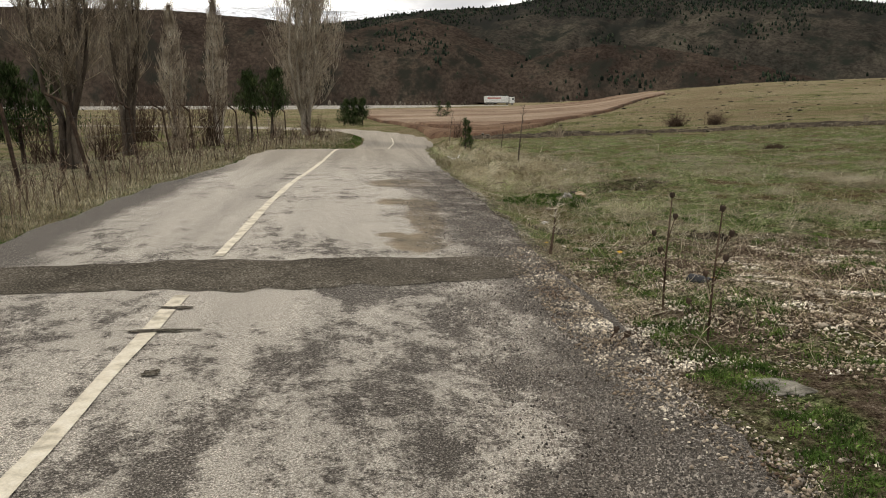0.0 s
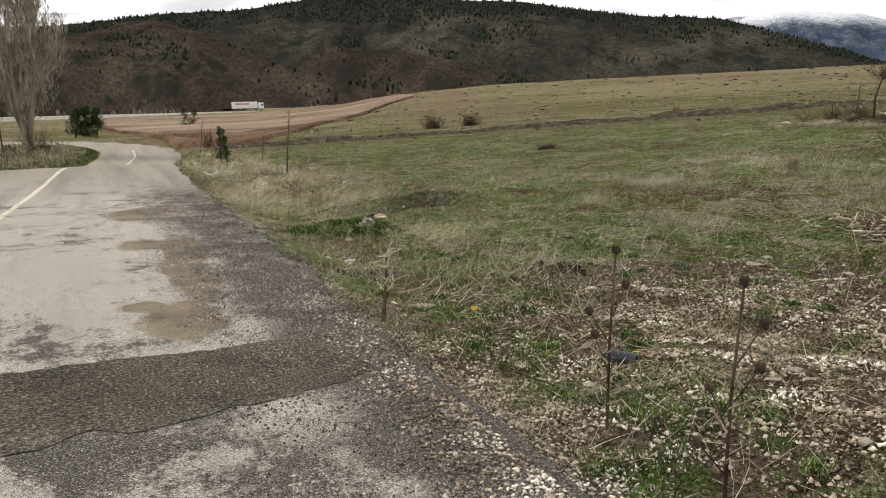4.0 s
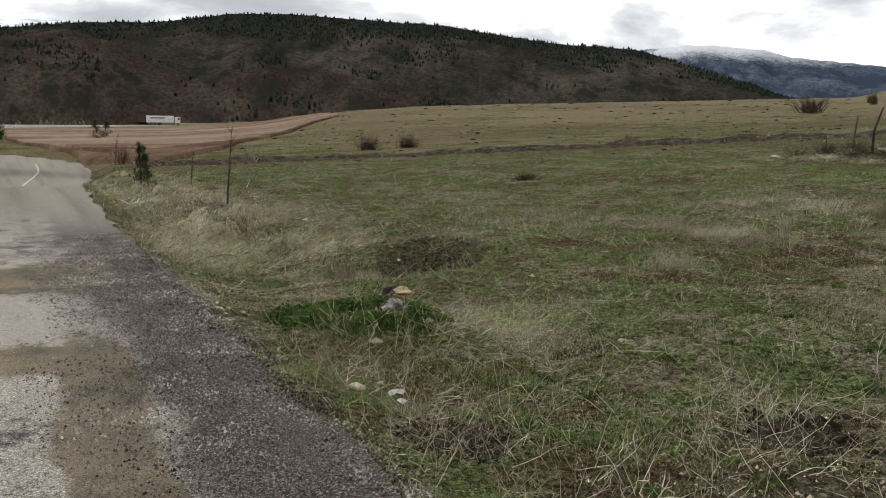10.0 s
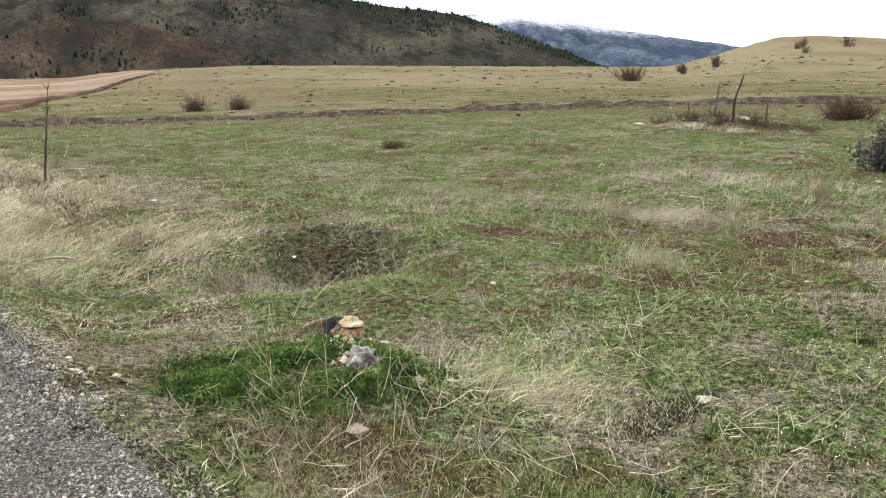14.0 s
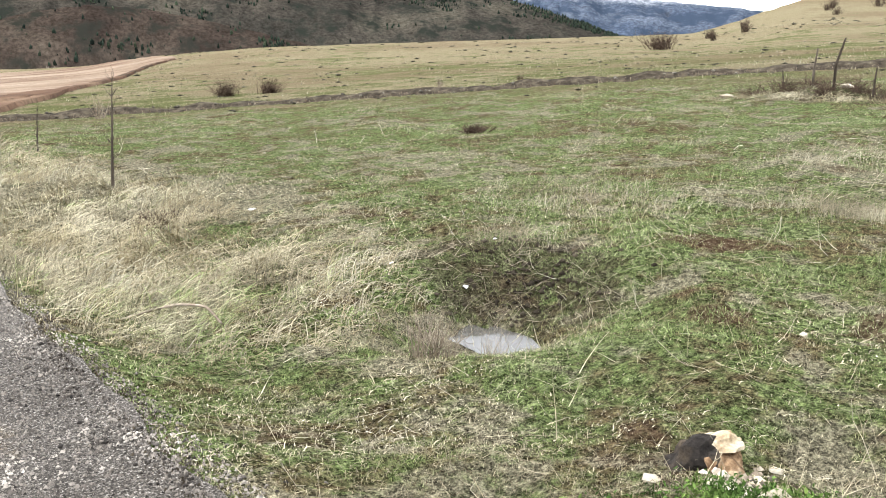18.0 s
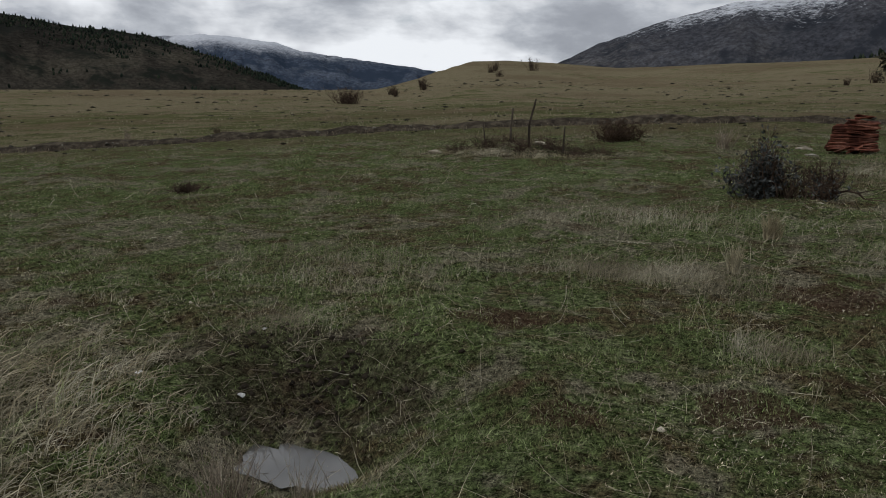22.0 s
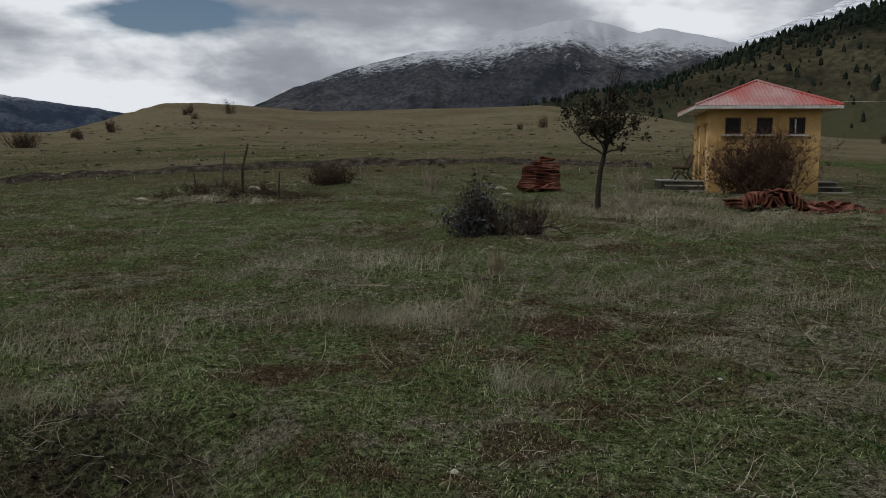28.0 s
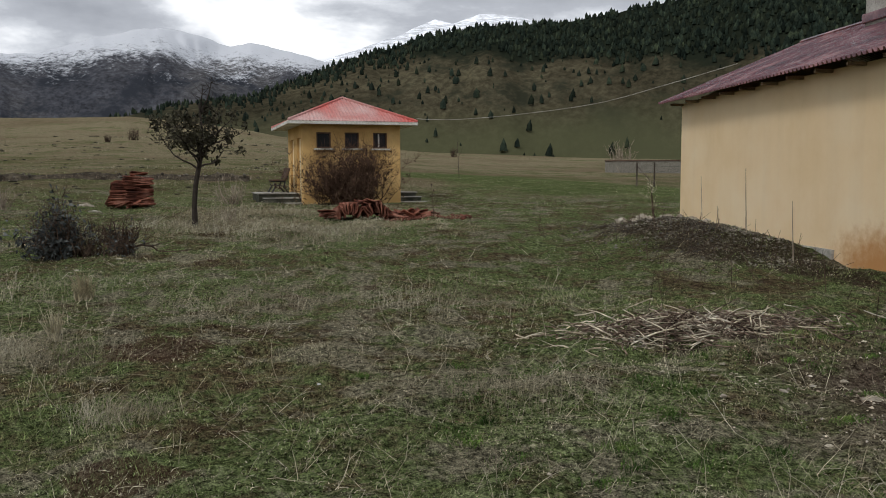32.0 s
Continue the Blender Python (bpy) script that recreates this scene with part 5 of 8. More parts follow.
    flow = -0.9 + 1.5 * value_noise(x * 0.55, y * 0.55, 56) + rng.normal(0, 0.55, len(x))
    tall = rng.uniform(0.11, 0.32, len(x)) * (0.5 + 0.5 * verge(x, y)) * (0.6 + 0.5 * smooth(y, 12.0, 16.0))
    for name, mat, q, count in (("verge_straw", "grass_straw", tone > 0.22, 11), ("verge_grass", "grass_grey", (tone <= 0.22) & (tone > -0.4), 11), ("verge_green", "grass_green", tone <= -0.4, 14)):
        cx, cy, cr, ch, ct = (np.repeat(v[q], count) for v in (x, y, r, flow, tall))
        n = len(cx)
        cx, cy = cx + rng.normal(0, 0.055, n), cy + rng.normal(0, 0.055, n)
        L = ct * rng.uniform(0.5, 1.25, n)
        stuff(name, arched(rooted(cx, cy), ch + rng.normal(0, 0.7, n), L, (0.0007 + 0.00044 * cr) * rng.uniform(0.6, 1.6, n), L * rng.uniform(0.15, 0.8, n), rng.uniform(0.35, 1.25, n)), M[mat], "tall withered grass bent over along the roadside", "dry grass")
    # withered patches out in the turf
    x, y = np.concatenate([np.stack([rng.normal(px, sx, c_), rng.normal(py, sy, c_)]) for px, py, sx, sy, c_ in ((7.85, 12.75, 0.22, 0.42, 2600), (7.8, 11.9, 0.3, 0.25, 700), (6.08, 11.43, 0.14, 0.16, 700), (5.2, 14.4, 0.2, 0.2, 600),
                           (9.5, 10.4, 0.5, 0.7, 1600), (10.8, 13.6, 0.6, 1.1, 2200), (7.0, 15.3, 0.5, 0.6, 1500), (5.6, 9.0, 0.25, 0.4, 1000), (8.9, 8.4, 0.5, 0.5, 1200), (17.6, 10.3, 0.7, 0.9, 2600), (15.6, 8.8, 0.9, 0.7, 2600), (20.5, 9.5, 1.0, 0.9, 1500))], 1)
    n, r = len(x), np.hypot(x - 0.9, y - 11.0)
    L = rng.uniform(0.03, 0.13, n) * (1 + r / 18)
    stuff("withered_tufts", arched(rooted(x, y), rng.normal(0.4, 1.3, n), L, 0.0009 + 0.0003 * r, L * rng.uniform(0.2, 0.9, n), rng.uniform(0.4, 1.2, n)), M["grass_grey"], "withered pale grass patches in the meadow", "dry grass")
    # straw and weeds on the bank behind the left-hand edge
    n = 46000
    y = 7 * (9.5 ** rng.uniform(0, 1, n))
    c = np.interp(y, CENTRE[:, 1], CENTRE[:, 0])
    x = c - 2.75 - np.abs(rng.normal(0, 1.0, n)) * (0.8 + y / 22) * (0.7 + 0.6 * value_noise(y * 0.5, y * 0.0, 14))
    h = rng.uniform(0.06, 0.34, n) * (0.35 + 0.65 * smooth(c - x, 3.0, 4.2))
    q = rng.uniform(0, 1, n) < 0.55
    for name, mat, s_ in (("bank_straw", "grass_straw", q), ("bank_weeds", "grass_grey", ~q)):
        stuff(name, blades(rooted(x[s_], y[s_]), h[s_], 0.001 + 0.0007 * y[s_], rng.uniform(0.2, 1.0, s_.sum()), 0.7), M[mat], "tall dry straw on the bank below the fence", "dry grass")
    x = c[:16000] - 2.1 - np.abs(rng.normal(0, 0.65, 16000))
    stuff("bank_green", blades(rooted(x, y[:16000]), rng.uniform(0.03, 0.09, 16000), 0.001 + 0.0008 * y[:16000], rng.uniform(0.3, 1.0, 16000)), M["grass_lush"], "strip of fresh green grass along the road edge", "grass")
    lines = []
    for k in range(420):
        wy = 9 * (6.0 ** rng.uniform(0, 1))
        wx = float(np.interp(wy, CENTRE[:, 1], CENTRE[:, 0])) - 3.3 - abs(rng.normal(0, 1.3))
        z, a_, t, hh, w = gz(wx, wy), rng.uniform(0, 6.28), rng.uniform(1.2, 1.55), rng.uniform(0.3, 0.85), 0.002 + 0.0003 * wy
        p = np.array([wx, wy, z])
        top = p + np.array([math.cos(a_) * math.cos(t), math.sin(a_) * math.cos(t), math.sin(t)]) * hh
        lines.append((*p, *top, w, w * 0.6))
        for _ in range(4):
            f_ = rng.uniform(0.5, 1.0)
            m_ = p + (top - p) * f_
            e_ = m_ + np.array([rng.normal(0, 0.5), rng.normal(0, 0.5), rng.uniform(0.4, 1)]) * hh * 0.2
            lines.append((*m_, *e_, w * 0.6, w * 0.9))
    stuff("dry_weeds", rods(lines, 3), M["brush"], "brown dry weeds standing on the bank below the fence", "weeds")
    # lush green on the mound and in small tufts
    x, y = rng.normal(2.42, 0.5, 60000), rng.normal(10.72, 0.6, 60000)
    w = value_noise(x * 5, y * 5, 81) + 0.6 * value_noise(x * 14, y * 14, 82)
    k = (lush(x, y) * (0.75 + 0.6 * w) > rng.uniform(0.05, 0.9, len(x))) & off_road(x, y, 2.9)
    x, y, w = x[k], y[k], w[k]
    stuff("lush_grass", blades(rooted(x, y), rng.uniform(0.012, 0.048, len(x)) * (1 + 0.6 * w), rng.uniform(0.003, 0.009, len(x)), rng.uniform(0.4, 1.1, len(x))), M["grass_lush"], "lush dark green grass and leafy weeds on the mound", "grass")
    k = rng.uniform(0, 1, len(x)) < 0.55
    P = rooted(x[k], y[k])
    P[:, 2] += rng.uniform(0.008, 0.055, k.sum())
    stuff("leafy_weeds", leaf_cards(P, rng.uniform(0.005, 0.012, k.sum())), M["grass_lush"], "dense small-leaved green weeds on the mound", "weeds")
    # bright cushions among the stones and along the road edge
    cx, cy = np.r_[rng.uniform(1.9, 6.5, 150), rng.uniform(1.75, 2.7, 45), rng.uniform(1.60, 1.95, 70)], np.r_[rng.uniform(2.5, 10.0, 150), rng.uniform(2.2, 8.0, 45), rng.uniform(1.5, 4.6, 70)]
    wide = np.repeat(rng.uniform(0.025, 0.085, len(cx)), 110)
    x = np.repeat(cx, 110) + rng.normal(0, 1, len(cx) * 110) * wide
    y = np.repeat(cy, 110) + rng.normal(0, 1, len(cx) * 110) * wide
    k = off_road(x, y, 2.85)
    x, y = x[k], y[k]
    stuff("green_tufts", blades(rooted(x, y), rng.uniform(0.012, 0.055, len(x)), rng.uniform(0.0025, 0.0065, len(x)), rng.uniform(0.4, 1.1, len(x))), M["grass_lush"], "small bright green tufts among the stones", "grass")
    k = rng.uniform(0, 1, len(x)) < 0.3
    P = rooted(x[k], y[k])
    P[:, 2] += rng.uniform(0.004, 0.025, k.sum())
    stuff("green_rosettes", leaf_cards(P, rng.uniform(0.005, 0.012, k.sum())), M["grass_lush"], "low leafy green rosettes among the stones", "weeds")


meadow()


def stalks():
    """Long pale dead stems lying and standing in the turf."""
    x1, y1, r1 = around(800, 0.9, 10.4, 0, 130, 1.9, 14)
    x2, y2, r2 = around(800, 0.3, 2.5, 5, 60, 2.2, 14)
    x, y, r = np.r_[x1, x2], np.r_[y1, y2], np.r_[r1, r2]
    k = off_road(x, y, 2.85)
    x, y, r = x[k], y[k], r[k]
    P = rooted(x, y, 0.005)
    lines = []
    for p, rr in zip(P, r):
        a_, tilt = rng.uniform(0, 6.283), rng.uniform(0.0, 1.25)
        L, q = rng.uniform(0.07, 0.30), np.array(p)
        w = 0.0008 + 0.00014 * rr
        for s in range(4):
            d = np.array([math.cos(a_) * math.cos(tilt), math.sin(a_) * math.cos(tilt), math.sin(tilt)])
            e_ = q + d * L / 4
            e_[2] = max(e_[2], p[2] + 0.006)
            lines.append((*q, *e_, w * (1 - 0.18 * s), w * (0.82 - 0.18 * s)))
            q = e_
            a_, tilt = a_ + rng.normal(0, 0.07), tilt - rng.uniform(-0.05, 0.10)
    stuff("dead_stalks", rods(lines, 3), M["straw_pale"], "pale dead stalks lying tangled in the turf", "stalks")
    # branching dead weeds, thickest round the marker mound, the puddle and the road edge
    lines = []
    spots = [(rng.normal(3.2, 0.55), rng.normal(9.9, 0.55)) for _ in range(70)] + [(rng.normal(2.2, 0.35), rng.normal(8.6, 0.9)) for _ in range(45)]
    spots += [(rng.normal(4.2, 0.9), rng.normal(12.9, 0.8)) for _ in range(70)] + [(rng.normal(4.6, 1.2), rng.normal(8.3, 1.2)) for _ in range(45)]
    spots += [(rng.normal(2.6, 0.6), rng.normal(7.4, 0.8)) for _ in range(90)] + [(rng.normal(2.1, 0.22), rng.normal(9.7, 0.8)) for _ in range(110)]
    spots += [(rng.normal(6.5, 2.0), rng.normal(11.3, 1.8)) for _ in range(60)] + [(rng.normal(3.0, 1.0), rng.normal(5.4, 1.2)) for _ in range(90)]
    for _ in range(170):
        a_, r_ = math.radians(rng.uniform(12, 118)), 3.5 * 4.6 ** rng.uniform()
        spots.append((0.9 + r_ * math.sin(a_), 10.5 + r_ * math.cos(a_)))
    spots += [(rng.normal(2.75, 0.3), rng.normal(10.2, 0.22)) for _ in range(70)] + [(rng.normal(3.2, 0.7), rng.normal(7.9, 0.5)) for _ in range(90)] + [(rng.normal(1.98, 0.18), rng.normal(8.0, 0.45)) for _ in range(60)]
    for wx, wy in spots:
        if road_offset(np.array([wx]), np.array([wy]))[0] < 2.8 or wet(wx, wy):
            continue
        base, head = np.array([wx, wy, gz(wx, wy)]), rng.uniform(0, 6.283)
        L, tilt = rng.uniform(0.07, 0.20) + 0.16 * rng.uniform() ** 2, rng.uniform(0.05, 1.1)
        stack = [(base, head, tilt, L, (0.0016 + 0.0009 * rng.uniform()) * max(0.8, math.hypot(wx - 0.9, wy - 10.5) / 6.0), 0)]
        while stack:
            p, a_, t, l, w, deep = stack.pop()
            for s_ in range(4):
                q = p + np.array([math.cos(a_) * math.cos(t), math.sin(a_) * math.cos(t), math.sin(t)]) * l / 4
                q[2] = max(q[2], base[2] + 0.008)
                lines.append((*p, *q, w, w * 0.85))
                p, w = q, w * 0.85
                a_, t = a_ + rng.normal(0, 0.2), t + rng.normal(0, 0.2)
                if deep < 2 and s_ > 0 and rng.uniform() < 0.75:
                    stack.append((p, a_ + rng.choice((-1, 1)) * rng.uniform(0.4, 1.1), t + rng.normal(0, 0.4), l * rng.uniform(0.3, 0.55), w * 0.7, deep + 1))
    stuff("dead_weeds", rods(lines, 3), M["weed"], "pale branching dead weeds in the turf", "weeds")


stalks()


def gravel():
    # chippings of the shoulder
    y = 1.2 + 15 * rng.uniform(0, 1, 56000) ** 1.05
    c = np.interp(y, CENTRE[:, 1], CENTRE[:, 0])
    x = c + rng.uniform(1.5, 2.85, len(y))
    o = x - c
    k = (o > 1.62 + 0.5 * rng.uniform(0, 1, len(o)) ** 2 + 0.22 * fractal(x, y, 15, 3))
    x, y, o = x[k], y[k], o[k]
    z = np.where(o < 2.68, road_z(y) + 0.012 - 0.0042 * o ** 2 + 0.012 * fractal(x * 0.8, y * 0.8, 5, 3), ground_z(x, y))
    P = np.stack([x, y, z + 0.002], -1)
    stuff("shoulder_gravel", crumbs(P, rng.uniform(0.004, 0.0115, len(P)) * rng.uniform(0.45, 1, len(P)), 0.85), M["chip"], "dark grey loose chippings on the road shoulder", "gravel")
    # tan gravel spilled at the edge
    n = 9500
    y = np.r_[rng.uniform(1.6, 14.0, 3500), rng.normal(4.8, 1.05, n - 3500)]
    c = np.interp(y, CENTRE[:, 1], CENTRE[:, 0])
    x = c + 2.68 + 0.10 * value_noise(y * 1.6, y * 0, 44) + np.where(np.abs(y - 4.8) < 1.9, 0.07 + rng.normal(0, 0.26, n), rng.normal(0, 0.11, n))
    k = (x < c + 3.7) & (x > c + 2.35)
    x, y, c = x[k], y[k], c[k]
    n = len(x)
    z = np.where(x - c < 2.68, road_z(y) + 0.012 - 0.0042 * (x - c) ** 2 + 0.012 * fractal(x * 0.8, y * 0.8, 5, 3), ground_z(x, y))
    near = y < 7.0
    for name, mat, q, label in (("edge_gravel", "pebble", near, "spilled tan gravel along the road edge"), ("edge_chippings", "chip", ~near, "grey chippings crumbling off the road edge")):
        stuff(name, chips(np.stack([x, y, z + 0.003], -1)[q], rng.uniform(0.004, 0.012, q.sum()), 0.7), M[mat], label, "gravel")
    # dark crumbs where the shoulder breaks off into the turf
    n = 10000
    y = rng.uniform(3.0, 15.0, n)
    c = np.interp(y, CENTRE[:, 1], CENTRE[:, 0])
    x = c + 2.74 + 0.09 * fractal(y * 1.4, y * 0, 47, 4) + rng.normal(0, 0.045, n)
    z = np.where(x - c < 2.68, road_z(y) + 0.012 - 0.0042 * (x - c) ** 2 + 0.012 * fractal(x * 0.8, y * 0.8, 5, 3), ground_z(x, y))
    q = rng.uniform(0, 1, n) < 0.6
    for name, mat, q_ in (("edge_crumbs", "soil", q), ("edge_grit", "chip", ~q)):
        stuff(name, crumbs(np.stack([x, y, z + 0.004], -1)[q_], rng.uniform(0.002, 0.008, q_.sum()) * rng.uniform(0.5, 1, q_.sum()), 0.9), M[mat], "dark crumbs of the broken road edge", "gravel")
    # fine grit of the stony ground
    x, y = rng.normal(3.3, 1.5, 70000), rng.normal(4.5, 2.0, 70000)
    k = off_road(x, y, 2.85) & (stony(x, y) * (0.75 + 0.5 * value_noise(x * 1.5, y * 1.5, 48)) > rng.uniform(0.05, 1, len(x)))
    x, y = x[k], y[k]
    stuff("field_grit", crumbs(rooted(x, y, 0.002), 0.003 + 0.009 * rng.uniform(0, 1, len(x)) ** 2.0, 0.8), M["pebble"], "fine tan grit over bare stony ground", "grit")
    # pebbles of the stony ground
    x, y = rng.normal(3.4, 1.4, 26000), rng.normal(4.6, 1.9, 26000)
    k = off_road(x, y, 2.9) & (stony(x, y) > rng.uniform(0.1, 1, len(x)))
    x, y = x[k], y[k]
    stuff("field_pebbles", chips(rooted(x, y, 0.003), 0.004 + 0.013 * rng.uniform(0, 1, len(x)) ** 2.2, 0.6), M["pebble"], "tan pebbles strewn over bare stony ground", "pebbles")


gravel()

ROCKS = [mesh_of("stone", *(lambda b: ([tuple(v.co) for v in b.verts], [[v.index for v in f.verts] for f in b.faces]))(rock(1.0, s, 0.42 + 0.12 * (s % 3), 1, 0.75)), M["stone"], False) for s in range(6)]


def lay_stone(x, y, size, k, label="pale weathered field stone lying in the grass", group="loose stones", sink=0.15, sz=1.0):
    ob = tagged(new("stone", ROCKS[k % 6]), label, "stone", group)
    ob.matrix_basis = pose(x, y, gz(x, y) - sink * size * 0.5, 0, 0, k * 77) @ Matrix.Diagonal((size, size, size * sz, 1))
    return ob


def stones():
    for k in range(300):
        x, y = rng.normal(3.9, 1.5), rng.normal(4.8, 1.7)
        if x < 1.95 or y < 2.0:
            continue
        lay_stone(x, y, 0.020 + 0.070 * rng.uniform(0, 1) ** 3.4, k, sz=0.7)
    # the slab lies bedded along the slope of the verge
    bm, base = rock(0.56, 15, 0.05, 4, 0.5), gz(1.87, 3.42)
    bm.transform(pose(0, 0, 0, 0, 0, -47) @ Matrix.Diagonal((0.46, 0.36, 1.5, 1.0)))
    for v in bm.verts:
        v.co.z += gz(1.87 + v.co.x, 3.42 + v.co.y) - base
    ob = part("stone_slab", bm, M["slab"])
    tagged(ob, "flat grey stone slab sunk in the verge", "stone")
    ob.matrix_basis = pose(1.87, 3.42, base - 0.004)
    for k in range(60):
        a_, r = math.radians(rng.uniform(15, 115)), rng.uniform(3.5, 16)
        lay_stone(0.9 + r * math.sin(a_), 10.7 + r * math.cos(a_), 0.02 + 0.05 * rng.uniform(0, 1) ** 2.5, k)
    # larger ones
    for x, y, s, k, z in ((1.47, 5.30, 0.17, 3, 0.6), (1.98, 7.14, 0.18, 2, 0.35), (1.72, 5.63, 0.12, 0, 0.4), (1.97, 5.73, 0.12, 3, 0.5), (3.79, 9.45, 0.13, 4, 0.5), (4.75, 7.10, 0.17, 5, 0.35),
                          (19.56, 21.61, 0.42, 2, 0.7), (1.95, 9.40, 0.13, 1, 0.7), (1.93, 9.52, 0.08, 0, 0.6), (5.6, 7.6, 0.07, 3, 0.4), (5.9, 7.3, 0.09, 4, 0.35), (12.6, 11.9, 0.12, 0, 0.6),
                          (12.9, 11.8, 0.10, 1, 0.6), (12.4, 12.3, 0.10, 2, 0.6), (22.4, 12.9, 0.35, 3, 0.7), (24.6, 13.3, 0.5, 1, 0.6)):
        lay_stone(x, y, s, k, sz=z)


stones()


def berm():
    """The low stony bank that crosses the meadow."""
    C = spline(np.array([(6.0, 45.0), (9.97, 43.2), (17.7, 39.6), (24.7, 34.6), (31.2, 28.6), (36, 20.5), (37.6, 14), (37.5, 8)], float), 20)
    d = np.gradient(C, axis=0)
    d /= np.linalg.norm(d, axis=1, keepdims=True)
    nrm = np.stack([d[:, 1], -d[:, 0]], 1)
    offs = np.linspace(-1.5, 1.5, 9)
    P = C[:, None] + nrm[:, None] * offs[None, :, None]
    Z = ground_z(P[..., 0], P[..., 1]) - 0.06 + 0.28 * np.exp(-(offs / 0.6) ** 2)[None] * (1 + 0.5 * value_noise(P[..., 0], P[..., 1], 5))
    V = np.concatenate([P, Z[..., None]], -1).reshape(-1, 3)
    n = len(C)
    i, j = np.meshgrid(np.arange(n - 1), np.arange(8), indexing="ij")
    F = np.stack([i * 9 + j, i * 9 + j + 1, (i + 1) * 9 + j + 1, (i + 1) * 9 + j], -1).reshape(-1, 4)
    tagged(new("earth_bank", mesh_of("earth_bank", V, F, M["soil"], True)), "low dark earth bank with stones crossing the meadow", "earth bank", kind="structure")
    m = 800
    k = rng.integers(0, n, m)
    o = rng.normal(0, 0.5, m)
    q = C[k] + nrm[k] * o[:, None] + rng.normal(0, 0.3, (m, 2))
    z = ground_z(q[:, 0], q[:, 1]) + 0.22 * np.exp(-(o / 0.5) ** 2) - 0.02
    stuff("bank_stones", chips(np.concatenate([q, z[:, None]], 1), 0.02 + 0.09 * rng.uniform(0, 1, m) ** 3, 0.7), M["rubble"], "field stones cleared onto the earth bank", "stones")
    x, y = q[:, 0] + rng.normal(0, 0.5, m), q[:, 1] + rng.normal(0, 0.5, m)
    x, y = np.repeat(x, 6) + rng.normal(0, 0.35, m * 6), np.repeat(y, 6) + rng.normal(0, 0.35, m * 6)
    stuff("bank_grass", blades(rooted(x, y, 0.05), rng.uniform(0.06, 0.2, m * 6), np.full(m * 6, 0.015), rng.uniform(0.2, 0.9, m * 6)), M["brush"], "withered grass along the stony bank", "dry grass")


berm()


def tussocks():
    """Dark low clumps dotted over the far meadow."""
    a_ = np.radians(rng.uniform(14, 100, 900))
    r = rng.uniform(28, 190, 900)
    x, y = CX + r * np.sin(a_), CY + r * np.cos(a_)
    stuff("tussocks", chips(rooted(x, y, 0.02), 0.05 + 0.0022 * r * rng.uniform(0.3, 1.6, 900), 0.28), M["leaf_dark"], "low dark tussocks dotted over the far meadow", "tussock")
    x = np.repeat(x[:500], 20) + rng.normal(0, 1.2, 10000)
    y = np.repeat(y[:500], 20) + rng.normal(0, 1.2, 10000)
    d = np.hypot(x - CX, y - CY)
    stuff("far_grass", blades(rooted(x, y), rng.uniform(0.06, 0.2, 10000), 0.0008 * d, rng.uniform(0.2, 0.9, 10000)), M["grass_grey"], "pale dry grass clumps on the far meadow", "dry grass")


tussocks()


# ---------------------------------------------------------------- trees and bushes
def limbs(base, heading, tilt, length, r0, segs, curl, wander, lines, up=0.0):
    """Adds a crooked limb to lines and returns its points."""
    pts = [np.array(base, float)]
    a_, t = heading, tilt
    for s in range(segs):
        d = np.array([math.cos(a_) * math.cos(t), math.sin(a_) * math.cos(t), math.sin(t)])
        pts.append(pts[-1] + d * length / segs)
        lines.append((*pts[-2], *pts[-1], r0 * (1 - 0.8 * s / segs), r0 * (1 - 0.8 * (s + 1) / segs)))
        a_ += rng.normal(0, wander)
        t = min(1.5, t + curl / segs + rng.normal(0, wander * 0.6) + up)
    return pts


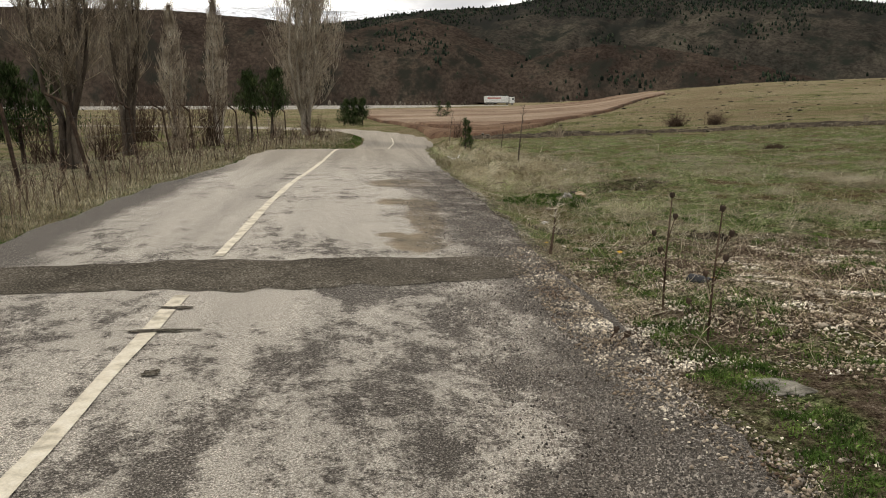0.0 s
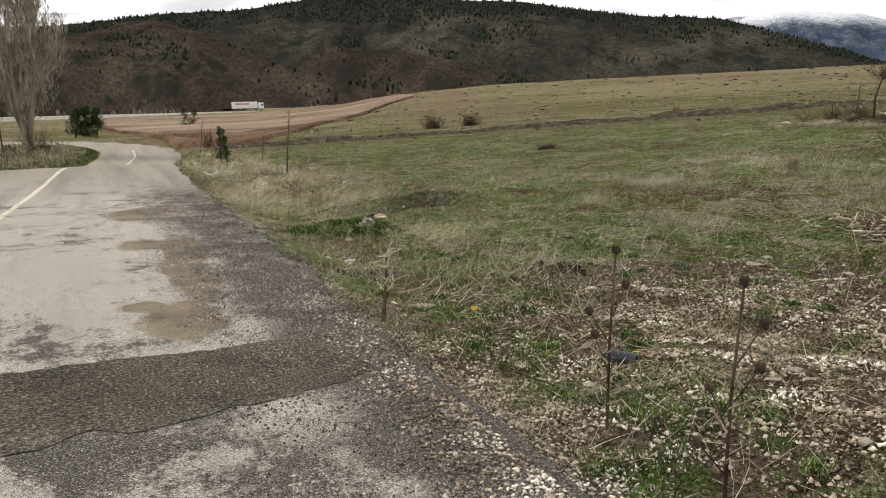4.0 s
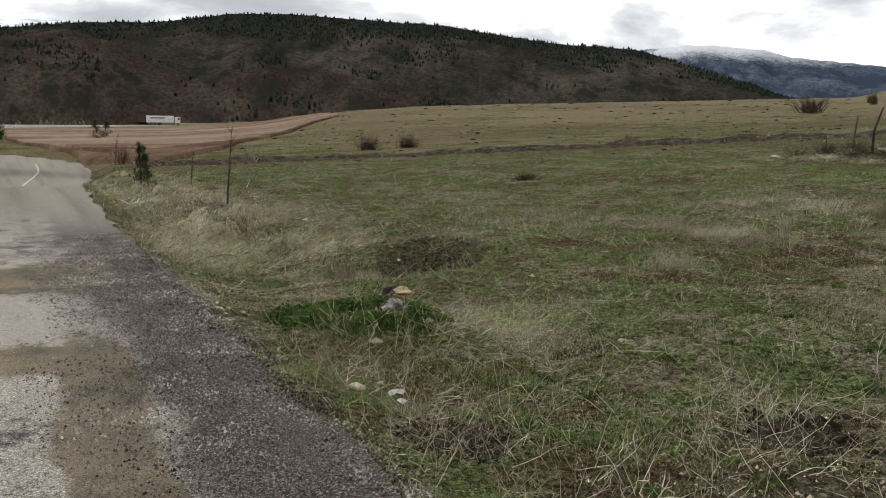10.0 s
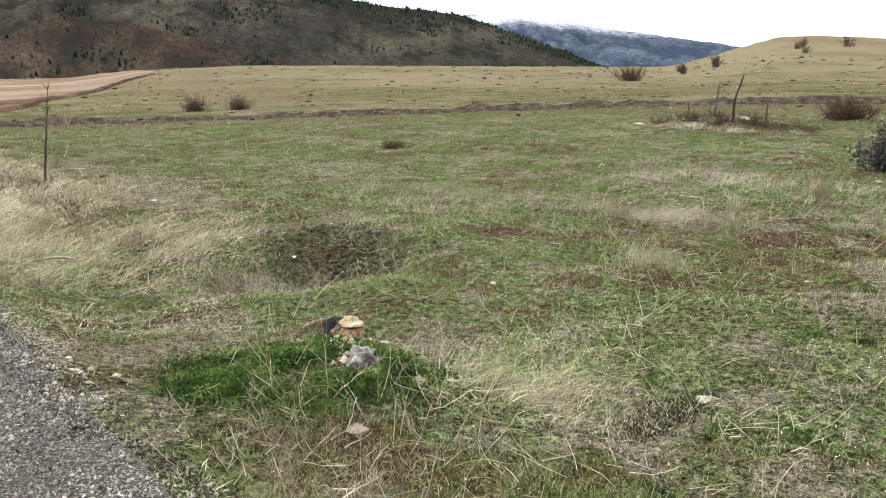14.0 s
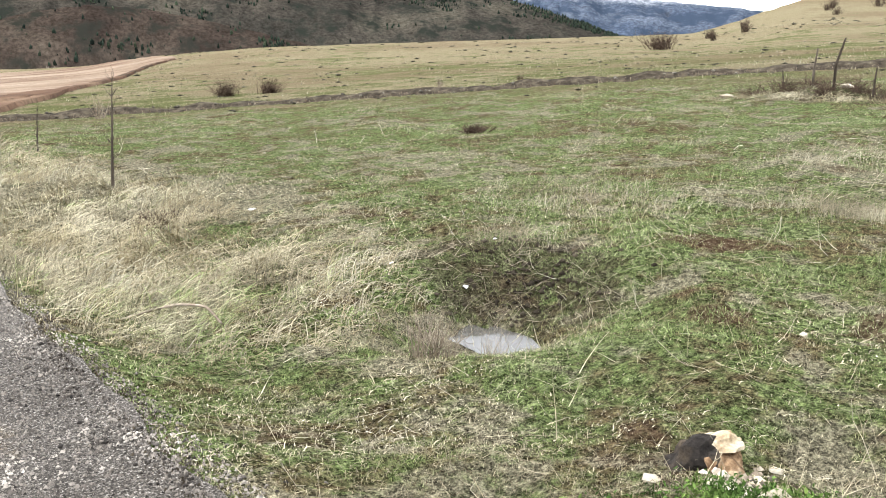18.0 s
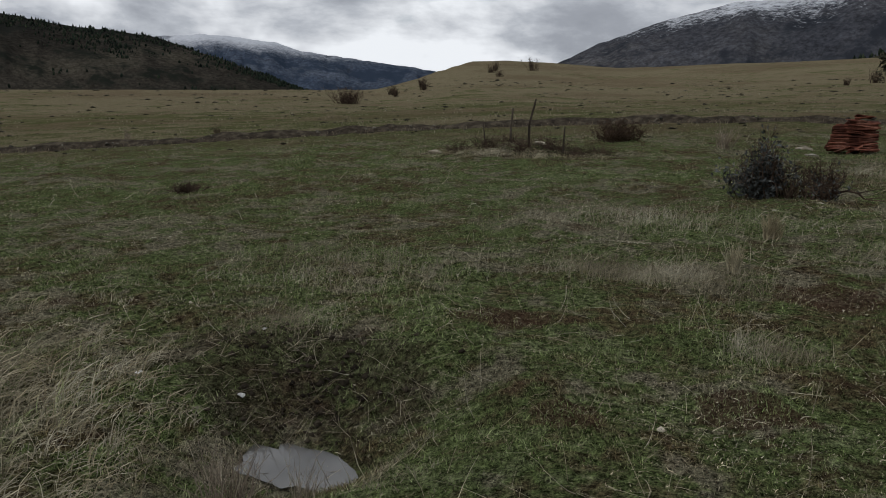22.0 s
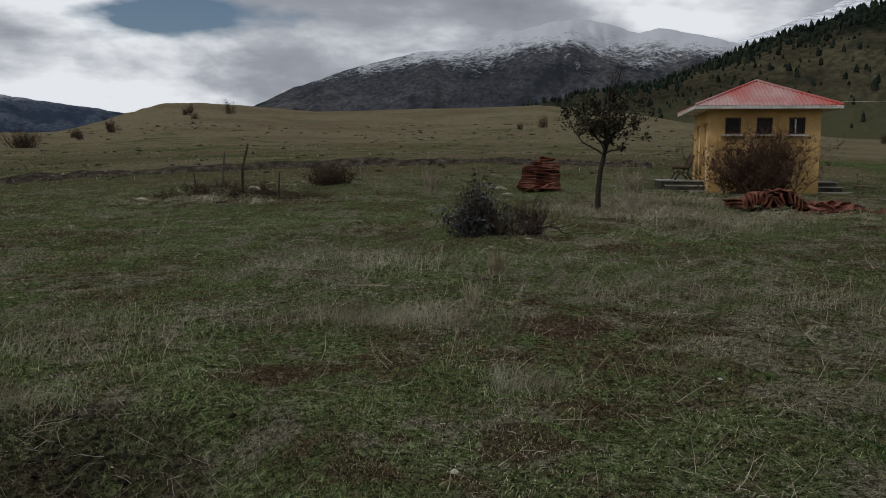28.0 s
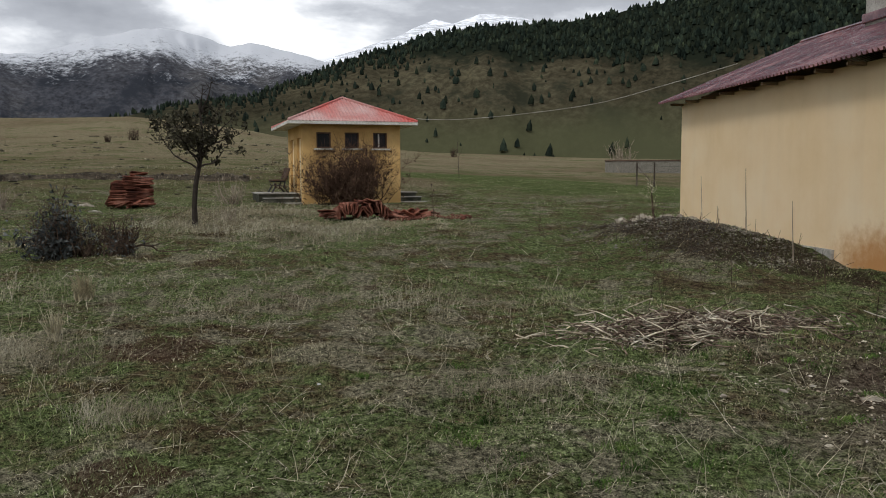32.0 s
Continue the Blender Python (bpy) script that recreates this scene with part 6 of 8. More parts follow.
def poplar(x, y, height, width, n_stem, label, dens=1.0, trunk_r=0.16, group="", bark="bark_pale", fine=0.011, clear=0.25, lean=0.0, twig="twig_pale"):
    """Upright stems and steep branches that fill a narrow oval crown."""
    z = gz(x, y)
    root = thing("poplar_tree", label, "tree", x, y, z - 0.05, group=group)
    stems, branches, twigs = [], [], []

    def reach(g):
        return 0.5 * width * max(math.sin(math.pi * min(max((g - clear * 0.5) / (1.04 - clear * 0.5), 0.0), 1.0) ** 0.85), 0.04)

    for s in range(n_stem):
        a_ = 6.283 * s / n_stem + rng.uniform(-0.5, 0.5)
        L, off = height * rng.uniform(0.78, 1.0), rng.uniform(0.15, 0.5)
        p, pts = np.array([0.16 * math.cos(a_), 0.16 * math.sin(a_), 0.0]), []
        for i in range(10):
            g = i / 9
            r = 0.16 + off * reach(g * L / height)
            pts.append(np.array([r * math.cos(a_) + rng.normal(0, 0.03) + lean * g ** 1.5, r * math.sin(a_) + rng.normal(0, 0.03), g * L]))
        for i in range(9):
            k0, k1 = (trunk_r * (1 - 0.88 * (i + e_) / 9) for e_ in (0, 1))
            stems.append((*pts[i], *pts[i + 1], k0, k1))
        for i in range(int(30 * dens)):
            f_ = clear * 0.7 + (1 - clear * 0.7) * rng.uniform() ** 0.9
            j = min(int(f_ * 9), 8)
            q = pts[j] + (pts[j + 1] - pts[j]) * (f_ * 9 - j)
            g = min(f_ + rng.uniform(0.10, 0.24), 1.03)
            h_, r = rng.uniform(0, 6.283), reach(g) * rng.uniform(0.45, 1.0) ** 0.6
            tip = np.array([r * math.cos(h_) + lean * g ** 1.5, r * math.sin(h_), g * height * rng.uniform(0.93, 1.02)])
            mid = q + (tip - q) * 0.5 + np.array([math.cos(h_), math.sin(h_), 0.0]) * 0.12 * np.linalg.norm(tip - q) * rng.uniform(0.2, 1.0)
            line = [q, (q + mid) / 2 + rng.normal(0, 0.03, 3), mid, (mid + tip) / 2 + rng.normal(0, 0.03, 3), tip]
            for k in range(4):
                branches.append((*line[k], *line[k + 1], 0.019 - 0.004 * k, 0.015 - 0.004 * k + 0.002))
            for _ in range(int(13 * dens)):
                k = rng.integers(0, 4)
                q2 = line[k] + (line[k + 1] - line[k]) * rng.uniform(0, 1)
                a2, t2, l2 = rng.uniform(0, 6.283), rng.uniform(0.95, 1.5), height * rng.uniform(0.03, 0.085)
                e_ = q2 + np.array([math.cos(a2) * math.cos(t2), math.sin(a2) * math.cos(t2), math.sin(t2)]) * l2
                twigs.append((*q2, *e_, fine, fine * 0.45))
    for name, lines, sides, mat in (("trunk", stems, 7, bark), ("branchwork", branches, 3, twig), ("twig_tangle", twigs, 3, twig)):
        V, F = rods(lines, sides)
        part(name, mesh_of(name, V, F, M[mat], name == "trunk"), None, root)
    return root


BARE = "leafless poplar with upright grey-brown branches beside the wire fence"
poplar(-8.5, 25.4, 7.4, 3.2, 7, BARE, 1.35, 0.10, "roadside poplars", "bark_dark", 0.008, 0.42, 0.0, "twig_fence")
poplar(-9.0, 33.6, 9.0, 2.4, 6, BARE, 1.35, 0.10, "roadside poplars", "bark_dark", 0.009, 0.36, 0.0, "twig_fence")
poplar(-10.6, 49.5, 7.5, 2.0, 4, "slim leafless young poplar with pale upright twigs", 1.0, 0.09, "roadside poplars", "bark_pale", 0.011, 0.30)
poplar(-7.9, 48.0, 7.8, 1.5, 4, "slim leafless young poplar with pale upright twigs", 1.0, 0.09, "roadside poplars", "bark_pale", 0.011, 0.25)
poplar(-3.9, 61.0, 13.2, 6.0, 9, "large many-stemmed leafless poplar at the bend of the road", 1.5, 0.15, "roadside poplars", "bark_pale", 0.013, 0.16, 0.5)


def bush(name, x, y, height, width, n, label, mat="twig_dark", leaf=None, leaves=0, category="bush", thick=0.012, sub=7, wild=0.22, ragged=0.55):
    z = gz(x, y)
    root = thing(name, label, category, x, y, z - 0.03)
    stems, twigs, tips = [], [], []
    for s in range(n):
        a_ = rng.uniform(0, 6.283)
        q = (rng.normal(0, width * 0.12), rng.normal(0, width * 0.12), 0)
        out = rng.uniform(0.1, 1.0)
        tilt = math.atan2(height * 0.85, width * 0.62 * out + 1e-3)
        pts = limbs(q, a_, tilt, math.hypot(height, width * 0.45 * out) * rng.uniform(ragged, 1.0), thick, 5, 0.1, wild, stems)
        for _ in range(sub):
            i = rng.integers(1, len(pts))
            b = limbs(pts[i], rng.uniform(0, 6.283), rng.uniform(0.2, 1.3), height * rng.uniform(0.1, 0.3), thick * 0.45, 3, 0.1, wild + 0.1, twigs)
            tips += b[1:]
    for nm, lines, sides in (("stem_tangle", stems, 4), ("twig_tangle", twigs, 3)):
        V, F = rods(lines, sides)
        part(nm, mesh_of(nm, V, F, M[mat]), None, root)
    if leaves:
        T = np.array(tips)[rng.integers(0, len(tips), leaves)] + rng.normal(0, 0.03 * height, (leaves, 3))
        T[:, 2] = np.maximum(T[:, 2] * rng.uniform(0.35, 1.0, leaves), 0.03)
        part("foliage", mesh_of("foliage", *leaf_cards(T, rng.uniform(0.02, 0.045, leaves) * (0.6 + 0.5 * height)), M[leaf]), None, root)
    return root


def pine(x, y, height, width, label, trunks=1, clear=0.25, needles=2600, group=""):
    z = gz(x, y)
    root = thing("pine_tree", label, "tree", x, y, z - 0.03, group=group)
    bl, tips = [], []
    for k in range(trunks):
        ox = (k - (trunks - 1) / 2) * width * 0.35
        tl = []
        pts = limbs((ox, 0.1 * k, 0), rng.uniform(0, 6.28), 1.5, height * rng.uniform(0.85, 1.0), 0.012 + 0.02 * height, 8, 0.0, 0.06, tl)
        part("trunk", mesh_of("trunk", *rods(tl, 6), M["bark_dark"]), None, root)
        H = pts[-1][2]
        for i in range(int(26 + 6 * height)):
            t = clear + (1 - clear) * rng.uniform(0, 1)
            j = min(int(t * 8), 7)
            q = pts[j] + (pts[j + 1] - pts[j]) * (t * 8 - j)
            L = width * 0.5 * (1.15 - t) / (1.15 - clear) * rng.uniform(0.6, 1.1)
            b = limbs(q, rng.uniform(0, 6.283), rng.uniform(-0.1, 0.5), L, 0.006 + 0.004 * height, 4, 0.5, 0.15, bl)
            tips += b[1:]
        tips += [pts[-1], pts[-2]]
    part("branchwork", mesh_of("branchwork", *rods(bl, 3), M["bark_dark"]), None, root)
    T = np.array(tips)[rng.integers(0, len(tips), needles)] + rng.normal(0, 0.035 * width + 0.01, (needles, 3))
    part("needle_mass", mesh_of("needle_mass", *blades(T, np.full(needles, 0.05 + 0.07 * width), np.full(needles, 0.006 + 0.012 * width), rng.uniform(0.3, 1.2, needles)), M["needle"]), None, root)
    return root


pine(-11.4, 29.4, 3.6, 2.6, "dark green young pine with several trunks behind the fence", 3, 0.2, 5200)
pine(-6.0, 52.0, 4.3, 3.2, "dark green pine with two bare trunks by the roadside", 2, 0.38, 5200)
pine(-0.6, 82.0, 2.7, 2.6, "dense dark green juniper behind the bend", 3, 0.02, 8000)
pine(11.9, 118.0, 2.6, 2.4, "small dark pine beside the harrowed field", 2, 0.05, 1500)
pine(3.7, 28.2, 1.22, 0.55, "slender pine sapling with two stems in dry grass", 2, 0.12, 1500)


def sapling(x, y, height, label, lean=0.0):
    root = thing("sapling", label, "tree", x, y, gz(x, y) - 0.02)
    st, tw = [], []
    pts = limbs((0, 0, 0), 0.5, 1.52 - lean, height, 0.028, 7, 0, 0.05, st)
    for i in range(2, 8):
        for _ in range(5 if i > 5 else 3):
            limbs(pts[i], rng.uniform(0, 6.28), rng.uniform(0.6, 1.3), height * rng.uniform(0.07, 0.2), 0.005, 3, 0.3, 0.25, tw)
    part("stem", tube([tuple(p) for p in pts], [0.021 * (1 - 0.11 * i) for i in range(len(pts))], 6), M["bark_dark"], root)
    part("twig_tangle", mesh_of("twig_tangle", *rods(tw, 3), M["bark_dark"]), None, root)


sapling(3.90, 20.2, 1.35, "thin leafless sapling standing alone in the meadow")
sapling(4.6, 26.8, 0.8, "thin bare sapling stick in dry grass")
sapling(4.2, 39.0, 1.5, "thin leafless sapling beside the road bend")
sapling(43.0, -3.5, 1.9, "thin bare sapling in the pasture")
bush("shrub", 6.1, 52.0, 1.15, 1.8, 34, "low reddish-brown leafless shrub at the road edge")
bush("shrub", 9.5, 39.0, 0.8, 0.9, 18, "low grey leafless shrub in the meadow", "twig")
bush("shrub", -8.6, 41.5, 3.0, 2.2, 50, "tall reddish-brown leafless shrub among the poplars", thick=0.02)
bush("shrub", -7.6, 43.8, 3.2, 2.2, 50, "tall reddish-brown leafless shrub among the poplars", thick=0.02)
bush("shrub", -10.0, 37.0, 2.4, 2.4, 40, "tangled brown leafless shrub behind the fence", thick=0.018)
bush("shrub", -13.0, 52.0, 3.4, 4.0, 55, "rusty brown leafless thicket beyond the fence", thick=0.03)
for bx_, by_, bh, bw in ((-9.6, 21.0, 1.3, 2.0), (-8.8, 30.0, 1.6, 1.8), (-8.2, 38.5, 1.9, 2.0), (-10.5, 29.0, 1.7, 2.4), (-7.4, 52.5, 2.0, 2.2), (-12.5, 40.0, 2.2, 3.0), (-5.6, 58.0, 1.8, 2.0)):
    bush("shrub", bx_, by_, bh, bw, 40, "rusty brown leafless undergrowth behind the fence", "twig_dark" if bh < 1.8 else "twig", thick=0.012 + by_ * 0.0002, sub=5)["group"] = "fence undergrowth"
bush("shrub", -3.2, 59.0, 1.6, 2.6, 40, "brown undergrowth at the foot of the poplar", thick=0.015)
bush("shrub", 22.3, 57.0, 1.1, 2.0, 110, "dark bare thorn bush in the meadow", thick=0.016, wild=0.4, ragged=0.3)
bush("shrub", 24.9, 56.4, 1.0, 2.2, 110, "dark bare thorn bush in the meadow", thick=0.016, wild=0.4, ragged=0.3)
bush("shrub", 28.8, 38.4, 0.55, 0.8, 22, "small brown thorn bush beyond the bank")
bush("shrub", 27.5, 43.0, 0.6, 0.8, 16, "small grey thorn bush beyond the bank", "twig")
bush("shrub", 93.4, 78.3, 2.3, 5.0, 110, "dark leafless thorn thicket on the open pasture", thick=0.04)
bush("shrub", 25.3, 18.6, 0.72, 1.75, 130, "dense dark rounded thorn bush", "twig_dark", "leaf_brown", 2600)
bush("shrub", 13.75, 12.7, 1.0, 1.0, 48, "grey-leaved evergreen bush beside dead branches", "twig_dark", "leaf_grey", 2600, sub=9, wild=0.32, ragged=0.3)
bush("shrub", 13.60, 12.3, 0.55, 0.9, 50, "low dark tangle of dead twigs between two bushes", "twig_dark", sub=9, thick=0.008, wild=0.45, ragged=0.3)
bush("shrub", 13.45, 11.85, 0.62, 0.8, 70, "dark twiggy leafless bush with purple-grey stems", "twig_dark", "leaf_grey", 260, sub=10, thick=0.009, wild=0.35, ragged=0.35)
bush("shrub", 24.45, 6.25, 1.75, 3.3, 190, "large tangled brown leafless bush growing against the hut", "twig_rust", "leaf_brown", 1200, thick=0.011, sub=34, wild=0.34, ragged=0.5)
bush("shrub", 25.2, 9.5, 0.8, 1.2, 30, "pale dry bush by the hut platform", "twig")
bush("shrub", 23.5, 15.2, 0.7, 0.8, 24, "pale dry bush in the meadow", "twig")
bush("tussock", 10.1, 12.0, 0.30, 0.26, 80, "upright tuft of brown dry grass", "grass_straw", sub=3, thick=0.006)
bush("tussock", 8.4, 12.05, 0.32, 0.18, 44, "upright tuft of brown dry grass", "grass_straw", sub=3, thick=0.005)
bush("tussock", 11.4, 21.9, 0.22, 0.75, 130, "low dark cushion of heather-like scrub", "twig_dark", sub=5, thick=0.012)
for x_, y_ in ((3.70, 13.02), (3.72, 13.55), (3.62, 13.3)):
    bush("tussock", x_, y_, 0.24, 0.26, 40, "reddish dry rush clump beside the puddle", "twig", sub=1, thick=0.0022)["group"] = "rush clumps"
bush("tussock", 3.35, 13.15, 0.34, 0.42, 70, "reddish dry rush clump beside the puddle", "twig", sub=1, thick=0.003)
bush("tussock", 18.2, 10.0, 0.55, 0.8, 40, "pale dry weeds below the little tree", "twig", sub=3, thick=0.005)
bush("tussock", 3.5, 17.6, 0.25, 0.8, 80, "dark withered clump in the ditch", "twig_dark", sub=4, thick=0.004)


def leafy_tree():
    x, y = 17.66, 10.71
    root = thing("small_tree", "small tree with sparse dark leaves and a bare trunk", "tree", x, y, gz(x, y) - 0.03)
    br, tw, tips = [], [], []
    trunk = [(0, 0.02, -0.02), (0.01, 0, 0.12), (0.02, 0.0, 0.45), (0.03, -0.03, 0.85), (0.03, -0.10, 1.2), (0.02, -0.17, 1.5), (0.0, -0.18, 1.95), (0.02, -0.14, 2.45)]
    for k in range(19):
        f_ = rng.uniform(0, 1) if k else 0.0
        at_ = 3.8 + f_ * 2.8
        j = int(at_)
        p = np.array(trunk[j]) + (np.array(trunk[j + 1]) - np.array(trunk[j])) * (at_ - j)
        b = limbs(p, 2.4 * k + rng.uniform(-0.3, 0.3), rng.uniform(0.2, 0.85) + 0.3 * f_, rng.uniform(0.85, 1.35) * (1.1 - 0.5 * f_), 0.021, 7, 0.1, 0.24, br)
        for _ in range(9):
            q = b[rng.integers(2, len(b))]
            t = limbs(q, rng.uniform(0, 6.28), rng.uniform(-0.3, 1.0), rng.uniform(0.15, 0.42), 0.007, 3, 0.1, 0.3, tw)
            tips += t[1:]
    part("trunk", tube(trunk, [0.085, 0.058, 0.05, 0.047, 0.045, 0.036, 0.025, 0.012], 8), M["bark_black"], root, "", None, True)
    for nm, lines, s in (("branchwork", br, 5), ("twig_tangle", tw, 3)):
        part(nm, mesh_of(nm, *rods(lines, s), M["bark_black"]), None, root)
    T = np.array(tips)
    T = T[T[:, 2] < 2.4]
    heavy = T[rng.integers(0, len(T), 70)]
    T = np.concatenate([T[rng.integers(0, len(T), 900)], heavy[rng.integers(0, 70, 1600)] + rng.normal(0, 0.055, (1600, 3))])
    part("foliage", mesh_of("foliage", *leaf_cards(T + rng.normal(0, 0.02, T.shape), rng.uniform(0.028, 0.055, len(T))), M["leaf_dark"]), None, root)


rng = np.random.default_rng(12)
leafy_tree()


def hill_trees():
    """Pines and scrub on the slopes, denser where the woods are."""
    clump = []
    for s in range(5):
        V, F = [], []
        lean = rng.normal(0, 0.05, 2)
        for z_, rad in ((0.10, 0.27), (0.52, 0.22)):
            for k in range(5):
                t, q = 1.2566 * k + rng.uniform(-0.3, 0.3), rad * rng.uniform(0.7, 1.3)
                V.append((q * math.cos(t), q * math.sin(t), z_ + rng.uniform(-0.06, 0.08)))
        V.append((lean[0], lean[1], 1.0))
        for k in range(5):
            n_ = (k + 1) % 5
            F += [(k, n_, 5 + n_), (k, 5 + n_, 5 + k), (5 + k, 5 + n_, 10)]
        clump.append((np.array(V), np.array(F)))

    def wood(grid, n, density, size, name, label, mat="far_wood"):
        a_, b_, _ = grid.shape
        i, j = rng.uniform(0, a_ - 1.01, n), rng.uniform(0, b_ - 1.01, n)
        k = density(i / a_, j / b_) > rng.uniform(0, 1, n)
        i, j = i[k], j[k]
        i0, j0 = i.astype(int), j.astype(int)
        fi, fj = (i - i0)[:, None], (j - j0)[:, None]
        P = (grid[i0, j0] * (1 - fi) + grid[i0 + 1, j0] * fi) * (1 - fj) + (grid[i0, j0 + 1] * (1 - fi) + grid[i0 + 1, j0 + 1] * fi) * fj
        vs, fs, at_ = [], [], 0
        which = rng.integers(0, 5, len(P))
        for c in range(5):
            q = P[which == c]
            V, F = clump[c]
            h = size * rng.uniform(0.35, 1.25, len(q)) ** 1.3
            t = rng.uniform(0, 6.283, len(q))
            co, si = np.cos(t)[:, None], np.sin(t)[:, None]
            W = np.stack([V[None, :, 0] * co - V[None, :, 1] * si, V[None, :, 0] * si + V[None, :, 1] * co, np.repeat(V[None, :, 2], len(q), 0)], -1)
            W = W * np.stack([h * rng.uniform(0.8, 1.3, len(q)), h * rng.uniform(0.8, 1.3, len(q)), h], -1)[:, None] + q[:, None]
            vs.append(W.reshape(-1, 3))
            fs.append((F[None] + (np.arange(len(q)) * len(V))[:, None, None]).reshape(-1, 3) + at_)
            at_ += len(vs[-1])
        tagged(new(name, mesh_of(name, np.concatenate(vs), np.concatenate(fs), M[mat], False)), label, "trees", kind="stuff")

    def patch(i, j, seed, s):
        return 0.5 + 0.5 * fractal(i * s * 3, j * s, seed, 4)

    wood(GRID_A, 24000, lambda i, j: np.clip(0.012 + 0.95 * smooth(j + 0.35 * patch(i, j, 5, 7), 0.84, 1.02) + 0.6 * smooth(patch(i, j, 8, 5), 0.72, 0.86), 0, 1) * (j > 0.05), 3.4, "hillside_pines", "dark pines and scrub scattered over the long hill")
    q = np.stack([np.stack([CX + d_ * np.sin(np.radians(np.linspace(-34, 27, 90))), CY + d_ * np.cos(np.radians(np.linspace(-34, 27, 90))), np.full(90, -3.0)], -1) for d_ in (372, 420)], 1)
    q = np.repeat(q, 2, 1)
    wood(q, 1500, lambda i, j: 0.04 + 0.9 * (patch(i, j, 28, 6) > 0.85), 2.3, "valley_poplars", "pale leafless thickets along the valley floor", "pale_scrub")
    wood(GRID_G, 3000, lambda i, j: np.clip(0.02 + 0.7 * smooth(patch(i, j, 61, 4), 0.68, 0.82), 0, 1), 3.2, "shoulder_scrub", "clumps of dark pines and scrub on the brown shoulder")
    wood(GRID_H, 2600, lambda i, j: np.clip(0.025 + 0.7 * smooth(patch(i, j, 63, 4), 0.68, 0.82), 0, 1), 3.0, "knoll_scrub", "clumps of dark pines and scrub on the low knoll")
    wood(GRID_B, 1500, lambda i, j: 0.05 + 0.6 * (patch(i, j, 18, 6) > 0.85), 3.0, "spur_scrub", "sparse dark scrub on the bare spur", "leaf_dark")
    wood(GRID_F, 22000, lambda i, j: np.clip(0.02 + 0.07 * smooth(j, 0.1, 0.6) + 1.0 * smooth(j + 1.25 * (i - 0.34) + 0.2 * patch(i, j, 4, 6), 0.62, 0.78), 0, 1) * (i > 0.02), 3.5, "slope_pines", "pines thickening into dense forest up the slope")


hill_trees()



def dotted_bushes():
    for x, y, h in ((139.7, 94.4, 2.6), (131.0, 96.0, 1.8), (120.0, 88.0, 1.6), (166.0, 18.2, 2.4), (158, 22, 1.2), (205, 100, 4.0), (198, 108, 2.5), (190, 105, 2.0), (176, 96, 1.8), (150, 101, 1.5), (196, -55, 2.4)):
        r = bush("shrub", x, y, h, h * 1.3, 26, "dark round bush dotted on the pasture hill", "twig_dark", "leaf_dark", 420, thick=0.05)
        r["group"] = "pasture bushes"


dotted_bushes()


# ---------------------------------------------------------------- roadside fence
def fence_post():
    root = thing("fence_post", "leaning rusty iron fence post with an angled top", "fence post", group="roadside fence posts")
    part("post", tube([(0, 0, -0.2), (0, 0, 0.8), (0.01, 0, 1.75)], [0.045, 0.043, 0.04], 6), M["rust_post"], root)
    part("angled_arm", tube([(0.01, 0, 1.70), (-0.17, 0, 1.88), (-0.36, 0, 2.02)], [0.042, 0.038, 0.034], 6), M["rust_post"], root)
    return root


def build_fence():
    first = fence_post()
    spots = ((-6.4, 16.3, -9), (-5.6, 17.9, -14), (-6.8, 26.3, -6), (-7.3, 33.0, -8), (-7.2, 37.0, -4), (-6.2, 43.5, -3), (-5.9, 49.5, -4), (-5.5, 54.5, -3), (-5.0, 57.5, -2), (-7.4, 8.0, -5))
    for k, (x, y, lean) in enumerate(spots):
        m = pose(x, y, gz(x, y), 0, lean, -8)
        if k:
            copy_thing(first, m)
        else:
            first.matrix_basis = m
    wires = thing("fence_wire", "thin rusty wires strung between the fence posts", "wire")
    order = sorted(spots, key=lambda s: s[1])
    for h in (0.5, 1.0, 1.45):
        pts = []
        for x, y, lean in order:
            pts.append((x + math.sin(radians(lean)) * h, y, gz(x, y) + h * math.cos(radians(lean))))
        part("strand", tube(pts, 0.004, 4), M["dark_iron"], wires)


build_fence()


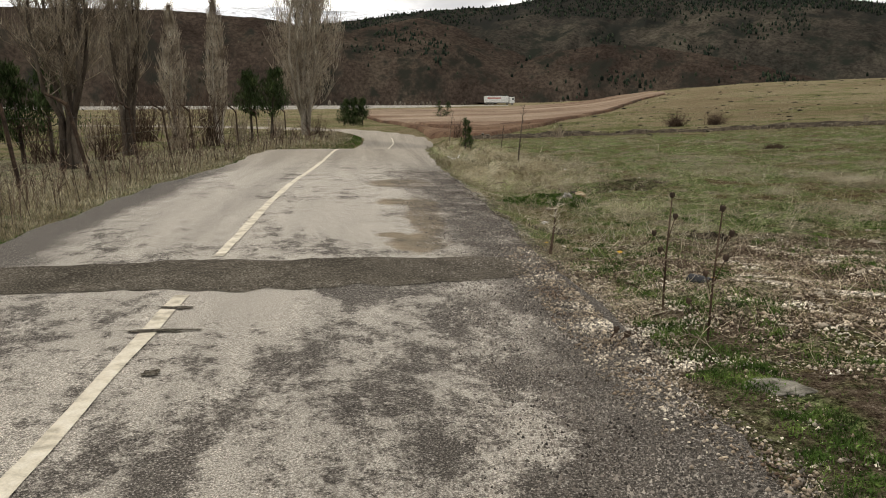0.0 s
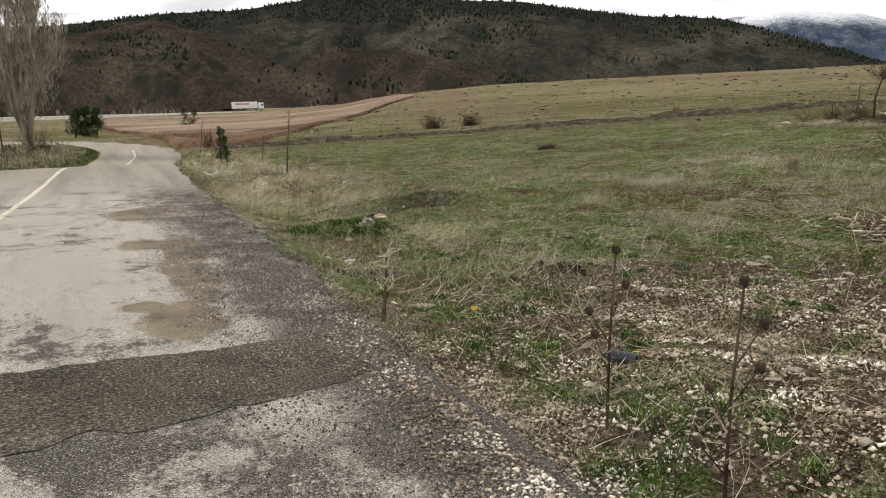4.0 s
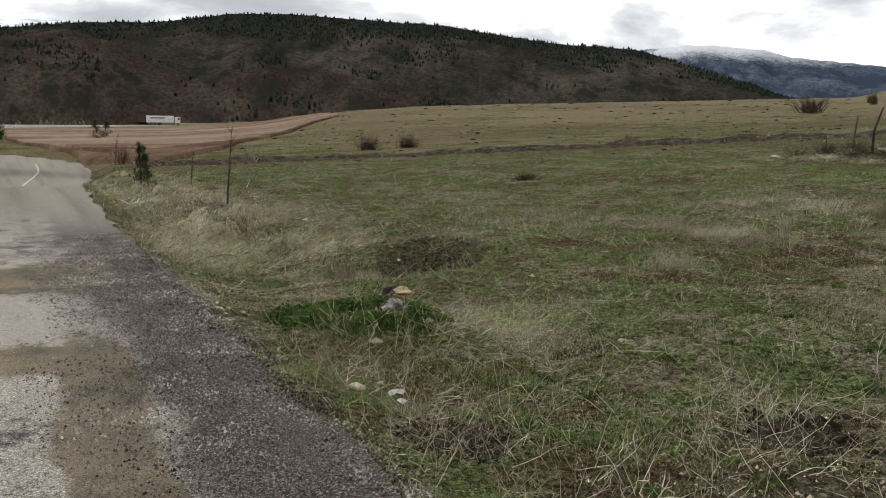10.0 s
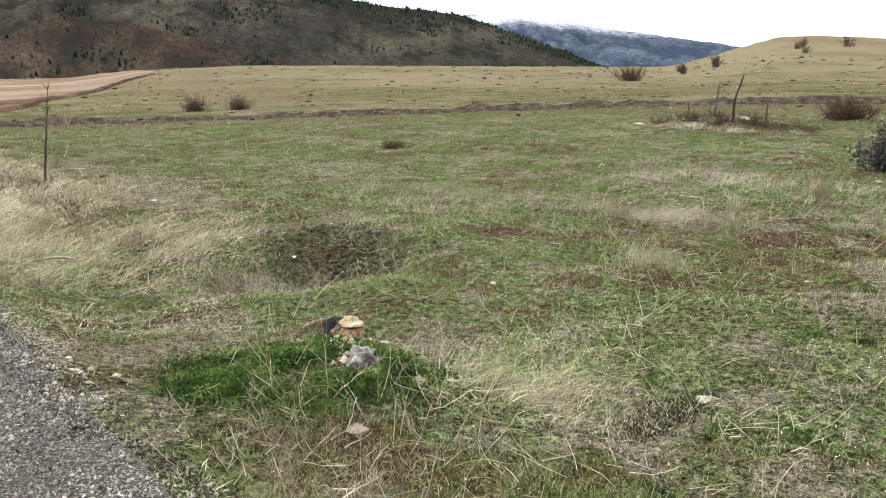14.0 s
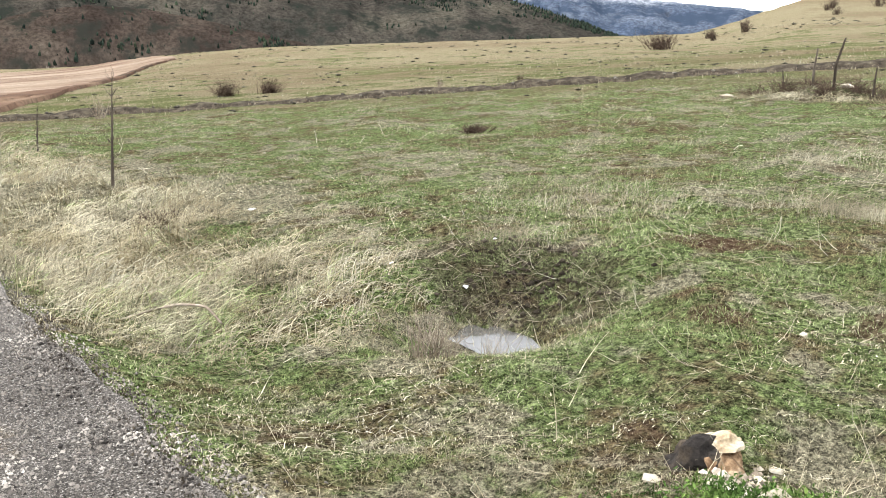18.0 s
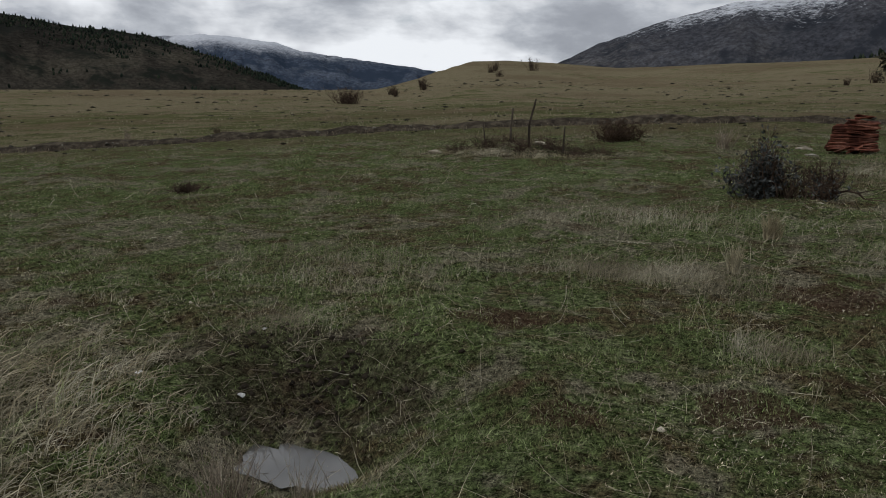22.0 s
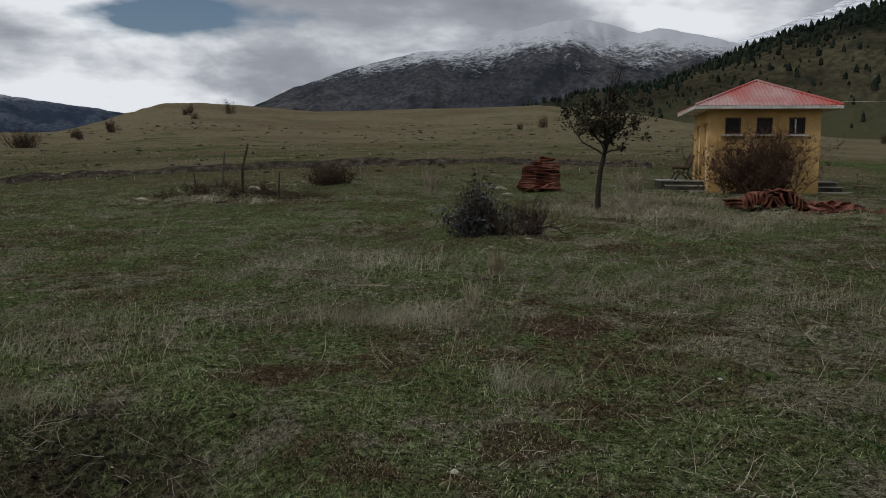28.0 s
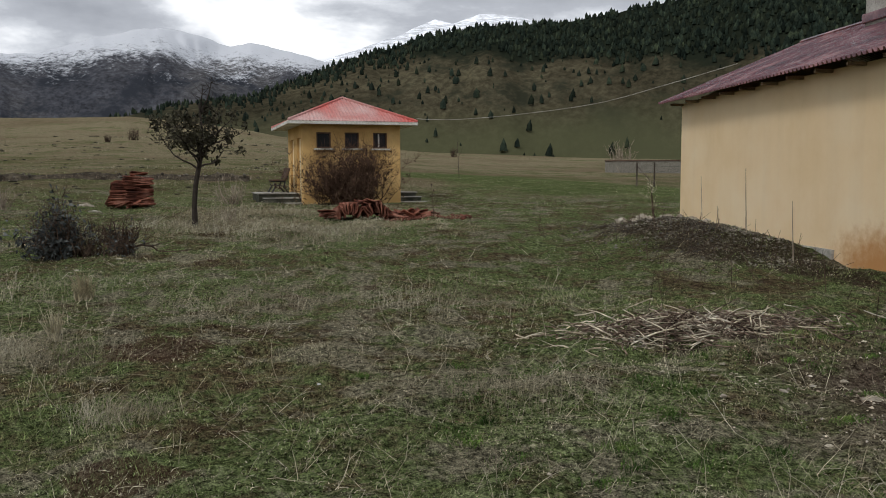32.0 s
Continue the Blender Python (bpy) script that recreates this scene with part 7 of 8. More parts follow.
# ---------------------------------------------------------------- marker mound with stones
def build_marker():
    x, y = 2.99, 11.15
    z = gz(x, y)
    root = thing("marker_stone", "rough flint lump, cream on top and sooty beneath", "stone", x, y, z - 0.025)
    root.scale = (1.25, 1.25, 1.25)
    part("sooty_base", rock(0.18, 3, 0.8, 3, 0.6), M["burnt"], root, "black sooty underside", pose(-0.02, 0.025, 0.0, 0, 8, 20))
    part("orange_body", rock(0.14, 8, 0.9, 3, 0.6), M["rust_earth"], root, "orange-brown broken face", pose(0.005, -0.03, 0.015, 0, -16, 30))
    part("cream_cap", rock(0.125, 12, 0.5, 3, 0.5), M["cream_stone"], root, "cream rounded cap", pose(0.03, -0.02, 0.078, -8, 6, 0))
    bx, by = 2.68, 10.54
    block = thing("concrete_block", "broken grey concrete block half buried in grass", "block", bx, by, gz(bx, by) - 0.035)
    for k, (lx, ly, lz, sz, fl, rx) in enumerate(((-0.015, 0.0, 0.0, 0.135, 1.1, 14), (0.05, -0.04, 0.005, 0.10, 1.2, -10), (0.0, 0.01, 0.065, 0.085, 0.9, 6), (0.035, -0.02, 0.08, 0.06, 0.8, -18), (-0.03, -0.03, 0.03, 0.07, 0.8, 20))):
        part("lump", rock(sz, 21 + k, fl, 2, 0.7), M["stone_grey"], block, "", pose(lx, ly, lz, rx, rx * 0.6, k * 57))
    n = 220
    t = rng.uniform(0, 1, n)
    q = rooted(2.66 + 0.30 * t + rng.normal(0, 0.05, n), 10.62 + 0.45 * t + rng.normal(0, 0.06, n), 0.012)
    stuff("mound_rubble", crumbs(q, rng.uniform(0.005, 0.02, n), 0.8), M["pebble"], "tan rubble between the marker stone and the block", "rubble")
    lay_stone(2.82, 10.82, 0.12, 2, "flat cream stone on the mound")
    for k, (sx, sy, s) in enumerate(((2.9, 10.95, 0.06), (2.8, 11.0, 0.07), (2.72, 10.8, 0.05), (2.75, 11.2, 0.08), (3.15, 11.0, 0.05), (2.34, 10.06, 0.11), (2.18, 9.93, 0.045), (2.13, 9.50, 0.055), (2.82, 10.28, 0.08), (3.02, 10.28, 0.06), (2.36, 10.92, 0.08))):
        lay_stone(sx, sy, s, k)
    for k in range(16):
        lay_stone(1.68 + rng.normal(0, 0.07), 11.2 + rng.normal(0, 0.3), rng.uniform(0.02, 0.05), k, "crumbled tan stone at the broken road edge", "edge stones")


build_marker()


def build_litter():
    # black corrugated drain pipe
    x, y = 2.36, 5.44
    root = thing("drain_pipe", "black corrugated plastic pipe end lying in gravel", "pipe", x, y, gz(x, y) + 0.004, -60)
    bm = bmesh.new()
    prev = None
    n = 14
    for i in range(57):
        t = i / 56 * 0.17
        r = 0.040 + 0.004 * math.cos(i * 6.28319 / 4)
        ring = [bm.verts.new((t - 0.085, r * math.cos(6.28319 * k / n), r * math.sin(6.28319 * k / n))) for k in range(n)]
        if prev:
            for k in range(n):
                bm.faces.new((prev[k], prev[(k + 1) % n], ring[(k + 1) % n], ring[k]))
        prev = ring
    ob = part("ribbed_wall", bm, M["plastic_black"], root, "", None, True)
    ob.modifiers.new("thickness", "SOLIDIFY").thickness = 0.004
    for fx, fy, s, rz in ((2.38, 5.62, 0.07, 20), (2.46, 5.44, 0.06, 130), (2.24, 6.88, 0.10, 60), (1.72, 7.45, 0.04, 10)):
        bm = bmesh.new()
        vs = [bm.verts.new(p) for p in ((-0.5, 0, 0.02), (-0.1, 0.22, 0.16), (0.45, 0.1, 0.05), (0.5, -0.12, 0.1), (-0.05, -0.25, 0.03), (0.02, 0.0, 0.2))]
        for f in ((0, 5, 1), (1, 5, 2), (2, 5, 3), (3, 5, 4), (4, 5, 0)):
            bm.faces.new([vs[i] for i in f])
        bmesh.ops.solidify(bm, geom=bm.faces[:], thickness=0.03)
        ob = part("plastic_scrap", bm, M["plastic_yellow"])
        tagged(ob, "torn scrap of yellow plastic on the gravel", "litter", "yellow scraps")
        ob.matrix_basis = pose(fx, fy, gz(fx, fy) + 0.012, 0, 0, rz) @ Matrix.Scale(s, 4)
    for fx, fy, s, rz, sd in ((2.12, 9.28, 0.11, 15, 1), (2.08, 9.13, 0.08, 80, 2), (4.1, 14.55, 0.07, 30, 3), (4.35, 14.0, 0.07, 70, 4), (5.0, 14.4, 0.05, 10, 5), (4.4, 17.4, 0.10, 20, 6), (6.2, 10.2, 0.05, 0, 7)):
        bm = bmesh.new()
        n, vs = 9, []
        for k in range(n):
            r = 0.5 * (1 + 0.35 * noise.noise((k * 1.7, sd, 0)))
            vs.append(bm.verts.new((r * math.cos(6.28319 * k / n), r * 0.6 * math.sin(6.28319 * k / n), 0.05 + 0.22 * noise.noise((k * 0.9, sd * 3, 1)))))
        c = bm.verts.new((0, 0, 0.22))
        for k in range(n):
            bm.faces.new((vs[k], vs[(k + 1) % n], c))
        bmesh.ops.solidify(bm, geom=bm.faces[:], thickness=0.02)
        ob = tagged(part("paper_scrap", bm, M["plastic_white"]), "crumpled white scrap caught in the grass", "litter", "white scraps")
        ob.matrix_basis = pose(fx, fy, gz(fx, fy) + 0.015, 0, 0, rz) @ Matrix.Scale(s, 4)
    # white sticks on the verge
    root = thing("bent_stick", "bleached white forked stick in dry grass", "stick", 2.35, 20.8, gz(2.35, 20.8) + 0.12)
    part("stick", tube([(-0.17, 0, 0.08), (-0.06, 0, 0.02), (0.0, 0.02, -0.01), (0.12, 0, 0.03), (0.15, 0, 0.09)], [0.006, 0.008, 0.01, 0.01, 0.015], 6), M["plastic_white"], root)
    # arching bramble root
    line = spline(np.array([(2.12, 14.6, 0.02), (2.34, 14.55, 0.13), (2.52, 14.3, 0.16), (2.5, 13.95, 0.12), (2.40, 13.6, 0.01)]), 4)[:13]
    pts = [(p[0], p[1], gz(p[0], p[1]) + p[2]) for p in line]
    root = thing("fallen_branch", "bare curved branch arching out of the grass", "branch")
    part("branch", tube(pts, [0.005 + 0.005 * math.sin(0.4 + 2.4 * k / 12) for k in range(13)], 6), M["twig"], root, "", None, True)
    # puddle
    bm = bmesh.new()
    vs = []
    for k in range(40):
        a_ = 6.28319 * k / 40
        r = 0.74 + 0.30 * noise.noise((math.cos(a_) * 1.6, math.sin(a_) * 1.6, 3.0)) + 0.22 * noise.noise((math.cos(a_) * 4.5, math.sin(a_) * 4.5, 7.0))
        vs.append(bm.verts.new((4.08 + 0.32 * r * math.cos(a_), 13.33 + 0.58 * r * math.sin(a_), POOL)))
    bm.faces.new(vs)
    m = bpy.data.materials.new("muddy_water")
    m.use_nodes = True
    b = m.node_tree.nodes["Principled BSDF"]
    b.inputs["Base Color"].default_value, b.inputs["Roughness"].default_value = (0.09, 0.085, 0.075, 1), 0.04
    b.inputs["Specular IOR Level"].default_value = 0.6
    tagged(part("water", bm, m), "small muddy puddle reflecting the sky", "puddle", kind="structure")


build_litter()


def build_debris():
    """Charred rubbish with brick shards beside the road, and a scraped patch with torn roots."""
    shard, plate = "broken red brick shard in the ashes", "flat cream mortar piece in the ashes"
    for k, (x, y, s_, rz, mat, label) in enumerate(((1.93, 8.66, 0.08, 10, "tile", shard), (1.86, 8.60, 0.06, 60, "tile", shard), (2.06, 8.42, 0.07, 120, "tile", shard), (2.12, 8.38, 0.06, 200, "tile", shard),
                                                   (1.98, 8.55, 0.06, 250, "tile", shard), (2.06, 8.66, 0.11, 320, "stone", plate), (2.08, 8.50, 0.06, 15, "stone", plate), (2.17, 8.86, 0.10, 30, "plastic_black", "black rubber lump half hidden in grass"),
                                                   (1.92, 8.70, 0.05, 40, "plastic_white", "white plaster bit in the ashes"))):
        ob = tagged(part("brick_shard" if mat == "tile" else "rubble_piece", rock(s_ * 0.7, 50 + k, 0.4, 2, 0.9), M[mat]), label, "rubble", "burnt rubbish")
        ob.matrix_basis = pose(x, y, gz(x, y) - 0.008, k * 7 - 20, k * 5 - 15, rz)
    n = 1500
    x, y = 2.08 + rng.normal(0, 0.10, n), 8.55 + rng.normal(0, 0.11, n)
    k = off_road(x, y, 2.9)
    stuff("ashes", chips(rooted(x[k], y[k], 0.008), rng.uniform(0.003, 0.016, k.sum()), 0.7), M["burnt"], "black ash and charred bits on the turf", "ashes")
    n = 90
    x, y = 2.02 + rng.normal(0, 0.13, n), 8.54 + rng.normal(0, 0.12, n)
    k = off_road(x, y, 2.9)
    stuff("rubbish_bits", chips(rooted(x[k], y[k], 0.01), rng.uniform(0.003, 0.013, k.sum()), 0.4), M["tile"], "crumbled reddish brick bits", "rubble")
    lines = []
    for wx, wy, spread, count in ((2.15, 8.35, 0.16, 60), (3.36, 7.85, 0.25, 80), (3.2, 7.45, 0.3, 50), (5.1, 8.4, 0.3, 40)):
        for _ in range(count):
            cx, cy = wx + rng.normal(0, spread), wy + rng.normal(0, spread)
            p, a_, t, l, w = np.array([cx, cy, gz(cx, cy) + 0.01]), rng.uniform(0, 6.28), rng.uniform(0.0, 0.9), rng.uniform(0.05, 0.18), rng.uniform(0.0008, 0.0018)
            for _ in range(4):
                q = p + np.array([math.cos(a_) * math.cos(t), math.sin(a_) * math.cos(t), math.sin(t)]) * l / 4
                q[2] = max(q[2], gz(q[0], q[1]) + 0.006)
                lines.append((*p, *q, w, w * 0.9))
                p, a_, t = q, a_ + rng.normal(0, 0.5), t + rng.normal(-0.12, 0.3)
    stuff("torn_roots", rods(lines, 3), M["twig"], "bleached torn roots and twigs on scraped ground", "roots")
    n = 350
    x, y = 3.36 + rng.normal(0, 0.16, n), 7.82 + rng.normal(0, 0.10, n)
    x, y = np.r_[x, 4.75 + rng.normal(0, 0.26, 170)], np.r_[y, 13.85 + rng.normal(0, 0.34, 170)]
    k = ~wet(x, y)
    x, y, n = x[k], y[k], k.sum()
    stuff("dark_clods", chips(rooted(x, y, 0.008), rng.uniform(0.005, 0.032, n), 0.7), M["soil"], "dark clods of scraped soil", "soil")


build_debris()


def teasel(x, y, height, heads, lean, seed):
    root = thing("teasel", "dead brown teasel stem with spiny seed heads", "weed", x, y, gz(x, y) - 0.02, 0, "dead teasels")
    local = random.Random(seed)
    bend = math.radians(lean)
    top = (math.sin(bend) * height, 0, height)
    part("stem", tube([(0, 0, 0), (top[0] * 0.4, 0.01, height * 0.5), top], [0.007, 0.006, 0.004], 5), M["twig_dark"], root)
    for k in range(heads):
        hz = height * (1 - 0.16 * k)
        a_ = local.uniform(0, 6.28)
        reach = 0 if k == 0 else 0.05 + 0.02 * k
        p = Vector((top[0] * hz / height + reach * math.cos(a_), reach * math.sin(a_), hz))
        if k:
            part("side_stem", tube([(top[0] * (hz - 0.14) / height, 0, hz - 0.14), p], 0.003, 4), M["twig_dark"], root)
        bm = bmesh.new()
        bmesh.ops.create_icosphere(bm, subdivisions=2, radius=0.012, matrix=Matrix.Translation(p) @ Matrix.Diagonal((1, 1, 1.3, 1)))
        for i, v in enumerate(list(bm.verts)):
            if i % 2 == 0:
                v.co += (v.co - p) * 0.45
        part("seed_head", bm, M["rust_post"], root)
    for k in range(7):
        hz = height * local.uniform(0.05, 0.5)
        a_ = local.uniform(0, 6.28)
        part("leaf_stalk", tube([(0, 0, hz), (0.09 * math.cos(a_), 0.09 * math.sin(a_), hz + 0.05), (0.17 * math.cos(a_), 0.17 * math.sin(a_), hz + 0.02)], [0.004, 0.003, 0.002], 4), M["twig"], root)


for k, (x, y, h, n, l) in enumerate(((1.85, 4.80, 0.74, 4, 2), (1.86, 4.15, 0.78, 5, 3), (1.30, 4.15, 0.12, 3, 25), (18.4, 5.6, 0.75, 4, 14))):
    teasel(x, y, h, n, l, k)


def thorn_stem(x, y, h, label):
    root = thing("thorn_sapling", label, "plant", x, y, gz(x, y) - 0.02)
    st, tw = [], []
    pts = limbs((0, 0, 0), 0.9, 1.35, h, 0.010, 6, 0.1, 0.08, st)
    for i in range(3, 7):
        for _ in range(5):
            b_ = limbs(pts[i], rng.uniform(0, 6.28), rng.uniform(0.0, 1.2), h * rng.uniform(0.2, 0.5), 0.0027, 5, 0.1, 0.45, tw)
            for _ in range(2):
                limbs(b_[rng.integers(1, len(b_))], rng.uniform(0, 6.28), rng.uniform(-0.2, 1.0), h * rng.uniform(0.08, 0.22), 0.0019, 3, 0.1, 0.5, tw)
    part("stem", tube([tuple(p) for p in pts], [0.034 * h * (1 - 0.11 * i) for i in range(len(pts))], 6), M["twig_dark"], root)
    part("twig_tangle", mesh_of("twig_tangle", *rods(tw, 3), M["weed"]), None, root)


thorn_stem(1.61, 6.83, 0.42, "small dark thorn stem with fine dead twigs")
thorn_stem(14.3, 2.55, 0.75, "bare grey sapling at the house corner")


# ---------------------------------------------------------------- stake mound
def build_stakes():
    for x, y, h, lean, r in ((20.5, 19.9, 0.95, 3, 0.03), (20.65, 19.45, 1.25, 8, 0.035), (20.2, 20.5, 0.5, -4, 0.02), (20.4, 18.4, 0.7, 2, 0.025)):
        ob = thing("stake", "weathered dark wooden stake standing in the mound", "stake", x, y, gz(x, y) - 0.05, 0, "mound stakes")
        part("pole", tube([(0, 0, 0), (0.02, 0.01, h * 0.5), (math.sin(radians(lean)) * h, -math.sin(radians(lean)) * h * 0.5, h)], [r, r * 0.9, r * 0.6], 6), M["bark_dark"], ob)
    ob = lay_stone(20.7, 19.15, 0.36, 3, "flat white stone on top of the stake mound", "")
    ob.location.z += 0.12
    for x, y in ((20.3, 20.6), (20.9, 20.1), (20.4, 19.6), (20.6, 18.8), (21.2, 19.2), (19.9, 20.2), (20.0, 21.2), (20.2, 18.0), (19.7, 19.3), (20.9, 17.6)):
        r = bush("weed_clump", x, y, 0.36, 1.1, 46, "dead grey weeds growing on the stake mound", "twig_dark", category="weeds", thick=0.006)
        r["group"] = "mound weeds"


build_stakes()


def mound_straw():
    """Pale dry grass along the foot of the stake mound, below the little tree and before the hut."""
    for cx, cy, wx, wy, count in ((19.4, 19.6, 0.4, 1.5, 1200), (18.2, 9.6, 0.8, 1.1, 2600), (20.8, 8.4, 1.2, 1.6, 2600), (16.8, 6.9, 0.9, 1.0, 1100)):
        k = max(count // 22, 1)
        tx, ty = np.repeat(rng.normal(cx, wx, k), 22), np.repeat(rng.normal(cy, wy, k), 22)
        n, far = len(tx), math.hypot(cx - 0.9, cy - 11.0)
        tx, ty = tx + rng.normal(0, 0.05 + 0.004 * far, n), ty + rng.normal(0, 0.05 + 0.004 * far, n)
        L = rng.uniform(0.06, 0.15, n) * (1 + far / 30)
        stuff("straw_tufts", arched(rooted(tx, ty), rng.uniform(0, 6.283, n), L, np.full(n, 0.0006 + 0.00035 * far), L * rng.uniform(0.1, 0.6, n), rng.uniform(0.3, 1.1, n)), M["grass_straw"], "tufts of pale dry grass in the meadow", "dry grass")


mound_straw()


# ---------------------------------------------------------------- hut with pyramid roof
def corrugated(name, origin, along, up, length, rise_len, taper0, taper1, mat, parent, pitch=0.105, depth=0.018):
    """A ribbed metal slope: along the eave, up the slope; taper: how far each end is cut in at the top."""
    along, up = Vector(along).normalized(), Vector(up).normalized()
    nrm = along.cross(up)
    prof = (1, 1, 0, 0) if depth < 0.03 else (1, 1, 0, 0, 0, 0)
    n = int(length / pitch) * len(prof)
    V, F = [], []
    rows = 4
    for i in range(n + 1):
        s = length * i / n
        d = depth * prof[i % len(prof)]
        t_end = 1.0
        if taper0 > 0 and s < taper0:
            t_end = s / taper0
        if taper1 > 0 and s > length - taper1:
            t_end = min(t_end, (length - s) / taper1)
        for r in range(rows):
            V.append(tuple(Vector(origin) + along * s + up * (rise_len * t_end * r / (rows - 1)) + nrm * d))
    for i in range(n):
        for r in range(rows - 1):
            F.append((i * rows + r, (i + 1) * rows + r, (i + 1) * rows + r + 1, i * rows + r + 1))
    ob = part(name, mesh_of(name, V, F, mat), None, parent)
    ob.modifiers.new("thickness", "SOLIDIFY").thickness = 0.006
    return ob


def wall_with_openings(w, h, thick, holes):
    """A wall along x with its base at z = 0, cut through by holes (x0, x1, z0, z1)."""
    bm = bmesh.new()
    xs = sorted({0, w, *[v for q in holes for v in q[:2]]})
    zs = sorted({0, h, *[v for q in holes for v in q[2:]]})
    for x0, x1 in zip(xs, xs[1:]):
        for z0, z1 in zip(zs, zs[1:]):
            cx, cz = (x0 + x1) / 2, (z0 + z1) / 2
            if any(q[0] < cx < q[1] and q[2] < cz < q[3] for q in holes):
                continue
            box(x1 - x0, thick, z1 - z0, cx, 0, z0, 0, bm)
    bmesh.ops.remove_doubles(bm, verts=bm.verts, dist=1e-4)
    seen = {}
    for f in list(bm.faces):
        key = tuple(round(c, 3) for c in f.calc_center_median())
        seen.setdefault(key, []).append(f)
    bmesh.ops.delete(bm, geom=[f for fs in seen.values() if len(fs) > 1 for f in fs], context="FACES_ONLY")
    return bm


def build_hut():
    x0, x1, y0, y1, z0, top = 25.5, 28.8, 4.46, 7.43, 0.70, 3.10
    hut = thing("hut", "small ochre-rendered hut under a faded red sheet roof", "building", (x0 + x1) / 2, (y0 + y1) / 2, z0)
    inv = hut.matrix_basis.inverted()
    W, D, H = y1 - y0, x1 - x0, top - z0
    cxs = (0.62, 1.47, 2.34)
    holes = [(c - 0.22, c + 0.22, 1.69, 2.16) for c in cxs]
    T = Matrix.Rotation(radians(-90), 4, "Z")
    front = Matrix.Translation((x0 + 0.1, y1, z0)) @ T
    part("wall", wall_with_openings(W, H, 0.2, holes), M["wall_ochre"], hut, "", inv @ front)
    part("wall", wall_with_openings(W, H, 0.2, []), M["wall_ochre"], hut, "", inv @ Matrix.Translation((x1 - 0.1, y1, z0)) @ T)
    part("wall", wall_with_openings(D - 0.4, H, 0.2, [(0.25, 1.05, 0.05, 2.02), (1.75, 2.55, 0.05, 2.02)]), M["wall_ochre"], hut, "", inv @ Matrix.Translation((x0 + 0.2, y1 - 0.1, z0)))
    part("wall", wall_with_openings(D - 0.4, H, 0.2, [(0.9, 1.8, 0.05, 2.02)]), M["wall_ochre"], hut, "", inv @ Matrix.Translation((x0 + 0.2, y0 + 0.1, z0)))
    for px in (x0 + 0.65, x0 + 2.15):
        d = part("door", box(0.8, 0.05, 1.96, bevel=0.006), M["wall_cream"], hut, "plain cream-painted door", inv @ Matrix.Translation((px + 0.2, y1 - 0.1, z0 + 0.05)))
        part("handle", tube([(0.3, 0.03, 1.0), (0.3, 0.07, 1.0), (0.22, 0.07, 1.0)], 0.01, 6), M["dark_iron"], d)
    part("door", box(0.9, 0.05, 1.96, bevel=0.006), M["wall_cream"], hut, "plain cream-painted door", inv @ Matrix.Translation((x0 + 1.55, y0 + 0.1, z0 + 0.05)))
    glass = bpy.data.materials.new("dusty_glass")
    glass.use_nodes = True
    b = glass.node_tree.nodes["Principled BSDF"]
    b.inputs["Base Color"].default_value, b.inputs["Roughness"].default_value = (0.02, 0.022, 0.025, 1), 0.08
    for k, c in enumerate(cxs):
        win = new("window")
        win.parent = hut
        win.matrix_basis = inv @ front @ Matrix.Translation((c, 0, 1.69))
        bm = bmesh.new()
        for bx_, bz, sx, sz in ((-0.2, 0, 0.04, 0.47), (0.2, 0, 0.04, 0.47), (0, 0, 0.36, 0.04), (0, 0.43, 0.36, 0.04)):
            box(sx, 0.06, sz, bx_, -0.02, bz, 0, bm)
        part("frame", bm, M["window_brown"], win)
        bm = bmesh.new()
        for bx_, bz, sx, sz in ((-0.245, -0.005, 0.05, 0.5), (0.245, -0.005, 0.05, 0.5), (0, 0.47, 0.44, 0.035)):
            box(sx, 0.012, sz, bx_, -0.107, bz, 0, bm)
        part("surround", bm, M["wall_ochre"], win, "raised plaster surround")
        part("pane", box(0.36, 0.008, 0.39, 0, 0.0, 0.04), glass, win)
        if k == 2:
            part("mullion", box(0.04, 0.05, 0.39, -0.03, -0.02, 0.04), M["white_trim"], win)
        part("sill", box(0.60, 0.13, 0.05, 0, -0.135, -0.055, 0.006), M["white_trim"], win, "pale projecting sill")
    # roof
    e = 0.42
    ex0, ex1, ey0, ey1, ez = x0 - e, x1 + e, y0 - e - 0.02, y1 + e + 0.06, 3.17
    cx, cy, apex = 26.95, 5.95, 4.0
    hy = (ey1 - ey0) / 2
    roof = new("roof")
    roof.parent = hut
    roof.matrix_basis = inv
    rise = apex - ez
    sx, sy = math.hypot(cx - ex0, rise), math.hypot(hy, rise)
    ly = ey1 - ey0
    lx = ex1 - ex0
    f0 = Vector((ex0, ey1, ez))
    corrugated("sheet", f0, (0, -1, 0), (cx - ex0, 0, rise), ly, sx, ly / 2, ly / 2, M["roof_red"], roof)
    corrugated("sheet", (ex1, ey0, ez), (0, 1, 0), (-(ex1 - cx), 0, rise), ly, math.hypot(ex1 - cx, rise), ly / 2, ly / 2, M["roof_red"], roof)
    corrugated("sheet", (ex0, ey0, ez), (1, 0, 0), (0, hy, rise), lx, sy, cx - ex0, ex1 - cx, M["roof_red"], roof)
    corrugated("sheet", (ex1, ey1, ez), (-1, 0, 0), (0, -hy, rise), lx, sy, ex1 - cx, cx - ex0, M["roof_red"], roof)
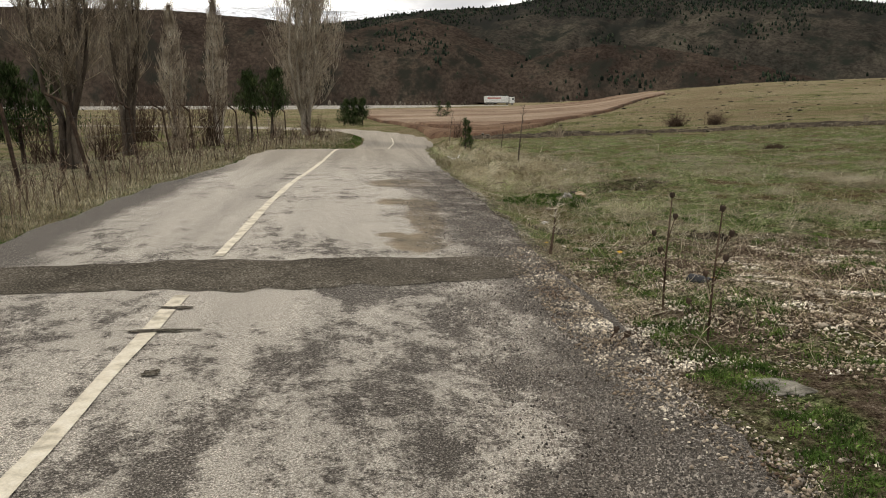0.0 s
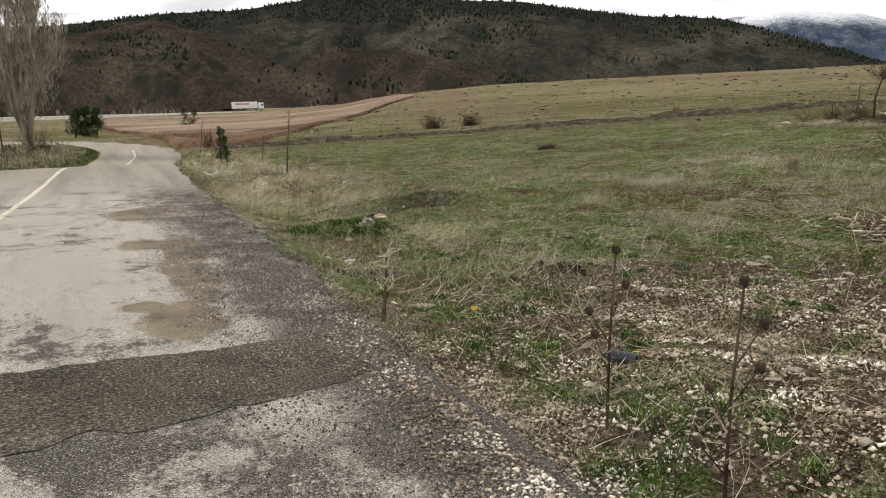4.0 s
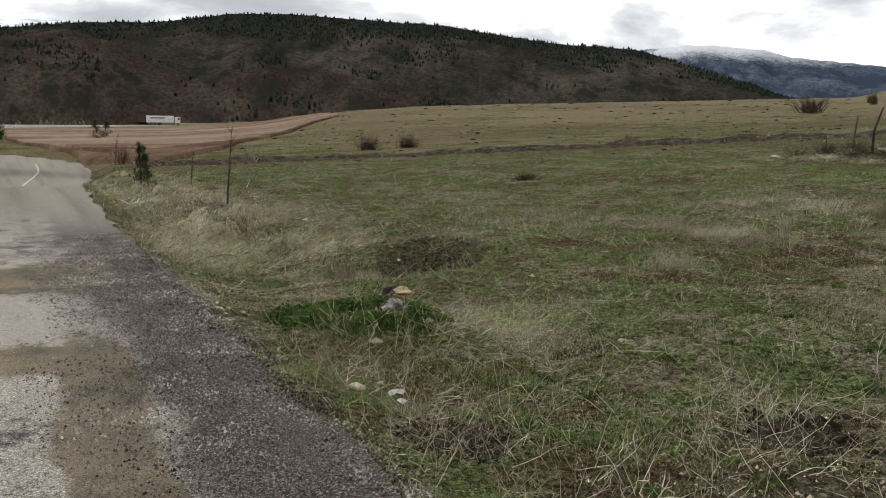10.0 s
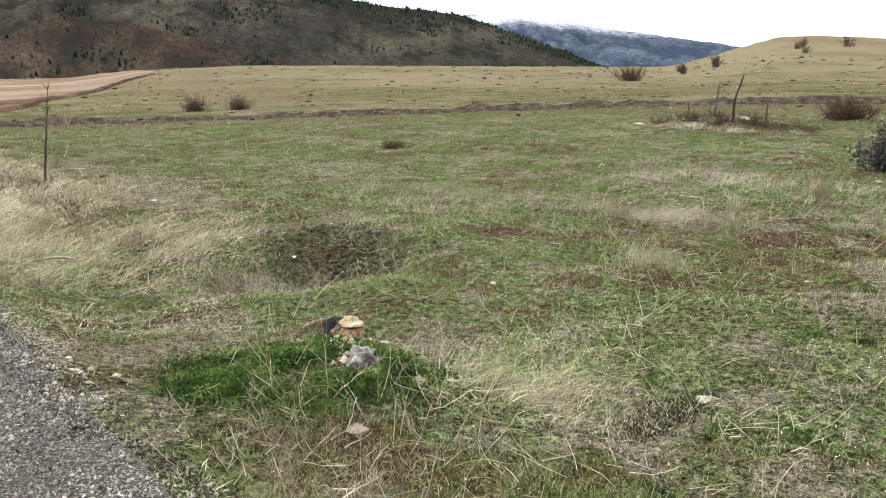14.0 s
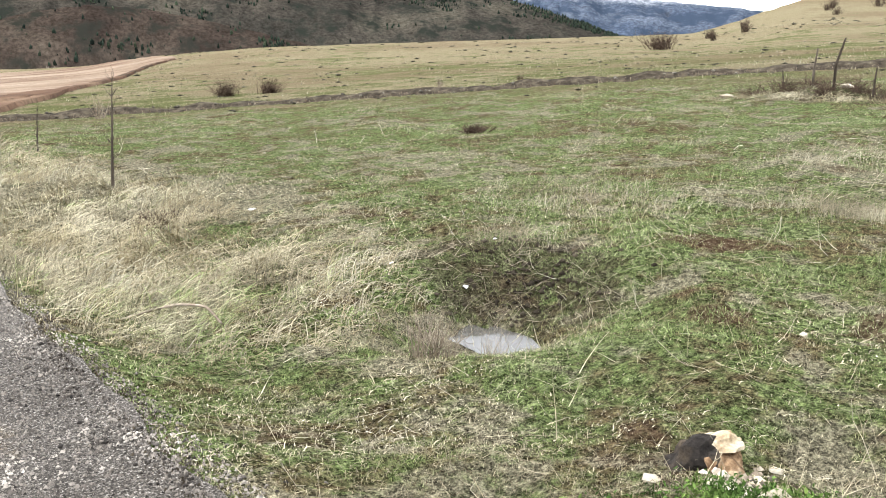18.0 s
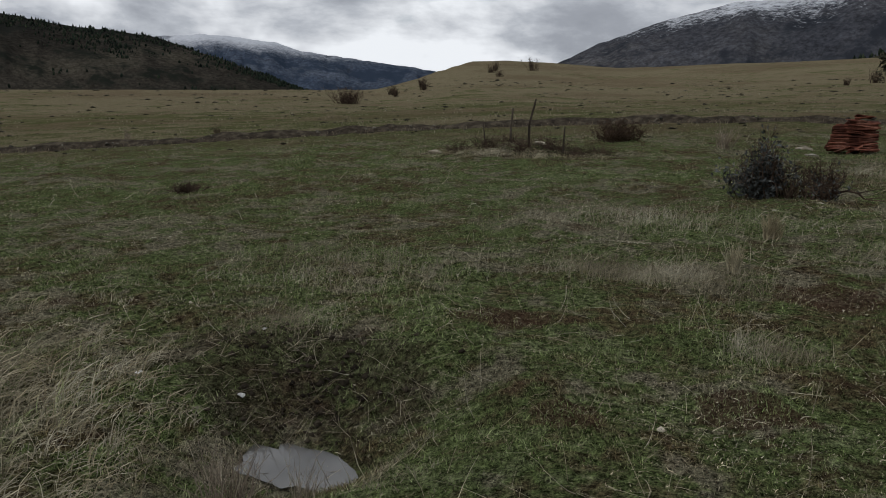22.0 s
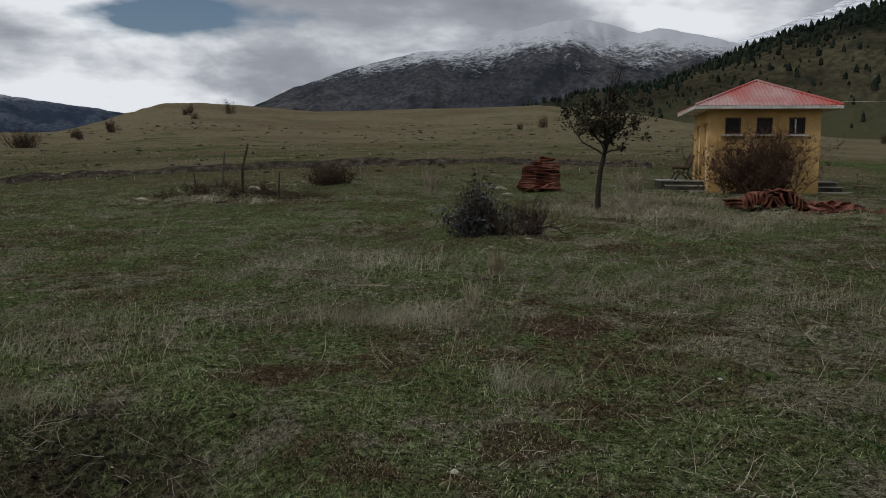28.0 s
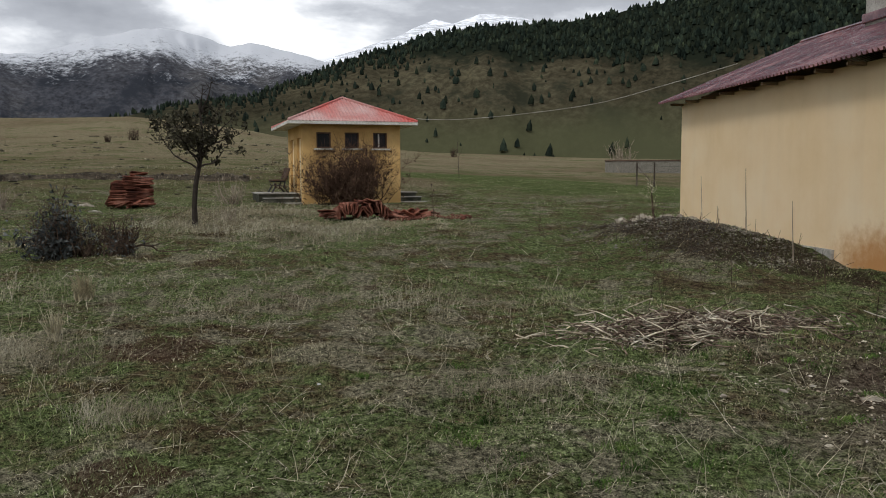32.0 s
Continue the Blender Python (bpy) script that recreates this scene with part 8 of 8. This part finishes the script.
    for p, q in (((ex0, ey0), (ex0, ey1)), ((ex0, ey1), (ex1, ey1)), ((ex1, ey1), (ex1, ey0)), ((ex1, ey0), (ex0, ey0))):
        a_, b_ = Vector((*p, ez - 0.09)), Vector((*q, ez - 0.09))
        d = b_ - a_
        part("fascia", box(d.length, 0.03, 0.085), M["white_trim"], roof, "weathered white eaves board", Matrix.Translation((a_ + b_) / 2) @ Matrix.Rotation(math.atan2(d.y, d.x), 4, "Z"))
    part("soffit", box(lx - 0.06, ly - 0.06, 0.02, (ex0 + ex1) / 2, (ey0 + ey1) / 2, ez - 0.075), M["white_trim"], roof, "pale boarded soffit")
    for p in ((ex0, ey0), (ex0, ey1), (ex1, ey0), (ex1, ey1)):
        part("hip_cap", tube([(*p, ez + 0.03), (cx, cy, apex + 0.03)], 0.035, 6), M["roof_red"], roof)
    # plinths, steps
    def steps(label, y_in, sgn, widths):
        st = thing("steps", label, "steps", x0 + 1.9, y_in, z0 - 0.08)
        w = widths[0]
        pl = part("platform", box(2.1, w, 0.40, 0, sgn * w / 2, 0, 0.02), M["moss"], st)
        part("paving", box(2.16, w + 0.05, 0.035, 0, sgn * w / 2, 0.40, 0.008), M["concrete"], pl, "pale worn concrete top")
        for k, (w, h) in enumerate(((widths[1], 0.27), (widths[2], 0.12))):
            tr = part("tread", box(0.34, w, h, -1.05 - 0.17 - 0.34 * k, sgn * w / 2, 0, 0.02), M["moss"], st)
            part("paving", box(0.36, w + 0.03, 0.03, -1.05 - 0.18 - 0.34 * k, sgn * w / 2, h, 0.008), M["concrete"], tr)

    steps("mossy concrete platform with steps carrying the bench", y1 + 0.01, 1, (1.22, 1.10, 1.02))
    steps("mossy concrete steps at the far end of the hut", y0 - 0.01, -1, (0.74, 0.80, 1.05))


build_hut()


def build_bench():
    bench = thing("bench", "black park bench with slatted seat and back on iron legs", "bench", 27.4, 7.97, 1.055, 180)
    for sx in (-0.55, 0.55):
        part("iron_side", tube([(sx, -0.24, 0), (sx, -0.13, 0.19), (sx, -0.20, 0.36), (sx, 0.16, 0.34), (sx, 0.24, 0.50), (sx, 0.31, 0.74)], [0.034, 0.028, 0.03, 0.03, 0.028, 0.024], 6), M["dark_iron"], bench)
        part("iron_leg", tube([(sx, 0.27, 0), (sx, 0.13, 0.17), (sx, 0.17, 0.35)], [0.034, 0.028, 0.03], 6), M["dark_iron"], bench)
        part("iron_brace", tube([(sx, -0.14, 0.19), (sx, 0.0, 0.25), (sx, 0.14, 0.18)], 0.02, 5), M["dark_iron"], bench)
    for k in range(4):
        part("seat_slat", box(1.3, 0.085, 0.035, 0, -0.17 + 0.1 * k, 0.375, 0.005), M["window_brown"], bench)
    for k in range(4):
        part("back_slat", box(1.3, 0.03, 0.07, 0, 0.20 + 0.03 * k, 0.44 + 0.085 * k, 0.005), M["window_brown"], bench)


build_bench()


# ---------------------------------------------------------------- long house
def build_house():
    c, d = Vector((15.0, 1.56, 0)), Vector((-0.977, 0.214, 0))
    n = Vector((-0.214, -0.977, 0))
    ang = math.atan2(d.y, d.x)
    base = 0.2
    house = thing("house", "long cream-rendered house with a wine-red ribbed roof", "building", c.x, c.y, base, math.degrees(ang))
    L, H, B = 8.2, 2.72, 5.2
    # local x runs along the front wall, local -y away from the meadow is +y here
    side = 1 if (Matrix.Rotation(ang, 3, "Z") @ Vector((0, 1, 0))).dot(n) > 0 else -1
    part("wall", wall_with_openings(L, H, 0.24, []), M["house_wall"], house, "", Matrix.Translation((0, side * 0.12, 0)))
    part("wall", wall_with_openings(L, H, 0.24, [(2.0, 2.9, 0.1, 2.1), (5, 6.2, 0.9, 2.0)]), M["house_wall"], house, "", Matrix.Translation((0, side * (B - 0.12), 0)))
    for x in (0.12, L - 0.12):
        part("wall", box(0.24, B - 0.5, H, x, side * B / 2, 0), M["house_wall"], house)
    part("plinth", box(2.0, 0.05, 0.33, 4.4, side * -0.022, 0, 0.012), M["concrete"], house, "patched grey plinth")
    ov, rise = 0.36, 1.22
    slope = math.hypot(B / 2 + ov, rise)
    ez = H + 0.02
    roof = new("roof")
    roof.parent = house
    for s0, s1 in ((0, 1), (1, -1)):
        yb = -side * ov if s0 == 0 else side * (B + ov)
        up = Vector((0, side * s1 * (B / 2 + ov), rise))
        al = Vector((1, 0, 0)) if (Vector((1, 0, 0)).cross(up)).z > 0 else Vector((-1, 0, 0))
        o = Vector((-0.32, yb, ez)) if al.x > 0 else Vector((L + 0.32, yb, ez))
        corrugated("sheet", o, al, up, L + 0.64, slope, 0, 0, M["roof_wine"], roof, 0.105, 0.038)
    part("ridge_cap", tube([(-0.33, side * B / 2, ez + rise + 0.03), (L + 0.33, side * B / 2, ez + rise + 0.03)], 0.05, 6), M["roof_wine"], roof, "pale worn ridge cap")
    for k in range(12):
        x = 0.06 + k * 0.735
        part("rafter", box(0.045, ov - 0.02, 0.045, x, -side * (ov / 2 - 0.10), ez - 0.06), M["timber"], roof)
    for x in (0.12, L - 0.12):
        bm = bmesh.new()
        vs = [bm.verts.new((x + o, y, z)) for o in (-0.1, 0.1) for y, z in ((side * 0.1, H), (side * (B - 0.1), H), (side * B / 2, H + rise - 0.06))]
        for f in ((0, 1, 2), (5, 4, 3), (0, 3, 4, 1), (1, 4, 5, 2), (2, 5, 3, 0)):
            bm.faces.new([vs[i] for i in f])
        part("gable", bm, M["house_wall"], house)
    ch = part("chimney", box(0.56, 0.5, 1.3, 2.97, side * 2.27, ez + rise - 0.4, 0.02), M["concrete"], house, "square grey chimney")
    part("flashing", box(0.64, 0.58, 0.16, 2.97, side * 2.27, ez + rise - 0.16, 0.02), M["roof_wine"], ch)
    part("chimney_cap", box(0.66, 0.6, 0.08, 2.97, side * 2.27, ez + rise + 0.9, 0.02), M["concrete"], ch)


build_house()


def build_cable():
    pts = [(25.21, 4.02, 3.28), (24.13, 3.24, 3.2), (22.16, 2.26, 3.2), (18.98, 1.37, 3.26), (16.43, 0.98, 3.47), (15.0, 0.3, 3.75)]
    fine = spline(np.array(pts), 6)
    root = thing("cable", "thin pale cable strung from the hut to the house", "cable")
    part("wire", tube([tuple(p) for p in fine], 0.007, 5), M["concrete"], root)


build_cable()


# ---------------------------------------------------------------- tile stacks, rubble, brush
def tile_mesh():
    """A flat interlocking roof tile with a shallow roll across it."""
    V, F, n = [], [], 6
    for zo in (0.0, 0.02):
        for s in (-0.2, 0.2):
            for k in range(n + 1):
                V.append((s, -0.12 + 0.24 * k / n, 0.012 * math.sin(6.28319 * k / n) + zo))
    m = n + 1
    for k in range(n):
        F += [(k + 1, k, m + k, m + k + 1), (2 * m + k, 2 * m + k + 1, 3 * m + k + 1, 3 * m + k), (k, k + 1, 2 * m + k + 1, 2 * m + k), (m + k + 1, m + k, 3 * m + k, 3 * m + k + 1)]
    F += [(m, 0, 2 * m, 3 * m), (m - 1, 2 * m - 1, 4 * m - 1, 3 * m - 1)]
    return mesh_of("roof_tile", V, F, M["tile"], False)


TILE = tile_mesh()


def build_tiles():
    stack = thing("tile_stack", "leaning stack of old red clay roof tiles", "tile stack", 24.2, 12.1, gz(24.2, 12.1), 8)

    def lay(pile, x, y, z, rx, ry, rz, jit=1.0):
        ob = part("roof_tile", TILE, None, pile)
        ob.matrix_basis = pose(x + rng.normal(0, 0.018) * jit, y + rng.normal(0, 0.025) * jit, z, rx + rng.normal(0, 3) * jit, ry + rng.normal(0, 4) * jit, rz + rng.normal(0, 6) * jit)

    # a bundle that has slid over sideways, and two upright columns beside it
    for row in range(2):
        for k in range(17):
            lay(stack, -0.13 + row * 0.26, 0.48 - 0.010 * k - 0.006 * k * row, 0.06 + k * 0.034, 24 + 0.9 * k, 0, 90, 0.7)
    for y_, tilt, count in ((0.07, 4, 24), (-0.27, -3, 23)):
        for row in range(2):
            for k in range(count):
                if (y_ < 0 and row == 0 and 13 < k < 17) or rng.uniform() < 0.05:
                    continue
                lay(stack, -0.13 + row * 0.27, y_ + 0.02 * math.sin(k * 0.5 + y_ * 7), 0.04 + k * 0.032, tilt, 0, 90, 0.8)
    for k in range(4):
        lay(stack, -0.05, -0.1 - 0.04 * k, 0.83 + 0.014 * k, 8, 4, 80 + 9 * k, 2)
    for k in range(7):
        lay(stack, -0.45 + rng.normal(0, 0.12), rng.normal(0.05, 0.3), 0.035 + abs(rng.normal(0, 0.02)), 0, 0, rng.uniform(0, 360), 3)
    low = thing("tile_stack", "low collapsing row of red clay roof tiles", "tile stack", 18.8, 7.2, gz(18.8, 7.2), 0)
    for k in range(6):
        lay(low, 0, 0.62, 0.02 + 0.027 * k, 2, 0, 90 + 4 * k, 1.5)
    # two humps of tiles standing on edge
    for cy_, count, lean in ((0.24, 12, 14), (-0.30, 11, -10)):
        for row in range(2):
            for k in range(count):
                f_ = k / (count - 1) * 2 - 1
                lay(low, -0.12 + row * 0.26, cy_ - 0.23 * f_, 0.10 + 0.13 * (1 - f_ * f_), 90 + lean + 22 * f_, 0, 0, 1.3)
    for k in range(6):
        lay(low, -0.1 + 0.04 * k, -0.28 + 0.1 * k, 0.35 - 0.01 * k, 10, 5, 25 * k, 1.5)
    for k in range(40):
        lay(low, rng.normal(0, 0.14), -0.55 - 1.2 * rng.uniform() ** 1.3, 0.03 + abs(rng.normal(0, 0.03)), rng.normal(0, 14), rng.normal(0, 14), rng.uniform(0, 360), 1)
    n = 420
    x, y = 18.6 + rng.normal(0, 0.18, n), rng.uniform(4.7, 6.7, n)
    stuff("tile_rubble", chips(rooted(x, y, 0.02), rng.uniform(0.015, 0.06, n), 0.5, 0.5), M["tile"], "broken red tile rubble spread in front of the hut", "rubble")


build_tiles()


def build_brush():
    """Cut sticks heaped before the house, and the gravelly mound along its wall."""
    for mat, count, label in (("weed", 230, "bleached thin sticks of the cut brush heap"), ("brush", 520, "heap of thin cut brushwood lying on the grass")):
        lines = []
        for k in range(count):
            along = rng.normal(0, 0.6)
            cx, cy = 6.73 + rng.normal(0, 0.22) + 0.12 * along, 6.85 + along
            h = 0.13 * math.exp(-((cx - 6.73) / 0.4) ** 2) * math.exp(-(along / 0.9) ** 2)
            a_, L = rng.uniform(0, 6.28), rng.uniform(0.10, 0.34)
            p = np.array([cx - math.cos(a_) * L / 2, cy - math.sin(a_) * L / 2, gz(cx, cy) + 0.008 + rng.uniform(0, 1) * h])
            w, t = rng.uniform(0.003, 0.0085), rng.normal(0.1, 0.25)
            for s_ in range(4):
                q = p + np.array([math.cos(a_), math.sin(a_), t]) * L / 4
                q[2] = max(q[2], gz(q[0], q[1]) + 0.006)
                lines.append((*p, *q, w, w * 0.88))
                p, w, a_, t = q, w * 0.88, a_ + rng.normal(0, 0.6), t - rng.uniform(-0.06, 0.2)
        stuff("brushwood", rods(lines, 4), M[mat], label, "brushwood")
    n = 4200
    x, y = rng.normal(11.7, 1.4, n), rng.normal(3.6, 0.6, n)
    k = clear_of_walls(x, y) & (x > 9.3)
    x, y = x[k], y[k]
    stuff("mound_gravel", chips(rooted(x, y, 0.005), rng.uniform(0.008, 0.032, len(x)) * rng.uniform(0.3, 1, len(x)), 0.6), M["rubble"], "grey gravel and rubble heaped along the house wall", "gravel")
    for k in range(16):
        lay_stone(13.0 + rng.normal(0, 0.5), 3.2 + rng.normal(0, 0.3), rng.uniform(0.1, 0.28), k, "pale rubble stone on the mound by the house", "mound stones")
    lines = []
    for k in range(240):
        cx, cy = rng.normal(10.5, 2.3), rng.normal(4.3, 0.9)
        if not clear_of_walls(np.array([cx]), np.array([cy]))[0]:
            continue
        z = gz(cx, cy)
        a_, t, L = rng.uniform(0, 6.28), rng.uniform(0.2, 1.5), rng.uniform(0.1, 0.45)
        lines.append((cx, cy, z, cx + math.cos(a_) * math.cos(t) * L, cy + math.sin(a_) * math.cos(t) * L, z + math.sin(t) * L, 0.005, 0.002))
    stuff("mound_weeds", rods(lines, 3), M["twig_dark"], "dead brown weeds on the rubble mound", "weeds")
    for x, y, h in ((12.1, 3.1, 0.75), (10.9, 3.2, 0.95), (9.7, 3.4, 0.8), (11.4, 3.3, 0.35)):
        r = thing("weed_stalk", "single dead weed stalk standing by the house wall", "weed", x, y, gz(x, y) - 0.02, 0, "wall weeds")
        part("stalk", tube([(0, 0, 0), (0.02, 0.01, h * 0.6), (0.0, 0.04, h)], [0.008, 0.006, 0.003], 5), M["twig"], r)
    r = thing("fallen_branch", "forked dead branch lying beside the dark bush", "branch", 13.6, 11.4, gz(13.6, 11.4) + 0.03)
    st = []
    p = limbs((0, 0.3, 0.05), -1.35, 0.25, 1.1, 0.016, 7, -0.35, 0.4, st)
    for i in range(1, 6):
        limbs(p[i], -1.35 + rng.normal(0, 0.8), 0.2, 0.4, 0.009, 3, 0, 0.2, st)
    st = [(a_[0], a_[1], max(a_[2], 0.0), a_[3], a_[4], max(a_[5], 0.0), a_[6], a_[7]) for a_ in st]
    part("branch", mesh_of("branch", *rods(st, 5), M["twig_dark"]), None, r)
    x, y = 4.45, 14.0
    lines = []
    for k in range(220):
        cx, cy = x + rng.normal(0, 0.5), y - 0.1 + rng.normal(0, 0.35)
        z = gz(cx, cy) + 0.01
        a_, t, L = rng.uniform(0, 6.28), abs(rng.normal(0, 0.4)), rng.uniform(0.05, 0.22)
        lines.append((cx, cy, z, cx + math.cos(a_) * math.cos(t) * L, cy + math.sin(a_) * math.cos(t) * L, z + math.sin(t) * L, 0.0018, 0.0009))
    stuff("ditch_twigs", rods(lines, 3), M["twig"], "dead twigs strewn over the bare ditch bank", "twigs")


build_brush()


# ---------------------------------------------------------------- far pasture wall, gate, lorry
def build_far():
    w = thing("field_wall", "low grey weathered boundary wall with a rusty cap", "wall", 98.8, -49.0, gz(98.8, -49.0) - 0.3, math.degrees(math.atan2(-7.7, -4.7)))
    part("masonry", box(13.0, 0.3, 1.9, 1.5, 0, 0, 0.03), M["slab"], w)
    part("coping", box(13.2, 0.5, 0.14, 1.5, 0, 1.9, 0.02), M["window_brown"], w, "rusty brown coping")
    bush("shrub", 101, -47, 4.0, 4.0, 40, "leafless grey tree behind the boundary wall", "twig", thick=0.05)
    g = thing("wire_gate", "leaning wire gate between two thin posts", "gate", 43.4, -15.2, gz(43.4, -15.2), math.degrees(math.atan2(-0.85, -0.53)))
    for x in (-0.5, 0.5):
        part("post", tube([(x, 0, -0.1), (x, 0.02, 1.4)], 0.05, 6), M["bark_dark"], g)
    part("brace", tube([(-0.5, 0, 1.2), (0.5, 0, 0.1)], 0.025, 5), M["bark_dark"], g)
    for k in range(4):
        part("strand", tube([(-0.5, 0, 0.25 + 0.3 * k), (3.2, 0, 0.25 + 0.3 * k)], 0.008, 4), M["dark_iron"], g)
    ang = math.atan2(344.0 - 346.15, 64.64 - 52.01)
    zt = -1.85
    t = thing("lorry", "white articulated lorry driving along the main road", "lorry", 58.3, 345.1, zt, math.degrees(ang))
    part("trailer", box(10.2, 2.5, 2.65, -1.4, 0, 1.0, 0.06), M["plastic_white"], t)
    part("marking", box(5.5, 0.03, 0.55, -2.2, -1.27, 2.5), M["roof_red"], t, "red band of lettering shapes")
    cab = part("cab", box(2.1, 2.45, 2.5, 5.1, 0, 0.75, 0.18), M["plastic_white"], t)
    part("windscreen", box(0.05, 2.1, 0.9, 6.14, 0, 2.0), M["plastic_black"], cab)
    part("side_window", box(0.8, 0.04, 0.7, 5.5, -1.23, 2.05), M["plastic_black"], cab)
    part("chassis", box(12.0, 1.0, 0.3, -0.2, 0, 0.65), M["dark_iron"], t)
    for x in (-5.4, -4.1, -2.8, 3.2, 5.2):
        for y in (-1.05, 1.05):
            bm = bmesh.new()
            bmesh.ops.create_cone(bm, segments=18, radius1=0.5, radius2=0.5, depth=0.34, cap_ends=True, matrix=Matrix.Translation((x, y, 0.5)) @ Matrix.Rotation(radians(90), 4, "X"))
            wh = part("wheel", bm, M["plastic_black"], t)
            bm = bmesh.new()
            bmesh.ops.create_cone(bm, segments=14, radius1=0.27, radius2=0.27, depth=0.36, cap_ends=True, matrix=Matrix.Translation((x, y, 0.5)) @ Matrix.Rotation(radians(90), 4, "X"))
            part("rim", bm, M["concrete"], wh)


build_far()
